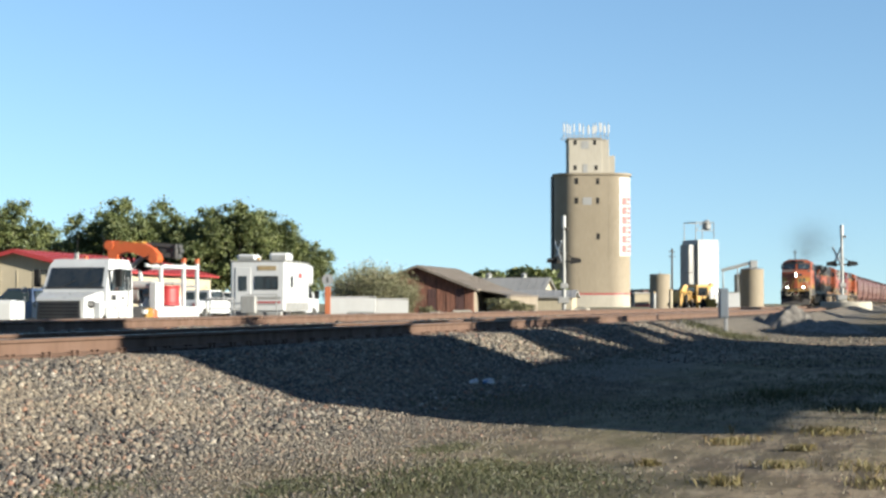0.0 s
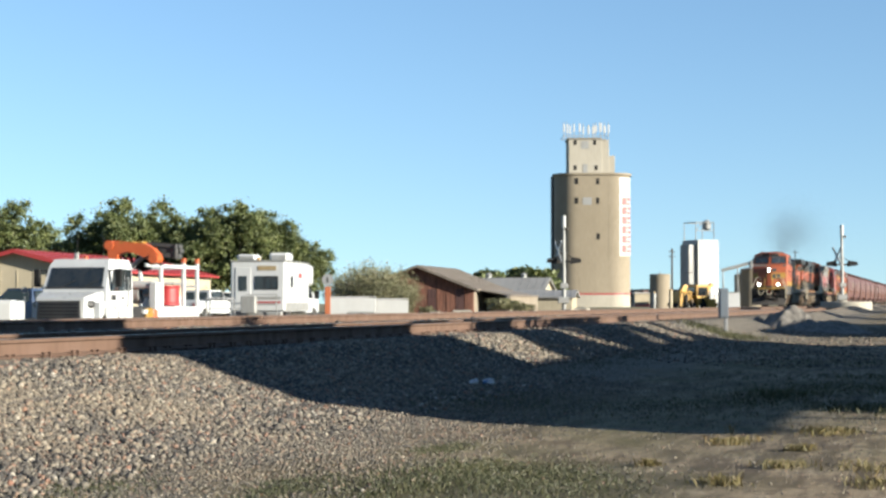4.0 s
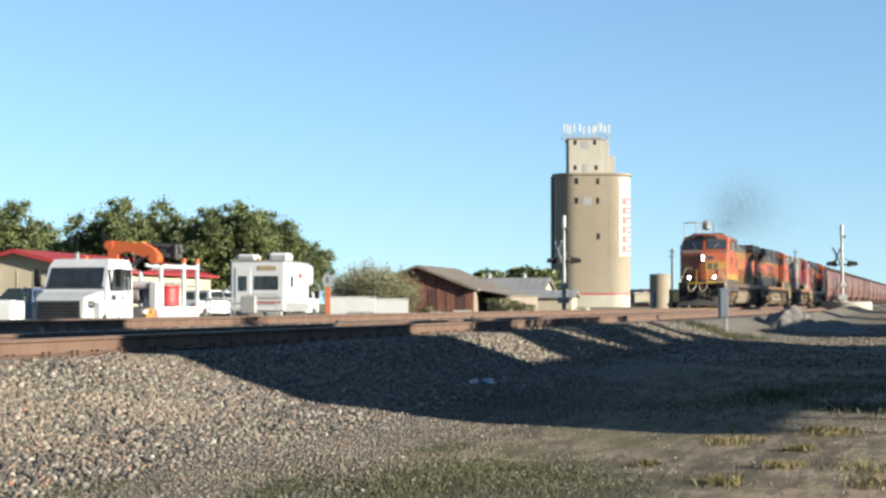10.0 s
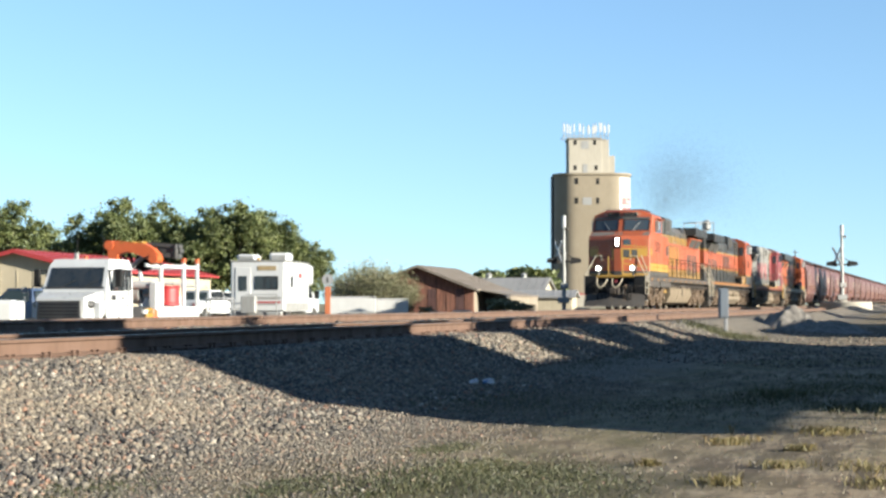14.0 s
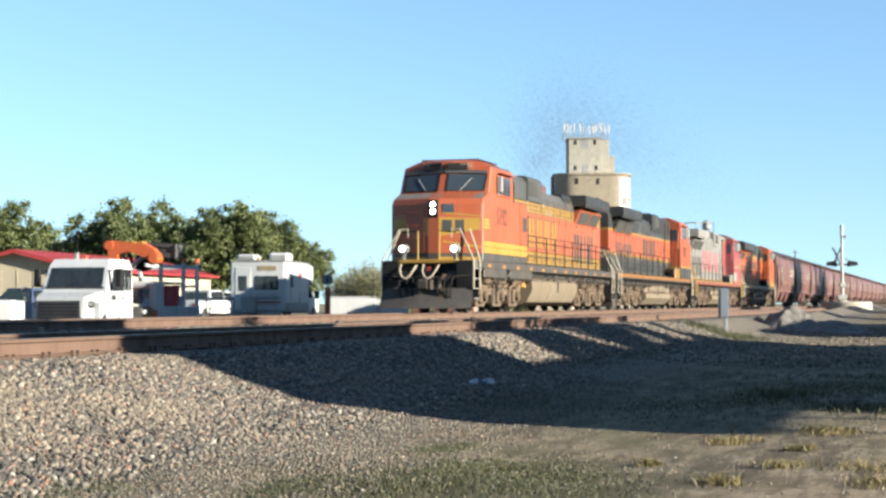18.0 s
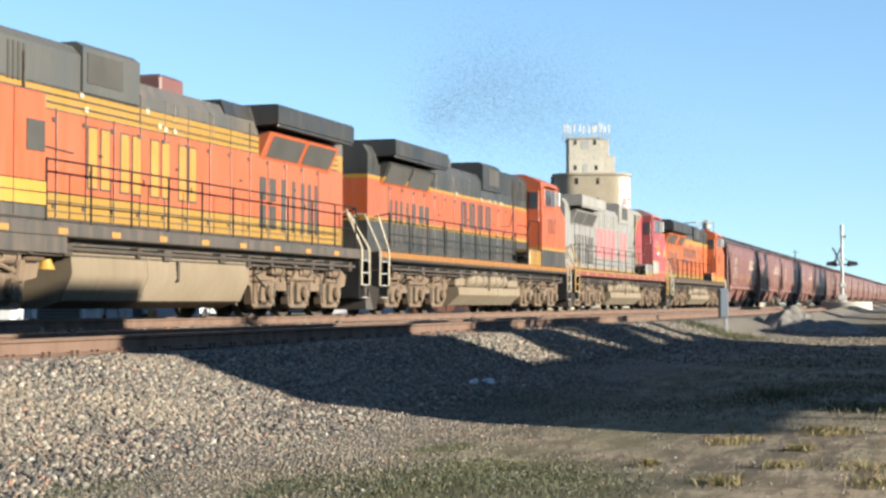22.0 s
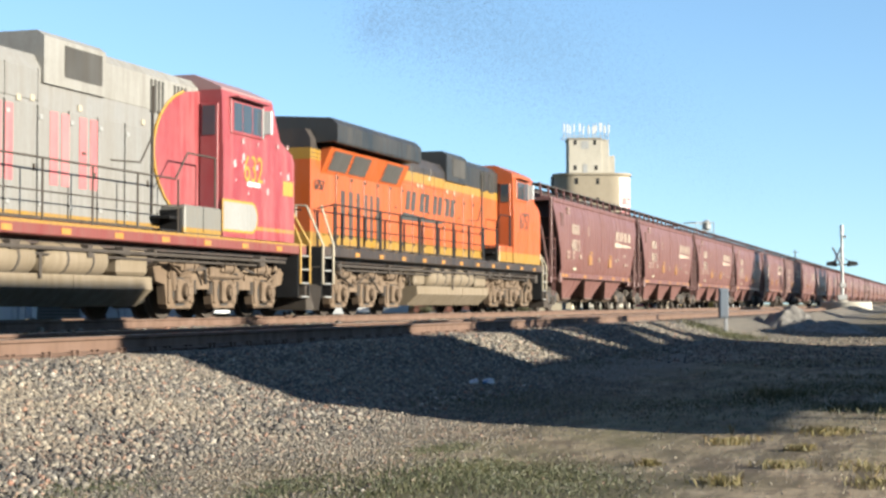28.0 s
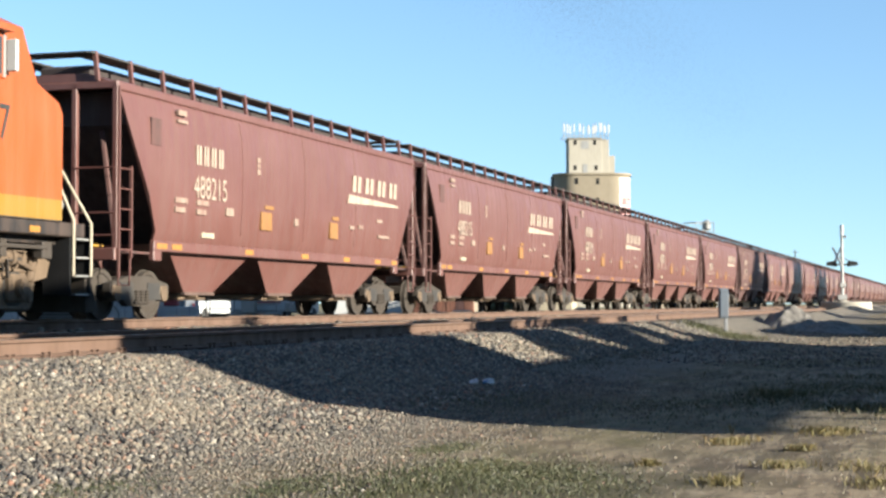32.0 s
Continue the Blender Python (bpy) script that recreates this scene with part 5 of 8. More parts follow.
    for s in (-1, 1):
        y = s * hw
        for i in range(13):
            x = -8.6 + i * 0.98
            dr = part("hood_door", Geo().box(x, x + 0.92, y, y + s * 0.018, 1.75, 3.60, 0.006), m_hood, hood)
            if i % 2 == 0:
                part("latch", Geo().box(x + 0.80, x + 0.86, y + s * 0.018, y + s * 0.04, 2.5, 2.62, 0.005), M_IRON, hood)
        for x, w_, rows_ in (((-5.55, 0.36, 2), (-6.1, 0.36, 2), (-6.65, 0.26, 1), (-7.2, 0.2, 1), (-7.75, 0.22, 1), (-8.15, 0.2, 1), (-8.55, 0.18, 1)) if not modern else ((-8.3, 0.26, 1), (-7.75, 0.26, 1), (-7.2, 0.22, 1), (-6.6, 0.18, 1), (-6.2, 0.18, 1), (-5.7, 0.2, 1))):
            for z0, z1 in (((1.95, 2.48), (2.58, 3.10)) if rows_ == 2 else ((1.92, 3.12),)):
                lv = part("louvre", Geo().box(x, x + w_, y, y + s * 0.026, z0, z1, 0.006), M_GREASE_SHADE, hood, "dark ventilation louvre")
                if rows_ == 2:
                    part("louvre_frame", Geo().box(x - 0.03, x + w_ + 0.03, y, y + s * 0.022, z1, z1 + 0.025).box(x - 0.03, x + w_ + 0.03, y, y + s * 0.022, z0 - 0.025, z0), m_hood, lv)
        for k in range(7):
            x, z = rnd.uniform(-5, 4), rnd.choice((3.62, 3.66, 3.9))
            part("stencil", Geo().box(x, x + 0.13, y + s * 0.018, y + s * 0.024, z, z + 0.10), M_CREAM, hood, "small pale stencil patch")
    # tank
    tk = [(-0.9, 1.3), (0.9, 1.3), (1.40, 1.22), (1.44, 0.78), (1.22, 0.34), (0.8, 0.20), (-0.8, 0.20), (-1.22, 0.34), (-1.44, 0.78), (-1.40, 1.22)] if lit else \
         [(-0.7, 1.3), (0.7, 1.3), (0.95, 1.25), (1.0, 0.80), (1.42, 0.78), (1.44, 0.55), (1.1, 0.24), (-1.1, 0.24), (-1.44, 0.55), (-1.42, 0.78), (-1.0, 0.80), (-0.95, 1.25)]
    tank = part("fuel_tank", Geo().prism(tk, -3.7, 3.35, "x"), M_TANK, L, "dusty tan fuel tank")
    part("tank_strap", Geo().prism([(p[0] * 1.006, p[1] - 0.004) for p in tk], 0.6, 0.72, "x"), M_TANK, tank)
    part("tank_gauge", Geo().box(-0.5, -0.42, -1.47, -1.44, 0.7, 1.1, 0.01), M_IRON, tank)
    part("tank_gauge", Geo().box(-0.5, -0.42, 1.44, 1.47, 0.7, 1.1, 0.01), M_IRON, tank)
    if not lit:
        for s in (-1, 1):
            for a, b in ((-2.5, -0.45), (-0.2, 1.85)):
                at = part("air_reservoir", Geo().lathe([(0.02, a - 0.08), (0.21, a), (0.28, a + 0.12), (0.28, b - 0.12), (0.21, b), (0.02, b + 0.08)], 16, "x", (0, s * 1.17, 1.04)), M_TANK, L, "tan air tank")
                for k in (0.3, 0.7):
                    part("tank_band", Geo().lathe([(0.288, a + (b - a) * k - 0.03), (0.288, a + (b - a) * k + 0.03)], 16, "x", (0, s * 1.17, 1.04)), M_IRON, at)
            part("tank_end_block", Geo().box(2.2, 3.3, s * 1.0, s * 1.38, 0.80, 1.26, 0.06), M_TANK, L)
            part("tank_end_block", Geo().box(-3.65, -2.8, s * 1.0, s * 1.36, 0.80, 1.26, 0.05), M_TANK, L)
    else:
        for s in (-1, 1):
            part("bell", Geo().lathe([(0.04, 0.30), (0.08, 0.2), (0.14, 0.05), (0.17, 0.0)], 14, "z", (3.72, s * 1.15, 0.86)), M_YELLOW, L, "brass-coloured bell")
            part("air_filter", Geo().cyl((4.0, s * 1.2, 1.1), (4.6, s * 1.2, 1.1), 0.13, 12), M_DUSTY, L)
    # trucks
    for xc in (-6.95, 6.95):
        loco_truck(L, xc)
    for s in (-1, 1):
        for k in range(16):
            x = rnd.choice((-1, 1)) * rnd.uniform(4.2, 9.6)
            z = rnd.uniform(0.95, 1.25)
            part("pipe", Geo().tube([(x, s * 1.3, z), (x + rnd.uniform(-0.7, 0.7), s * 1.36, z + rnd.uniform(-0.1, 0.05)), (x + rnd.uniform(-0.9, 0.9), s * 1.25, z - rnd.uniform(0.1, 0.45))], rnd.uniform(0.018, 0.04)), rnd.choice((M_IRON, M_DUSTY, M_IRON)), L)
    # handrails
    for s in (-1, 1):
        y = s * 1.46
        xa, xb = (4.2, -9.9) if s > 0 else (5.9, -9.9)
        top = 2.66
        up = [(xa, y, 3.20), (4.7, y, 3.20), (4.2, y, top)] if s < 0 else [(xa, y, top)]
        rail = part("handrail", Geo().tube(up + [(xb, y, top), (xb - 0.25, y * 0.75, top - 0.1)], 0.02, 6).tube([(xa, y, 2.12), (xb, y, 2.12)], 0.014, 6), rail_mat, L, "thin steel handrail")
        n = 10
        for i in range(n + 1):
            x = xa + (xb - xa) * i / n
            top = 3.20 if s < 0 and x > 4.6 else 2.66
            g = Geo().box(x - 0.085, x + 0.085, y - 0.012, y + 0.012, 1.62, top + 0.02) if modern else Geo().cyl((x, y, 1.5), (x, y, top), 0.02, 6)
            part("stanchion", g, rail_mat, rail)
        # steps and corner rails
        for e in (-1, 1):
            xe = e * 10.45
            st = part("step_well", Geo().box(xe - 0.32, xe + 0.32, s * 0.95, s * 1.0, 0.42, 1.62).box(xe + e * 0.30, xe + e * 0.34, s * 0.95, s * 1.48, 0.42, 1.62, 0.01)
                      .box(xe - e * 0.34, xe - e * 0.30, s * 0.95, s * 1.48, 0.42, 1.62, 0.01), M_BLACK, L, "stepwell at the corner")
            for k in range(4):
                z = 0.42 + k * 0.31
                part("step", Geo().box(xe - 0.30, xe + 0.30, s * 1.1, s * 1.50, z, z + 0.045, 0.01), M_IRON, st)
                part("step_edge", Geo().box(xe - 0.2, xe + 0.2, s * 1.50, s * 1.512, z + 0.01, z + 0.04), M_GALV, st, "white step edge")
            hm = M_YELLOW if seed == 3 else M_CREAM
            part("corner_rail", Geo().tube([(xe + e * 0.30, s * 1.50, 0.75), (xe + e * 0.30, s * 1.50, 1.65), (xe + e * 0.12, s * 1.0, 2.60), (xe + e * 0.1, s * 0.72, 2.62), (xe + e * 0.1, s * 0.72, 2.35)], 0.028, 8), hm, L, "pale corner grab rail")
            part("corner_rail", Geo().tube([(xe - e * 0.30, s * 1.52, 0.75), (xe - e * 0.30, s * 1.52, 1.68), (xe - e * 0.42, s * 1.20, 2.50), (xe - e * 0.42, s * 1.15, 2.64)], 0.028, 8), hm, L, "pale corner grab rail")
    # ends
    for e in (-1, 1):
        part("pilot", Geo().loft([
            [(e * 10.76, -1.46, 0.78), (e * 10.86, -0.5, 0.74), (e * 10.86, 0.5, 0.74), (e * 10.76, 1.46, 0.78), (e * 10.70, 1.40, 0.78), (e * 10.70, -1.40, 0.78)],
            [(e * 10.86, -1.49, 0.45), (e * 11.02, -0.5, 0.42), (e * 11.02, 0.5, 0.42), (e * 10.86, 1.49, 0.45), (e * 10.72, 1.40, 0.45), (e * 10.72, -1.40, 0.45)],
            [(e * 11.04, -1.50, 0.14), (e * 11.26, -0.4, 0.14), (e * 11.26, 0.4, 0.14), (e * 11.04, 1.50, 0.14), (e * 10.78, 1.40, 0.14), (e * 10.78, -1.40, 0.14)]]), M_PLOW if lit else M_IRON, L, "dusty black snowplough pilot")
        part("end_plate", Geo().box(e * 10.52, e * 10.62, -1.0, 1.0, 0.6, 1.54, 0.02), M_BLACK, L, "black end sheet")
        part("platform_edge", Geo().box(e * 10.40, e * 10.74, -0.95, 0.95, 1.54, 1.66, 0.02), M_YELLOW if lit else M_IRON, L, "yellow platform edge" if lit else "")
        part("draft_box", Geo().box(e * 10.6, e * 10.78, -0.42, 0.42, 0.62, 1.12, 0.03).box(e * 10.62, e * 10.70, -0.9, -0.6, 0.95, 1.3, 0.02).box(e * 10.62, e * 10.70, 0.6, 0.9, 0.95, 1.3, 0.02), M_GREASE_SHADE, L, "greasy draft gear housing")
        part("uncoupling_rod", Geo().tube([(e * 10.78, -1.45, 1.15), (e * 10.84, -0.5, 1.10), (e * 10.9, 0.0, 1.12), (e * 10.84, 0.5, 1.10), (e * 10.78, 1.45, 1.15)], 0.02, 6), M_IRON, L)
        cp = part("coupler", Geo().box(e * 10.6, e * 11.05, -0.13, 0.13, 0.76, 1.0, 0.03).box(e * 10.98, e * 11.18, -0.22, 0.16, 0.70, 1.04, 0.06).cyl((e * 11.08, 0.2, 0.72), (e * 11.08, 0.2, 1.02), 0.09, 10), M_IRON, L, "knuckle coupler")
        for k, y in enumerate((-0.85, -0.62, -0.42, 0.42, 0.62, 0.85)):
            part("air_hose", Geo().tube([(e * 10.74, y, 1.12), (e * 10.95, y, 1.0), (e * 11.02, y * 0.98, 0.72), (e * 10.95, y * 0.95, 0.48), (e * 10.86, y * 0.93, 0.42)], 0.026, 7), M_BLACK, L)
        for y0_ in (-0.72, 0.02):
            part("mu_cable", Geo().tube([(e * 10.72, y0_ - 0.16, 1.50), (e * 10.88, y0_ - 0.15, 1.30), (e * 10.92, y0_ - 0.08, 1.12), (e * 10.94, y0_ + 0.04, 1.06), (e * 10.92, y0_ + 0.18, 1.14), (e * 10.86, y0_ + 0.30, 1.34), (e * 10.72, y0_ + 0.34, 1.48)], 0.032, 8), M_CREAM, L, "pale looped jumper cable")
        for y in (0.50, 0.57, 0.64, 0.71):
            part("brake_hose", Geo().tube([(e * 10.70, y, 1.20), (e * 10.86, y, 1.10), (e * 10.96, y + 0.02, 0.70), (e * 10.98, y - 0.02, 0.40)], 0.02, 7), M_DUSTY if y < 0.6 else M_BLACK, L, "hanging rubber brake hose")
        part("end_light", Geo().cyl((e * 10.72, 0.05, 1.36), (e * 10.78, 0.05, 1.36), 0.08, 12), M_RED, L, "small red marker")
        for y in (-0.35, 0.35):
            part("end_rail_post", Geo().tube([(e * 10.66, y, 1.62), (e * 10.66, y, 2.55)], 0.03, 8), M_YELLOW if lit else rail_mat, L, "yellow grab post" if lit else "")
        part("end_chain_rail", Geo().tube([(e * 10.66, -0.9, 2.5), (e * 10.66, -0.35, 2.55)], 0.018, 6).tube([(e * 10.66, 0.35, 2.55), (e * 10.66, 0.9, 2.5)], 0.018, 6), rail_mat, L)
    # roof fittings
    part("horn", Geo().cyl((5.2, 0.2, 4.42), (5.75, 0.2, 4.46), 0.04, 8, 0.09).cyl((5.2, 0.42, 4.42), (5.65, 0.42, 4.46), 0.035, 8, 0.08).box(5.1, 5.25, 0.1, 0.5, 4.33, 4.46), M_GALV, L, "air horn")
    part("antenna_dome", Geo().lathe([(0.22, 0), (0.2, 0.1), (0.05, 0.16)], 12, "z", (7.2, 0, 4.67)), M_WHITE, L, "white antenna dome")
    part("air_conditioner", Geo().box(6.5, 7.0, -0.5, 0.5, 4.66, 4.78, 0.04), m_wing, L)
    for s in (-1, 1):
        side_text(L, number, 0.80, num_mat, 7.6, 2.84, s * 1.521, 0.8)
    return L


def livery(name, bands, dirt=0.22, dc=(0.30, 0.14, 0.07)):
    return paint(name, ORA, 0.42, 0, dirt, dc, bands=bands, keep=0.315)


# livery one: orange with yellow bands and a dark roof
cab1 = livery("orange_yellow_cab", [(0, GREY), (1.87, PALE_ORA), (4.55, ORA)], 0.16)
hood1 = livery("orange_yellow_hood", [(0, GREY), (1.70, YEL), (2.18, PALE_ORA), (3.58, YEL), (3.98, (0.12, 0.122, 0.108))], 0.28)
sill1 = livery("grey_sill", [(0, GREY), (1.30, GREY)], 0.3)
wing_one = livery("grey_green_roof", [(0, (0.12, 0.122, 0.108)), (1.0, (0.12, 0.122, 0.108))], 0.4, (0.06, 0.055, 0.05))
wing_dark = livery("charcoal_roof", [(0, (0.028, 0.031, 0.031)), (1.0, (0.028, 0.031, 0.031))], 0.25, (0.045, 0.042, 0.038))
# livery two: orange and near-black with thin yellow lines
cab2 = livery("orange_black_cab", [(0, DRK), (1.80, DRK), (2.22, YEL), (2.32, ORA)], 0.16)
hood2 = livery("orange_black_hood", [(0, DRK), (1.72, DRK), (2.48, YEL), (2.58, ORA), (3.58, YEL), (3.68, DRK)], 0.14, (0.12, 0.08, 0.06))
sill2 = livery("orange_striped_sill", [(0, BLK), (1.48, (0.50, 0.20, 0.025))], 0.35, (0.10, 0.05, 0.025))
# livery three: silver with a red front
cab3 = paint("red_nose_paint", RED_, 0.45, 0, 0.45, (0.52, 0.22, 0.22), 0.9, 5.0, bands=[(0, RED_), (1.82, YEL), (1.90, RED_), (4.62, (0.50, 0.30, 0.29))], keep=0.315)
batt2 = livery("yellow_striped_box", [(0, YEL), (1.80, (0.20, 0.09, 0.02)), (1.825, YEL), (1.96, (0.20, 0.09, 0.02)), (1.985, YEL), (2.12, (0.20, 0.09, 0.02))], 0.6)
batt3 = paint("silver_box_paint", (0.30, 0.29, 0.26), 0.5, 0.2, 0.4, (0.2, 0.17, 0.13), bands=[(0, (0.30, 0.29, 0.26)), (1.66, YEL), (1.74, (0.30, 0.29, 0.26)), (2.24, YEL)])
hood3 = paint("silver_hood_paint", SIL, 0.5, 0.05, 0.45, (0.20, 0.17, 0.13), bands=[(0, RED_), (1.72, YEL), (1.80, SIL)], keep=0.315)
sill3 = paint("red_sill_paint", RED_, 0.6, 0, 0.45, (0.2, 0.09, 0.06), bands=[(0, BLK), (1.36, (0.30, 0.045, 0.04)), (1.58, YEL)], keep=0.315)
wing3 = paint("dull_silver_roof", (0.38, 0.36, 0.32), 0.55, 0.05, 0.5, (0.15, 0.13, 0.1))
# livery four: orange, yellow and black
cab4 = livery("bright_orange_cab", [(0, BLK), (1.66, YEL), (1.98, (0.72, 0.135, 0.015))], 0.08)
hood4 = livery("bright_orange_hood", [(0, BLK), (1.66, YEL), (2.0, (0.72, 0.135, 0.015)), (3.74, YEL), (4.02, BLK)], 0.12)
sill4 = livery("black_yellow_sill", [(0, BLK), (1.36, BLK)], 0.25)

M_OLDGOLD = paint("dirty_gold_paint", (0.56, 0.27, 0.03), 0.5, 0, 0.5, (0.45, 0.13, 0.03), 1.2, 8)
M_PALECHIP = paint("pale_chipped_paint", (0.6, 0.42, 0.41), 0.6, 0, 0.4, (0.5, 0.2, 0.2))
loco_a = locomotive("leading orange and yellow diesel locomotive with lit headlights", cab1, hood1, sill1, wing_one, "5192", M_LETTER, True, False, M_BLACK, 1, cab1)
for s in (-1, 1):
    # yellow nose band with dark edges wrapping the front and sides
    nb = Geo()
    front_panel(nb, [(s * 0.18, 2.40), (s * 1.44, 2.62), (s * 1.44, 2.98), (s * 0.18, 3.0)], -0.01, 0.008)
    part("nose_band", nb, M_YELLOW, loco_a, "yellow nose band")
    part("nose_band", Geo().box(9.1, 9.70, s * 1.52, s * 1.526, 2.64, 2.98, 0.002), M_YELLOW, loco_a, "yellow nose band")
    part("side_band", Geo().box(6.15, 9.72, s * 1.52, s * 1.5225, 1.88, 2.28), M_YELLOW, loco_a, "yellow side band")
    if s > 0:
        part("side_band", Geo().box(4.26, 6.12, 1.49, 1.4925, 1.88, 2.28), M_YELLOW, loco_a, "yellow side band")
        for z in (1.87, 2.08, 2.27):
            part("pin_line", Geo().box(4.26, 6.12, 1.4925, 1.495, z, z + 0.02), M_BLACK, loco_a)
    for z in (2.62, 2.75, 2.87, 2.99):
        part("pin_line", Geo().box(9.1, 9.70, s * 1.526, s * 1.529, z, z + 0.018), M_BLACK, loco_a)
    for z in (1.87, 2.08, 2.27):
        part("pin_line", Geo().box(6.2, 9.70, s * 1.52, s * 1.524, z, z + 0.015), M_BLACK, loco_a)
    for z in (3.575, 3.70, 3.84, 3.97):
        part("pin_line", Geo().box(-9.9, 6.1, s * 0.975, s * 0.984, z, z + 0.022), M_LETTER, loco_a, "thin dark pin line")
    for z in (1.70, 1.85, 2.02, 2.17):
        part("pin_line", Geo().box(-9.9, 4.2, s * 0.978, s * 0.986, z, z + 0.022), M_LETTER, loco_a, "thin dark pin line")
    slab_letters(loco_a, 4, -2.3, 2.3, 2.34, 3.40, s * 0.984, M_OLDGOLD, "side_mark", 0.0, M_LETTER)
    g = Geo()
    front_panel(g, [(s * 0.28, 2.55), (s * 0.58, 2.55), (s * 0.58, 2.92), (s * 0.28, 2.92)], 0.0, 0.014)
    front_panel(g, [(s * 0.68, 2.57), (s * 0.95, 2.57), (s * 0.95, 2.92), (s * 0.68, 2.92)], 0.0, 0.014)
    part("nose_mark", g, M_LETTER, loco_a, "dark block mark on the nose")
    g = Geo()
    front_panel(g, [(s * 0.22, 1.66), (s * 1.45, 1.66), (s * 1.45, 1.76), (s * 0.22, 1.76)], -0.01, 0.008)
    part("nose_foot_band", g, M_YELLOW, loco_a)
    g = Geo()
    front_panel(g, [(s * 0.3, 2.22), (s * 1.45, 2.02), (s * 1.45, 2.10), (s * 0.3, 2.28)], -0.01, 0.008)
    part("nose_line", g, M_YELLOW, loco_a, "thin yellow nose line")
    g = Geo()
    front_panel(g, [(s * 0.3, 3.12), (s * 1.45, 3.02), (s * 1.45, 3.06), (s * 0.3, 3.17)], -0.01, 0.008)
    part("nose_line", g, M_YELLOW, loco_a, "thin yellow nose line")
for s in (-1, 1):
    lettering("number_board_text", "5192", 0.22, M_CREAM, loco_a, Matrix.Translation((front_at(4.73, 0.68) + 0.075, s * 0.69, 4.65)) @ Euler((radians(90), 0, radians(90 + s * 12))).to_matrix().to_4x4(), 0.004, 0.9)
loco_b = locomotive("orange and black diesel locomotive running long hood first", cab2, hood2, sill2, wing_dark, "1017", M_LETTER, False, False, M_BLACK, 2, batt2)
for s in (-1, 1):
    slab_letters(loco_b, 4, -2.15, 1.5, 2.66, 3.48, s * 0.98, M_LETTER, "side_mark")
loco_c = locomotive("weathered silver and red diesel locomotive with faded markings", cab3, hood3, sill3, wing3, "632", M_YELLOW, False, False, M_IRON, 3, batt3)
for s in (-1, 1):
    slab_letters(loco_c, 5, -4.6, -0.4, 2.30, 3.55, s * 0.98, M_PINK, "side_mark")
    slab_letters(loco_c, 2, 0.4, 2.3, 2.30, 3.55, s * 0.98, M_PINK, "side_mark")
    arc = [(6.15, 1.86)] + [(6.15 - 1.95 * math.sin(radians(a)), 3.24 - 1.36 * math.cos(radians(a))) for a in range(14, 167, 12)] + [(6.15, 4.60)]
    part("red_curve", Geo().prism(arc, s * 0.98, s * 0.986), cab3, loco_c, "curved red paint field")
    for (xa, za), (xb, zb) in zip(arc[1:-1], arc[2:-1]):
        part("curve_line", Geo().tube([(xa, s * 0.985, za), (xb, s * 0.985, zb)], 0.03, 6), M_YELLOW, loco_c, "yellow curved line")
    part("nose_badge", Geo().box(9.15, 9.7, s * 1.52, s * 1.527, 2.66, 2.98, 0.002), M_YELLOW, loco_c, "yellow nose badge")
    cap = [(6.16, 1.80), (7.5, 1.80)] + [(7.5 + 0.28 * math.sin(radians(a)), 2.08 - 0.28 * math.cos(radians(a))) for a in range(20, 161, 20)] + [(7.5, 2.36), (6.16, 2.36)]
    part("side_capsule", Geo().prism([(7.0 + (x - 7.0) * 1.06, 2.08 + (z - 2.08) * 1.18) for x, z in cap], s * 1.52, s * 1.524), M_YELLOW, loco_c, "yellow outline")
    part("side_capsule", Geo().prism(cap, s * 1.524, s * 1.528), M_SILVER, loco_c, "silver rounded paint field")
    for k in range(16):
        cx_, cz_, w_ = random.Random(k).uniform(6.3, 9.5), random.Random(k + 50).uniform(2.5, 3.7), random.Random(k + 90).uniform(0.04, 0.14)
        part("paint_chip", Geo().prism([(cx_, cz_), (cx_ + w_, cz_ + w_ * 0.3), (cx_ + w_ * 0.7, cz_ + w_ * 1.5), (cx_ - w_ * 0.2, cz_ + w_ * 0.9)], s * 1.52, s * 1.523), M_PALECHIP, loco_c, "pale chipped paint")
    part("number_patch", Geo().box(7.3, 7.95, s * 1.52, s * 1.526, 2.74, 2.84, 0.002), M_WHITE, loco_c, "white painted mark")
loco_d = locomotive("bright orange, yellow and black diesel locomotive", cab4, hood4, sill4, wing_dark, "6757", M_LETTER, False, True, M_BLACK, 4, cab4)
for s in (-1, 1):
    slab_letters(loco_d, 4, -3.6, 1.3, 2.92, 3.46, s * 0.98, M_LETTER, "side_mark", 0.25 if s < 0 else -0.25)
    side_text(loco_d, "6757", 0.34, M_LETTER, -9.72, 3.04, s * 0.981, 0.9)
    for z in (3.80, 3.90, 4.0):
        part("rear_band_line", Geo().box(-10.24, -9.3, s * 0.96, s * 0.966, z, z + 0.015), M_LETTER, loco_d)
    part("swoosh", Geo().prism([(-3.7, 2.62), (-0.2, 2.66), (0.1, 2.72), (-3.6, 2.84)], s * 0.98, s * 0.988), M_LETTER, loco_d, "dark wedge stripe")

place = 10.2
for ob, turn in ((loco_a, 180), (loco_b, 0), (loco_c, 0), (loco_d, 0)):
    TRAIN.append((ob, place, turn))
    place += 22.3
place += -11.15 + 8.6


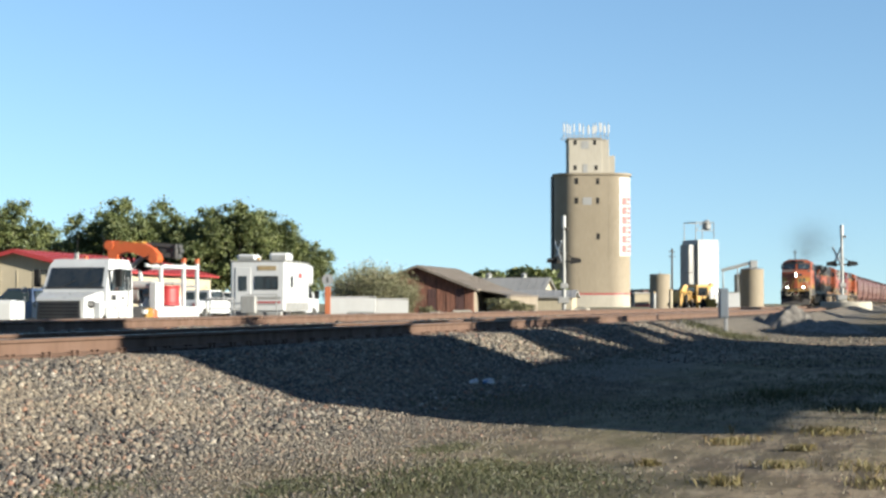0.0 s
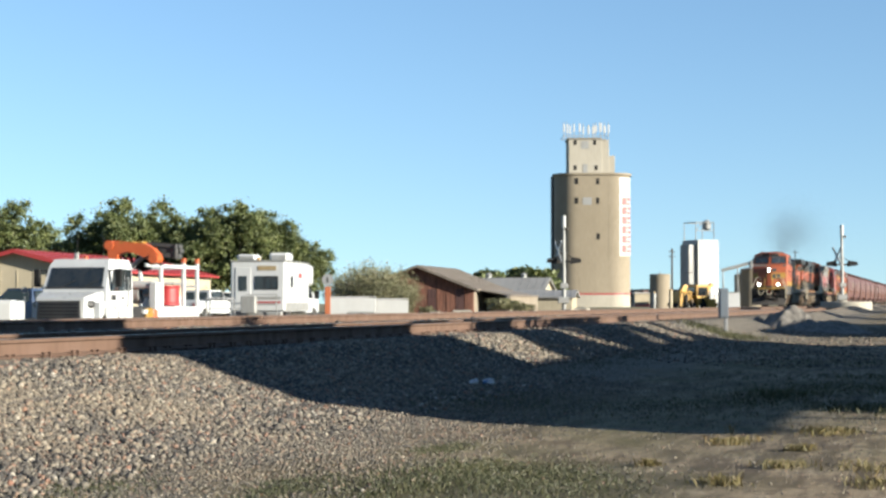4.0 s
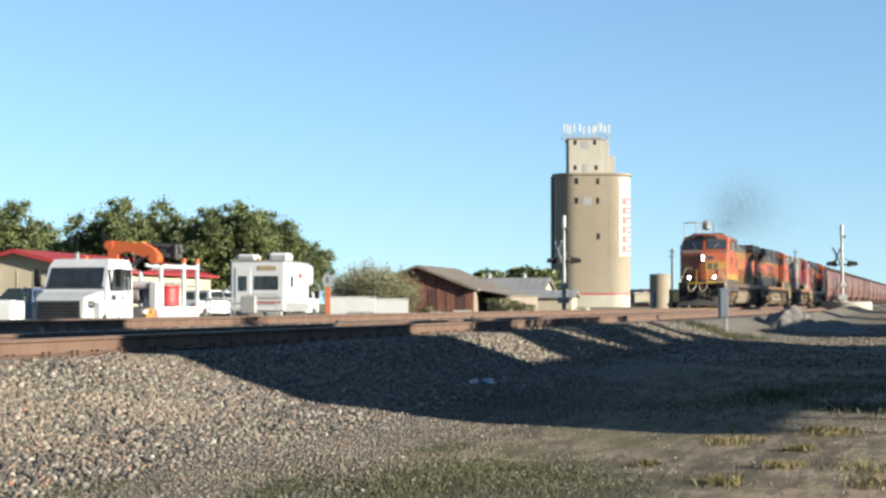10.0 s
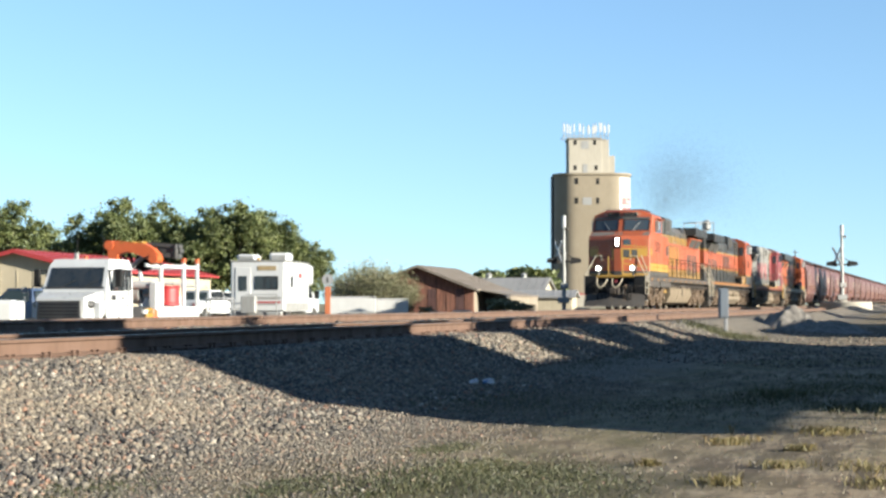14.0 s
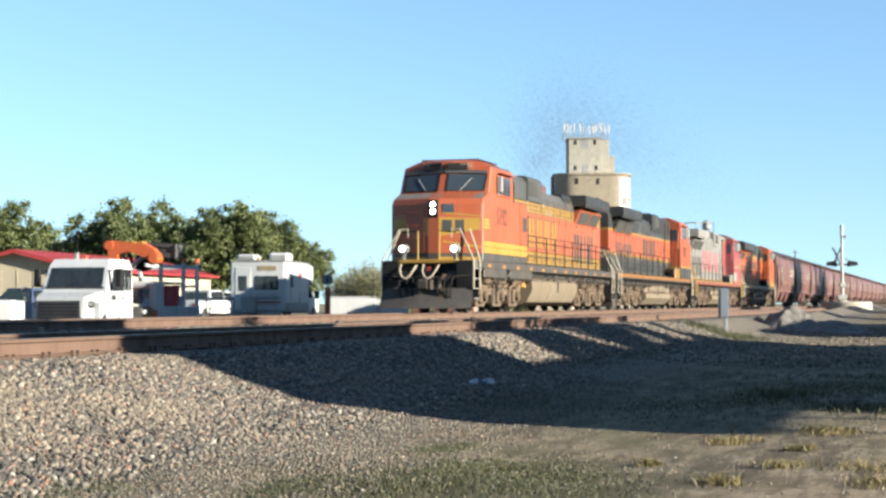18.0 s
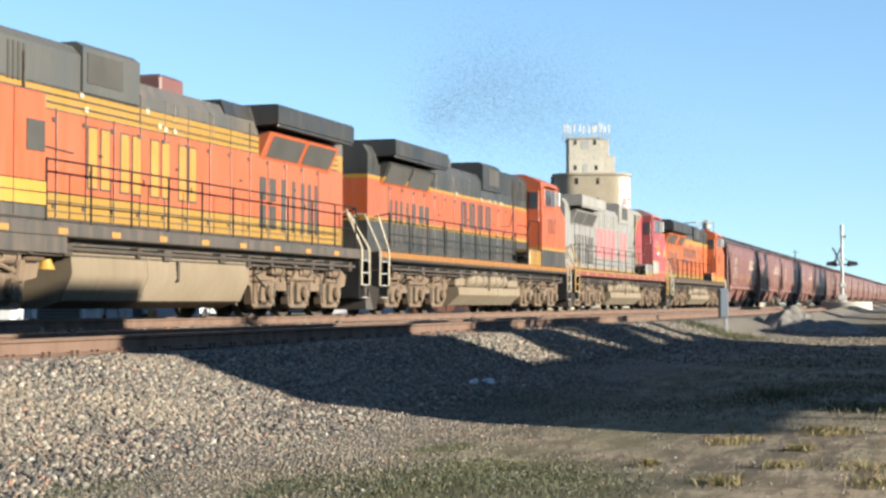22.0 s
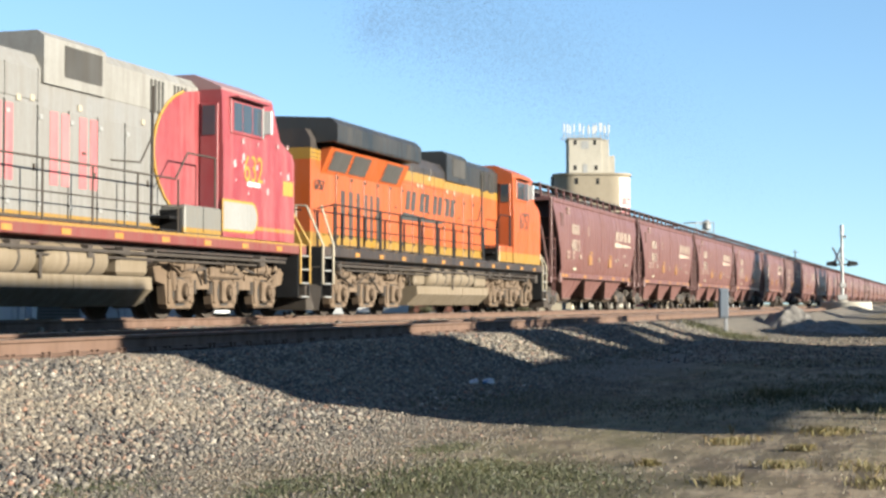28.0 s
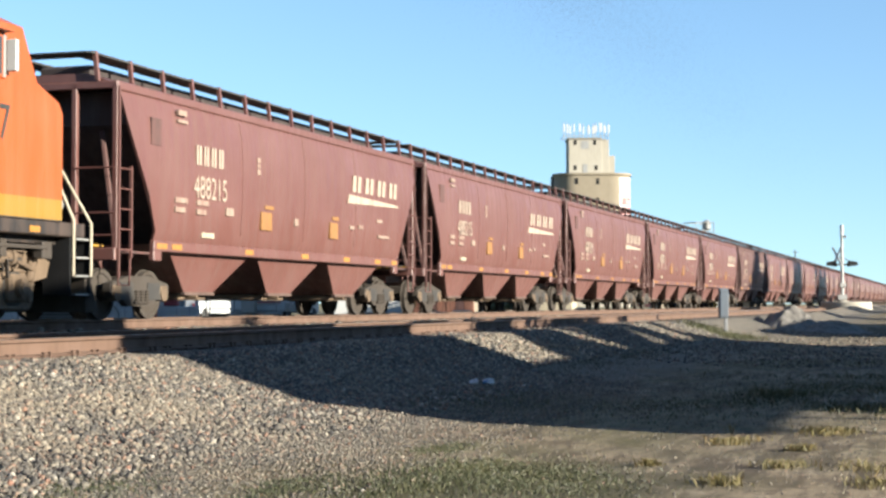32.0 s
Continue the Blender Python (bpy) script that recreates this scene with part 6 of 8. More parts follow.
# ---------------- covered hopper cars ----------------
def hopper_truck_meshes():
    g = Geo()
    for s in (-1, 1):
        y0, y1 = s * 0.94, s * 1.08
        g.prism([(-1.12, 0.50), (-0.98, 0.38), (-0.72, 0.42), (-0.45, 0.24), (0.45, 0.24), (0.72, 0.42), (0.98, 0.38), (1.12, 0.50), (1.10, 0.66), (0.70, 0.74), (0.40, 0.80), (-0.40, 0.80), (-0.70, 0.74), (-1.10, 0.66)], y0, y1)
    g.box(-0.2, 0.2, -0.95, 0.95, 0.55, 0.80, 0.03)
    side = fix_normals(g.mesh("truck_frame", M_IRON))
    sp = Geo()
    sp.box(-0.27, 0.27, -0.04, 0.04, -0.03, 0.0)
    for x in (-0.18, 0, 0.18):
        sp.lathe([(0.055, -0.02), (0.075, 0), (0.055, 0.025), (0.075, 0.05), (0.055, 0.075), (0.075, 0.10), (0.055, 0.125), (0.075, 0.15), (0.055, 0.175), (0.075, 0.20), (0.055, 0.22)], 8, "z", (x, 0, 0))
    return side, fix_normals(sp.mesh("spring_nest", M_IRON)), fix_normals(Geo().cyl((0, -0.08, 0), (0, 0.08, 0), 0.13, 12).box(-0.16, 0.16, -0.07, 0.07, 0.0, 0.17, 0.03).mesh("axle_bearing", M_DUSTY)), \
        fix_normals(Geo().prism([(-0.30, 0.34), (0.30, 0.34), (0.24, 0.66), (-0.24, 0.66)], -0.012, 0.012).mesh("frame_window", M_GREASE_SHADE))


HT = hopper_truck_meshes()


M_BAY = paint("dusty_brown_bay", (0.16, 0.085, 0.06), 0.8, 0, 0.6, (0.05, 0.03, 0.025), 0.8, 8)


def hopper(label, body, group):
    H = thing("covered_hopper", label, "hopper car", group=group)
    prof = [(1.44, 1.42), (1.53, 1.62), (1.575, 2.3), (1.59, 3.0), (1.565, 3.6), (1.50, 4.0), (1.42, 4.16)]

    def xend(z):
        return steps(z, [(1.4, 6.72), (1.9, 6.82), (3.3, 7.78), (3.7, 7.96), (4.2, 8.02)])
    for s in (-1, 1):
        rings = []
        for t in (-1, -0.66, -0.33, 0, 0.33, 0.66, 1):
            o = [(t * xend(z), s * y, z) for y, z in prof]
            i = [(t * xend(z), s * (y - 0.05), z) for y, z in reversed(prof)]
            rings.append(o + i)
        part("side_sheet", Geo().loft(rings), body, H, "curved oxide-brown side sheet")
        part("top_chord", Geo().box(-8.1, 8.1, s * 1.36, s * 1.50, 4.08, 4.24, 0.02), body, H)
        sill = part("side_sill", Geo().box(-6.75, 6.75, s * 1.40, s * 1.50, 1.26, 1.46, 0.015), body, H)
        for x in (-6.45, -5.85, -2.6, 0.4, 3.0, 5.2, 6.45):
            part("reflector", Geo().box(x - 0.2, x + 0.2, s * 1.50, s * 1.507, 1.31, 1.41), M_AMBER, sill, "yellow reflector strip")
        for x in (-3.1, 0.2, 3.4):
            part("seam", Geo().prism([(y * s, z) for y, z in [(1.445, 1.46), (1.545, 1.7), (1.583, 2.3), (1.598, 3.0), (1.573, 3.6), (1.508, 4.0), (1.47, 3.9), (1.53, 3.0), (1.40, 1.46)]], x - 0.02, x + 0.02, "x"), body, H)
    part("roof", Geo().prism([(-1.45, 4.14), (1.45, 4.14), (1.42, 4.20), (0.85, 4.40), (-0.85, 4.40), (-1.42, 4.20)], -8.05, 8.05, "x"), body, H)
    part("hatch_cover", Geo().box(-7.4, 7.4, -0.55, 0.55, 4.38, 4.66, 0.05), M_ENDSHADE, H, "long trough hatch cover")
    for s in (-1, 1):
        wk = part("running_board", Geo().box(-8.3, 8.3, s * 0.58, s * 1.06, 4.72, 4.755), M_GREASE_SHADE, H, "dark grating roof walkway")
        for i in range(14):
            x = -8.1 + i * 16.2 / 13
            part("walk_bracket", Geo().prism([(s * 1.05, 4.27), (s * 1.12, 4.25), (s * 1.06, 4.78), (s * 0.98, 4.78)], x - 0.035, x + 0.035, "x"), body, wk)
    for e in (-1, 1):
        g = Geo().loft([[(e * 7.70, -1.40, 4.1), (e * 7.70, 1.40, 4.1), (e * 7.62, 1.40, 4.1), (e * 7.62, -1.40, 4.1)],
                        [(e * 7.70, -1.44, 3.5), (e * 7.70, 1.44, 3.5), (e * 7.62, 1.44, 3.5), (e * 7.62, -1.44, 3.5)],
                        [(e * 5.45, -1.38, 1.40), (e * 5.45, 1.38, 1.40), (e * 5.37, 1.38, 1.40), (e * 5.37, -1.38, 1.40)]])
        # the shadow inside the car end is painted into this sheet's colour
        part("end_slope_sheet", g, M_ENDSHADE, H, "dark sloping end sheet")
        part("end_sill", Geo().box(e * 8.02, e * 8.16, -1.48, 1.48, 1.05, 1.28, 0.02).box(e * 6.7, e * 8.05, -0.3, 0.3, 0.9, 1.2), body, H)
        part("end_shelf", Geo().box(e * 6.75, e * 8.1, -1.40, 1.40, 1.20, 1.24), M_RUSTDARK, H)
        for y in (-1.44, -0.62, 0.62, 1.44):
            part("end_post", Geo().box(e * 8.02, e * 8.12, y - 0.05, y + 0.05, 1.26, 4.20, 0.01), body, H)
        part("end_header", Geo().box(e * 7.98, e * 8.12, -1.48, 1.48, 4.10, 4.24, 0.02), body, H)
        part("end_walk", Geo().box(e * 7.85, e * 8.35, -1.0, 1.0, 4.72, 4.75), M_GREASE_SHADE, H)
        for s in (-1, 1):
            part("end_brace", Geo().tube([(e * 7.9, s * 1.35, 1.3), (e * 7.62, s * 0.9, 3.4)], 0.05), M_RUSTDARK, H)
        part("brake_platform", Geo().box(e * 7.9, e * 8.25, -1.1, -0.1, 1.30, 1.34).box(e * 7.9, e * 8.25, 0.1, 1.1, 1.30, 1.34), M_YELLOW if e < 0 else M_GREASE_SHADE, H)
        part("coupler", Geo().box(e * 8.0, e * 8.45, -0.12, 0.12, 0.76, 1.0, 0.03).box(e * 8.36, e * 8.58, -0.2, 0.16, 0.72, 1.04, 0.05), M_IRON, H)
        part("air_hose", Geo().tube([(e * 8.1, 0.4, 0.9), (e * 8.35, 0.38, 0.7), (e * 8.5, 0.2, 0.5)], 0.025), M_GREASE_SHADE, H)
        for s in (-1, 1):
            ld = part("ladder", Geo().box(e * 7.60, e * 7.64, s * 1.47, s * 1.52, 1.1, 2.75).box(e * 8.06, e * 8.10, s * 1.49, s * 1.53, 0.75, 4.15), body, H)
            for k in range(5):
                part("rung", Geo().cyl((e * 7.62, s * 1.50, 1.25 + k * 0.36), (e * 8.08, s * 1.51, 1.25 + k * 0.36), 0.014, 6), body, ld)
            for k in (0, 1, 3):
                part("end_rung", Geo().cyl((e * 8.12, s * 1.44, 1.5 + k * 0.4), (e * 8.12, s * 0.62, 1.5 + k * 0.4), 0.016, 6), body, ld)
            part("jacking_pad", Geo().box(e * 6.45, e * 6.75, s * 1.38, s * 1.5, 1.08, 1.28, 0.02), body, H)
            part("stirrup", Geo().tube([(e * 7.62, s * 1.48, 1.1), (e * 7.64, s * 1.48, 0.62), (e * 8.04, s * 1.48, 0.62), (e * 8.06, s * 1.48, 1.1)], 0.02), body, H)
        # truck
        t = part_mesh("truck", HT[0], H, pose(e * 6.5, 0, 0), "two-axle cast steel truck")
        for x in (-0.89, 0.89):
            ROLLERS.append((part_mesh("wheelset", CAR_WHEELS, t, pose(x, 0, 0.46)), x, 0.46, H))
            for s in (-1, 1):
                part_mesh("axle_bearing", HT[2], t, pose(x, s * 1.04, 0.46))
        for s in (-1, 1):
            # flat black plates give the frame's openings their shade by colour
            part_mesh("frame_window", HT[3], t, pose(-0.52, s * 1.085, 0.02))
            part_mesh("frame_window", HT[3], t, pose(0.52, s * 1.085, 0.02))
            part_mesh("spring_nest", HT[1], t, pose(0, s * 1.1, 0.32))
    for xc in (-4.0, 0.0, 4.0):
        g = Geo().loft([[(xc - 2.0, -1.36, 1.42), (xc + 2.0, -1.36, 1.42), (xc + 2.0, 1.36, 1.42), (xc - 2.0, 1.36, 1.42)],
                        [(xc - 0.62, -1.02, 0.50), (xc + 0.62, -1.02, 0.50), (xc + 0.62, 1.02, 0.50), (xc - 0.62, 1.02, 0.50)]])
        hp = part("hopper_bay", g, body, H, "sloping discharge bay")
        for s in (-1, 1):
            part("bay_flange", Geo().prism([(xc - 0.66, 0.46), (xc + 0.66, 0.46), (xc + 0.66, 0.52), (xc - 0.66, 0.52)], s * 0.98, s * 1.06), M_BAY, hp)
        part("outlet_gate", Geo().box(xc - 0.6, xc + 0.6, -0.9, 0.9, 0.36, 0.50, 0.03).cyl((xc - 0.3, -1.15, 0.42), (xc - 0.3, 1.15, 0.42), 0.04, 8), M_DUSTY, hp)
    part("center_sill", Geo().box(-7.9, 7.9, -0.28, 0.28, 0.92, 1.30, 0.03), M_RUSTDARK, H)
    part("brake_reservoir", Geo().cyl((-7.6, 0.5, 1.45), (-6.7, 0.5, 1.45), 0.2, 12), M_RUSTDARK, H)
    for s in (-1, 1):
        # plain blocks stand for the painted mark, with small stencil bars
        y = s * 1.598
        slab_letters(H, 4, 3.0, 6.5, 3.02, 3.42, y, M_MARK, "side_mark", 0.12 if s < 0 else -0.12)
        part("mark_wedge", Geo().prism([(2.8, 2.72), (6.5, 2.80), (6.45, 2.86), (2.9, 2.94)], y, y + s * 0.008), M_MARK, H, "cream wedge under the mark")
        slab_letters(H, 4, -5.3, -4.0, 2.98, 3.36, y, M_MARK, "reporting_mark")
        side_text(H, "488215", 0.62, M_MARK, -4.6, 2.34, s * 1.592, 0.8)
        for x, z, w, h, mt in ((-6.0, 3.86, 0.35, 0.10, M_STENCIL), (-6.0, 3.72, 0.4, 0.06, M_STENCIL), (-6.1, 2.2, 0.5, 0.10, M_STENCIL), (-5.2, 2.2, 0.5, 0.10, M_STENCIL), (-6.1, 2.02, 0.42, 0.10, M_STENCIL), (-5.2, 2.02, 0.4, 0.10, M_STENCIL),
                               (-2.4, 3.0, 0.16, 0.12, M_STENCIL), (-2.4, 3.16, 0.16, 0.06, M_STENCIL), (-2.4, 3.26, 0.16, 0.10, M_STENCIL), (-2.0, 2.30, 0.45, 0.08, M_OLDYEL), (-2.2, 1.85, 0.55, 0.38, M_OLDYEL), (1.85, 2.26, 0.4, 0.08, M_OLDYEL), (1.7, 1.82, 0.5, 0.38, M_OLDYEL),
                               (-3.9, 2.06, 0.35, 0.16, M_STENCIL), (-0.4, 2.02, 0.2, 0.16, M_STENCIL), (3.0, 2.1, 0.3, 0.08, M_STENCIL), (3.6, 2.14, 0.3, 0.08, M_STENCIL), (4.9, 2.35, 0.4, 0.08, M_STENCIL), (5.0, 1.96, 0.8, 0.07, M_STENCIL), (-4.9, 1.58, 0.55, 0.10, M_CREAM), (-7.05, 3.2, 0.4, 0.5, M_RUSTDARK)):
            yy = 1.53 + (0.06 if z > 1.8 else 0.012)
            part("stencil", Geo().box(x, x + w, s * (yy - 0.05), s * (yy + 0.006), z, z + h), mt, H)
    return H


brown = hopper("oxide-brown covered hopper car with cream markings", M_RUSTCAR, "covered hopper cars")
# this car's dark body colour stands in for shade lying across the train
dark = hopper("brown covered hopper car heavily stained with black grime", M_RUSTDARK, "covered hopper cars")
far_cars = {}


def joined(src):
    """The same car for the far end of the train, alike small pieces in one mesh a kind."""
    top = new("covered_hopper")
    for key in ("label", "category", "group"):
        top[key] = src[key]
    kinds = {}
    bpy.context.view_layer.update()
    for o in src.children_recursive:
        kinds.setdefault((o.name.split(".")[0], o.data.materials[0].name), []).append(o)
    inv = src.matrix_world.inverted()
    for (nm, mat_name), obs in kinds.items():
        bm = bmesh.new()
        for o in obs:
            me = o.data.copy()
            me.transform(inv @ o.matrix_world)
            bm.from_mesh(me)
            bpy.data.meshes.remove(me)
        me = bpy.data.meshes.new(nm)
        bm.to_mesh(me)
        bm.free()
        me.materials.append(bpy.data.materials[mat_name])
        ob = new(nm, me)
        ob.parent = top
        if len(obs) > 1:
            ob["kind"] = "stuff"
    return top


for i in range(25):
    # three cars take the body colour with shade painted in
    src = dark if i in (5, 13, 20) else brown
    if i in (0, 5):
        ob = src
    elif i < 5:
        ob = copy_thing(src, Matrix.Identity(4))
    elif src in far_cars:
        ob = copy_thing(far_cars[src], Matrix.Identity(4))
    else:
        ob = far_cars[src] = joined(src)
    TRAIN.append((ob, place, 0))
    place += 17.2
# ---------------- parked vehicles and yard things ----------------
def tyre_mesh(r, w):
    t = fix_normals(Geo().lathe([(r * 0.6, -w / 2), (r * 0.93, -w / 2), (r, -w * 0.35), (r, w * 0.35), (r * 0.93, w / 2), (r * 0.6, w / 2)], 22, "y").mesh("tyre", M_TYRE))
    rim = fix_normals(Geo().lathe([(0.04, -w * 0.42), (r * 0.3, -w * 0.30), (r * 0.62, -w * 0.42), (r * 0.62, w * 0.42), (r * 0.3, w * 0.30), (0.04, w * 0.42)], 18, "y").mesh("rim", M_GALV))
    return t, rim


def wheels(parent, r, w, spots):
    t, rim = tyre_mesh(r, w)
    for x, y in spots:
        o = part_mesh("wheel", t, parent, pose(x, y, r))
        part_mesh("rim", rim, o)


M_VGLASS = glass_mat("vehicle_glass", (0.008, 0.012, 0.016), 0.03)
M_CRANE = paint("crane_orange", (0.85, 0.16, 0.03), 0.4, 0, 0.12, (0.3, 0.1, 0.05))
M_GRILLE = paint("black_grille", (0.02, 0.02, 0.022), 0.4, 0, 0.1)
M_REDDRUM = paint("red_plastic", (0.60, 0.03, 0.035), 0.4, 0, 0.1)
M_TRUCKW = paint("clean_white_paint", (0.82, 0.83, 0.83), 0.3, 0, 0.05, (0.5, 0.46, 0.4), relief=0.0, keep=0.36)


def crane_truck():
    T = thing("crane_truck", "white maintenance truck with an orange loader crane and stake posts", "truck", spose(-0.2395, 52.0, -1.043, -104) @ Matrix.Scale(1.016, 4))
    part("chassis", Geo().box(-8.2, 0.4, -0.45, 0.45, 0.55, 0.85, 0.03).box(-8.3, -8.1, -1.1, 1.1, 0.45, 0.75, 0.03), M_BLACK, T)
    wheels(T, 0.5, 0.28, [(-0.9, -1.0), (-0.9, 1.0), (-5.9, -1.0), (-5.9, 1.0), (-7.1, -1.0), (-7.1, 1.0)])
    # hood
    g = Geo().loft([[(0.35, -0.86, 0.55), (0.35, 0.86, 0.55), (0.28, 0.84, 1.50), (0.28, -0.84, 1.50)],
                    [(-0.2, -1.05, 0.60), (-0.2, 1.05, 0.60), (-0.2, 0.98, 1.64), (-0.2, -0.98, 1.64)],
                    [(-1.5, -1.18, 0.75), (-1.5, 1.18, 0.75), (-1.5, 1.08, 1.82), (-1.5, -1.08, 1.82)]])
    hood = part("hood", g, M_TRUCKW, T, "white sloping hood")
    part("grille", Geo().prism([(-0.78, 0.55), (0.78, 0.55), (0.72, 1.38), (-0.72, 1.38)], 0.30, 0.40, "x"), M_GRILLE, hood, "black grille")
    for i in range(6):
        part("grille_bar", Geo().box(0.40, 0.412, -0.68, 0.68, 0.72 + i * 0.11, 0.75 + i * 0.11), M_BLACK, hood)
    for s in (-1, 1):
        part("headlamp", Geo().box(-0.1, 0.14, s * 0.88, s * 1.05, 1.18, 1.40, 0.05), M_GRILLE, hood, "dark headlamp")
        part("fog_lamp", Geo().box(0.1, 0.36, s * 0.90, s * 1.08, 0.66, 0.86, 0.03), M_GRILLE, hood)
        part("fender", Geo().prism([(-1.6, 0.75), (-1.5, 1.05), (-1.2, 1.22), (-0.6, 1.22), (-0.25, 1.02), (-0.1, 0.75), (-0.1, 1.35), (-1.6, 1.35)], s * 0.95, s * 1.2), M_TRUCKW, hood)
    part("bumper", Geo().box(0.38, 0.62, -1.15, 1.15, 0.34, 0.60, 0.05), M_TRUCKW, T, "white bumper")
    # cab
    cabq = part("cab", Geo().loft([[(-3.4, -1.16, 0.7), (-1.45, -1.16, 0.7), (-1.45, 1.16, 0.7), (-3.4, 1.16, 0.7)],
                                   [(-3.4, -1.16, 1.80), (-1.45, -1.14, 1.80), (-1.45, 1.14, 1.80), (-3.4, 1.16, 1.80)],
                                   [(-3.4, -1.10, 2.58), (-1.78, -1.06, 2.58), (-1.78, 1.06, 2.58), (-3.4, 1.10, 2.58)],
                                   [(-3.35, -1.02, 2.78), (-1.95, -0.98, 2.78), (-1.95, 0.98, 2.78), (-3.35, 1.02, 2.78)]]), M_TRUCKW, T, "white cab")
    cabq.matrix_basis = Matrix.Translation((0.75, 0, 0))
    part("windshield", Geo().loft([[(-1.44, -0.98, 1.84), (-1.44, 0.98, 1.84), (-1.50, 0.98, 1.84), (-1.50, -0.98, 1.84)], [(-1.72, -0.94, 2.50), (-1.72, 0.94, 2.50), (-1.80, 0.94, 2.50), (-1.80, -0.94, 2.50)]]), M_VGLASS, cabq, "dark windshield")
    for s in (-1, 1):
        part("door_window", Geo().prism([(-2.75, 1.72), (-1.75, 1.72), (-2.05, 2.42), (-2.75, 2.45)], s * 1.08, s * 1.165), M_VGLASS, cabq)
        part("rear_door_window", Geo().prism([(-3.28, 1.75), (-2.85, 1.75), (-2.85, 2.45), (-3.28, 2.45)], s * 1.07, s * 1.165), M_VGLASS, cabq)
        part("door_seam", Geo().box(-2.80, -2.78, s * 1.16, s * 1.168, 0.8, 2.5), M_GRILLE, cabq)
        mr = part("mirror", Geo().box(-1.75, -1.62, s * 1.35, s * 1.58, 1.85, 2.45, 0.03), M_BLACK, cabq, "dark door mirror")
        part("mirror_arm", Geo().tube([(-1.7, s * 1.1, 2.4), (-1.7, s * 1.4, 2.4)], 0.02), M_BLACK, mr)
    part("windshield_frame", Geo().loft([[(-1.435, -1.05, 1.80), (-1.435, 1.05, 1.80), (-1.47, 1.05, 1.80), (-1.47, -1.05, 1.80)], [(-1.43, -1.05, 1.86), (-1.43, 1.05, 1.86), (-1.47, 1.05, 1.86), (-1.47, -1.05, 1.86)]]), M_GRILLE, cabq, "black cowl strip")
    for y in (-0.45, 0.35):
        part("wiper", Geo().tube([(-1.43, y, 1.86), (-1.52, y + 0.45, 2.08)], 0.012, 5), M_GRILLE, cabq)
    for y in (-0.5, 0.5):
        part("seat", Geo().box(-2.5, -2.2, y - 0.25, y + 0.25, 1.5, 2.2, 0.08), M_DARKROOF, cabq, "dark cab seat")
    for s in (-1, 1):
        part("hood_line", Geo().tube([(-1.45, s * 1.10, 1.40), (-0.3, s * 1.03, 1.30), (0.1, s * 0.93, 1.10)], 0.012, 5), M_GRILLE, hood)
        part("lamp_lens", Geo().box(0.10, 0.15, s * 0.90, s * 1.0, 1.22, 1.36, 0.02), M_GALV, hood)
        part("side_vent", Geo().box(-1.35, -1.05, s * 1.13, s * 1.19, 1.42, 1.6, 0.02), M_GRILLE, hood)
        part("cab_step", Geo().box(-2.6, -1.7, s * 1.05, s * 1.2, 0.42, 0.5, 0.02).box(-2.6, -1.7, s * 1.05, s * 1.2, 0.62, 0.68, 0.02), M_GALV, cabq)
        part("grab_handle", Geo().tube([(-2.95, s * 1.18, 1.2), (-2.95, s * 1.22, 1.3), (-2.95, s * 1.22, 2.1), (-2.95, s * 1.18, 2.2)], 0.018, 6), M_GALV, cabq)
    part("grille_surround", Geo().tube([(0.36, -0.80, 0.56), (0.33, -0.74, 1.40), (0.33, 0.74, 1.40), (0.36, 0.80, 0.56)], 0.035, 7), M_GALV, hood, "chrome grille surround")
    for y in (-0.7, -0.35, 0, 0.35, 0.7):
        part("roof_lamp", Geo().box(-2.15, -2.05, y - 0.07, y + 0.07, 2.72, 2.80, 0.02), M_CREAM, cabq)
    part("exhaust", Geo().cyl((-2.8, -1.0, 1.0), (-2.8, -1.0, 3.05), 0.08, 10), M_GALV, T)
    for y in (-0.5, 0.45):
        part("aerial", Geo().cyl((-2.6, y, 2.74), (-2.65, y, 3.7), 0.012, 5), M_BLACK, cabq)
    # deck, crane and posts
    part("tool_box", Geo().box(-4.3, -2.75, -1.1, 1.1, 0.6, 1.2, 0.03), M_GRILLE, T, "dark tool cabinet")
    for s in (-1, 1):
        part("side_cabinet", Geo().box(-5.05, -4.40, s * 0.95, s * 1.235, 0.55, 2.05, 0.03), M_TRUCKW, T, "white side cabinet")
        part("valve_block", Geo().box(-4.2, -3.7, s * 1.1, s * 1.22, 0.7, 1.15, 0.03), M_YELLOW, T, "yellow valve block")
        part("door_handle", Geo().box(-1.95, -1.77, s * 1.165, s * 1.185, 1.45, 1.52, 0.008), M_GRILLE, T)
        part("window_edge", Geo().box(-0.97, -0.93, s * 1.10, s * 1.15, 1.72, 2.42), M_GRILLE, T)
    part("deck", Geo().box(-8.3, -3.5, -1.22, 1.22, 0.95, 1.10, 0.02), M_TRUCKW, T)
    for s in (-1, 1):
        part("side_board", Geo().box(-8.3, -5.0, s * 1.16, s * 1.22, 0.55, 1.20, 0.015), M_TRUCKW, T, "white side board")
        for x in ((-4.97, -6.97, -8.22) if s > 0 else (-3.75, -5.9, -8.22)):
            po = part("stake_post", Geo().box(x - 0.07, x + 0.07, s * 1.08, s * 1.2, 1.1, 2.95, 0.015), M_TRUCKW, T, "white stake post")
            part("post_cap", Geo().box(x - 0.075, x + 0.075, s * 1.075, s * 1.205, 2.78, 2.96, 0.01), M_CRANE, po, "orange post top")
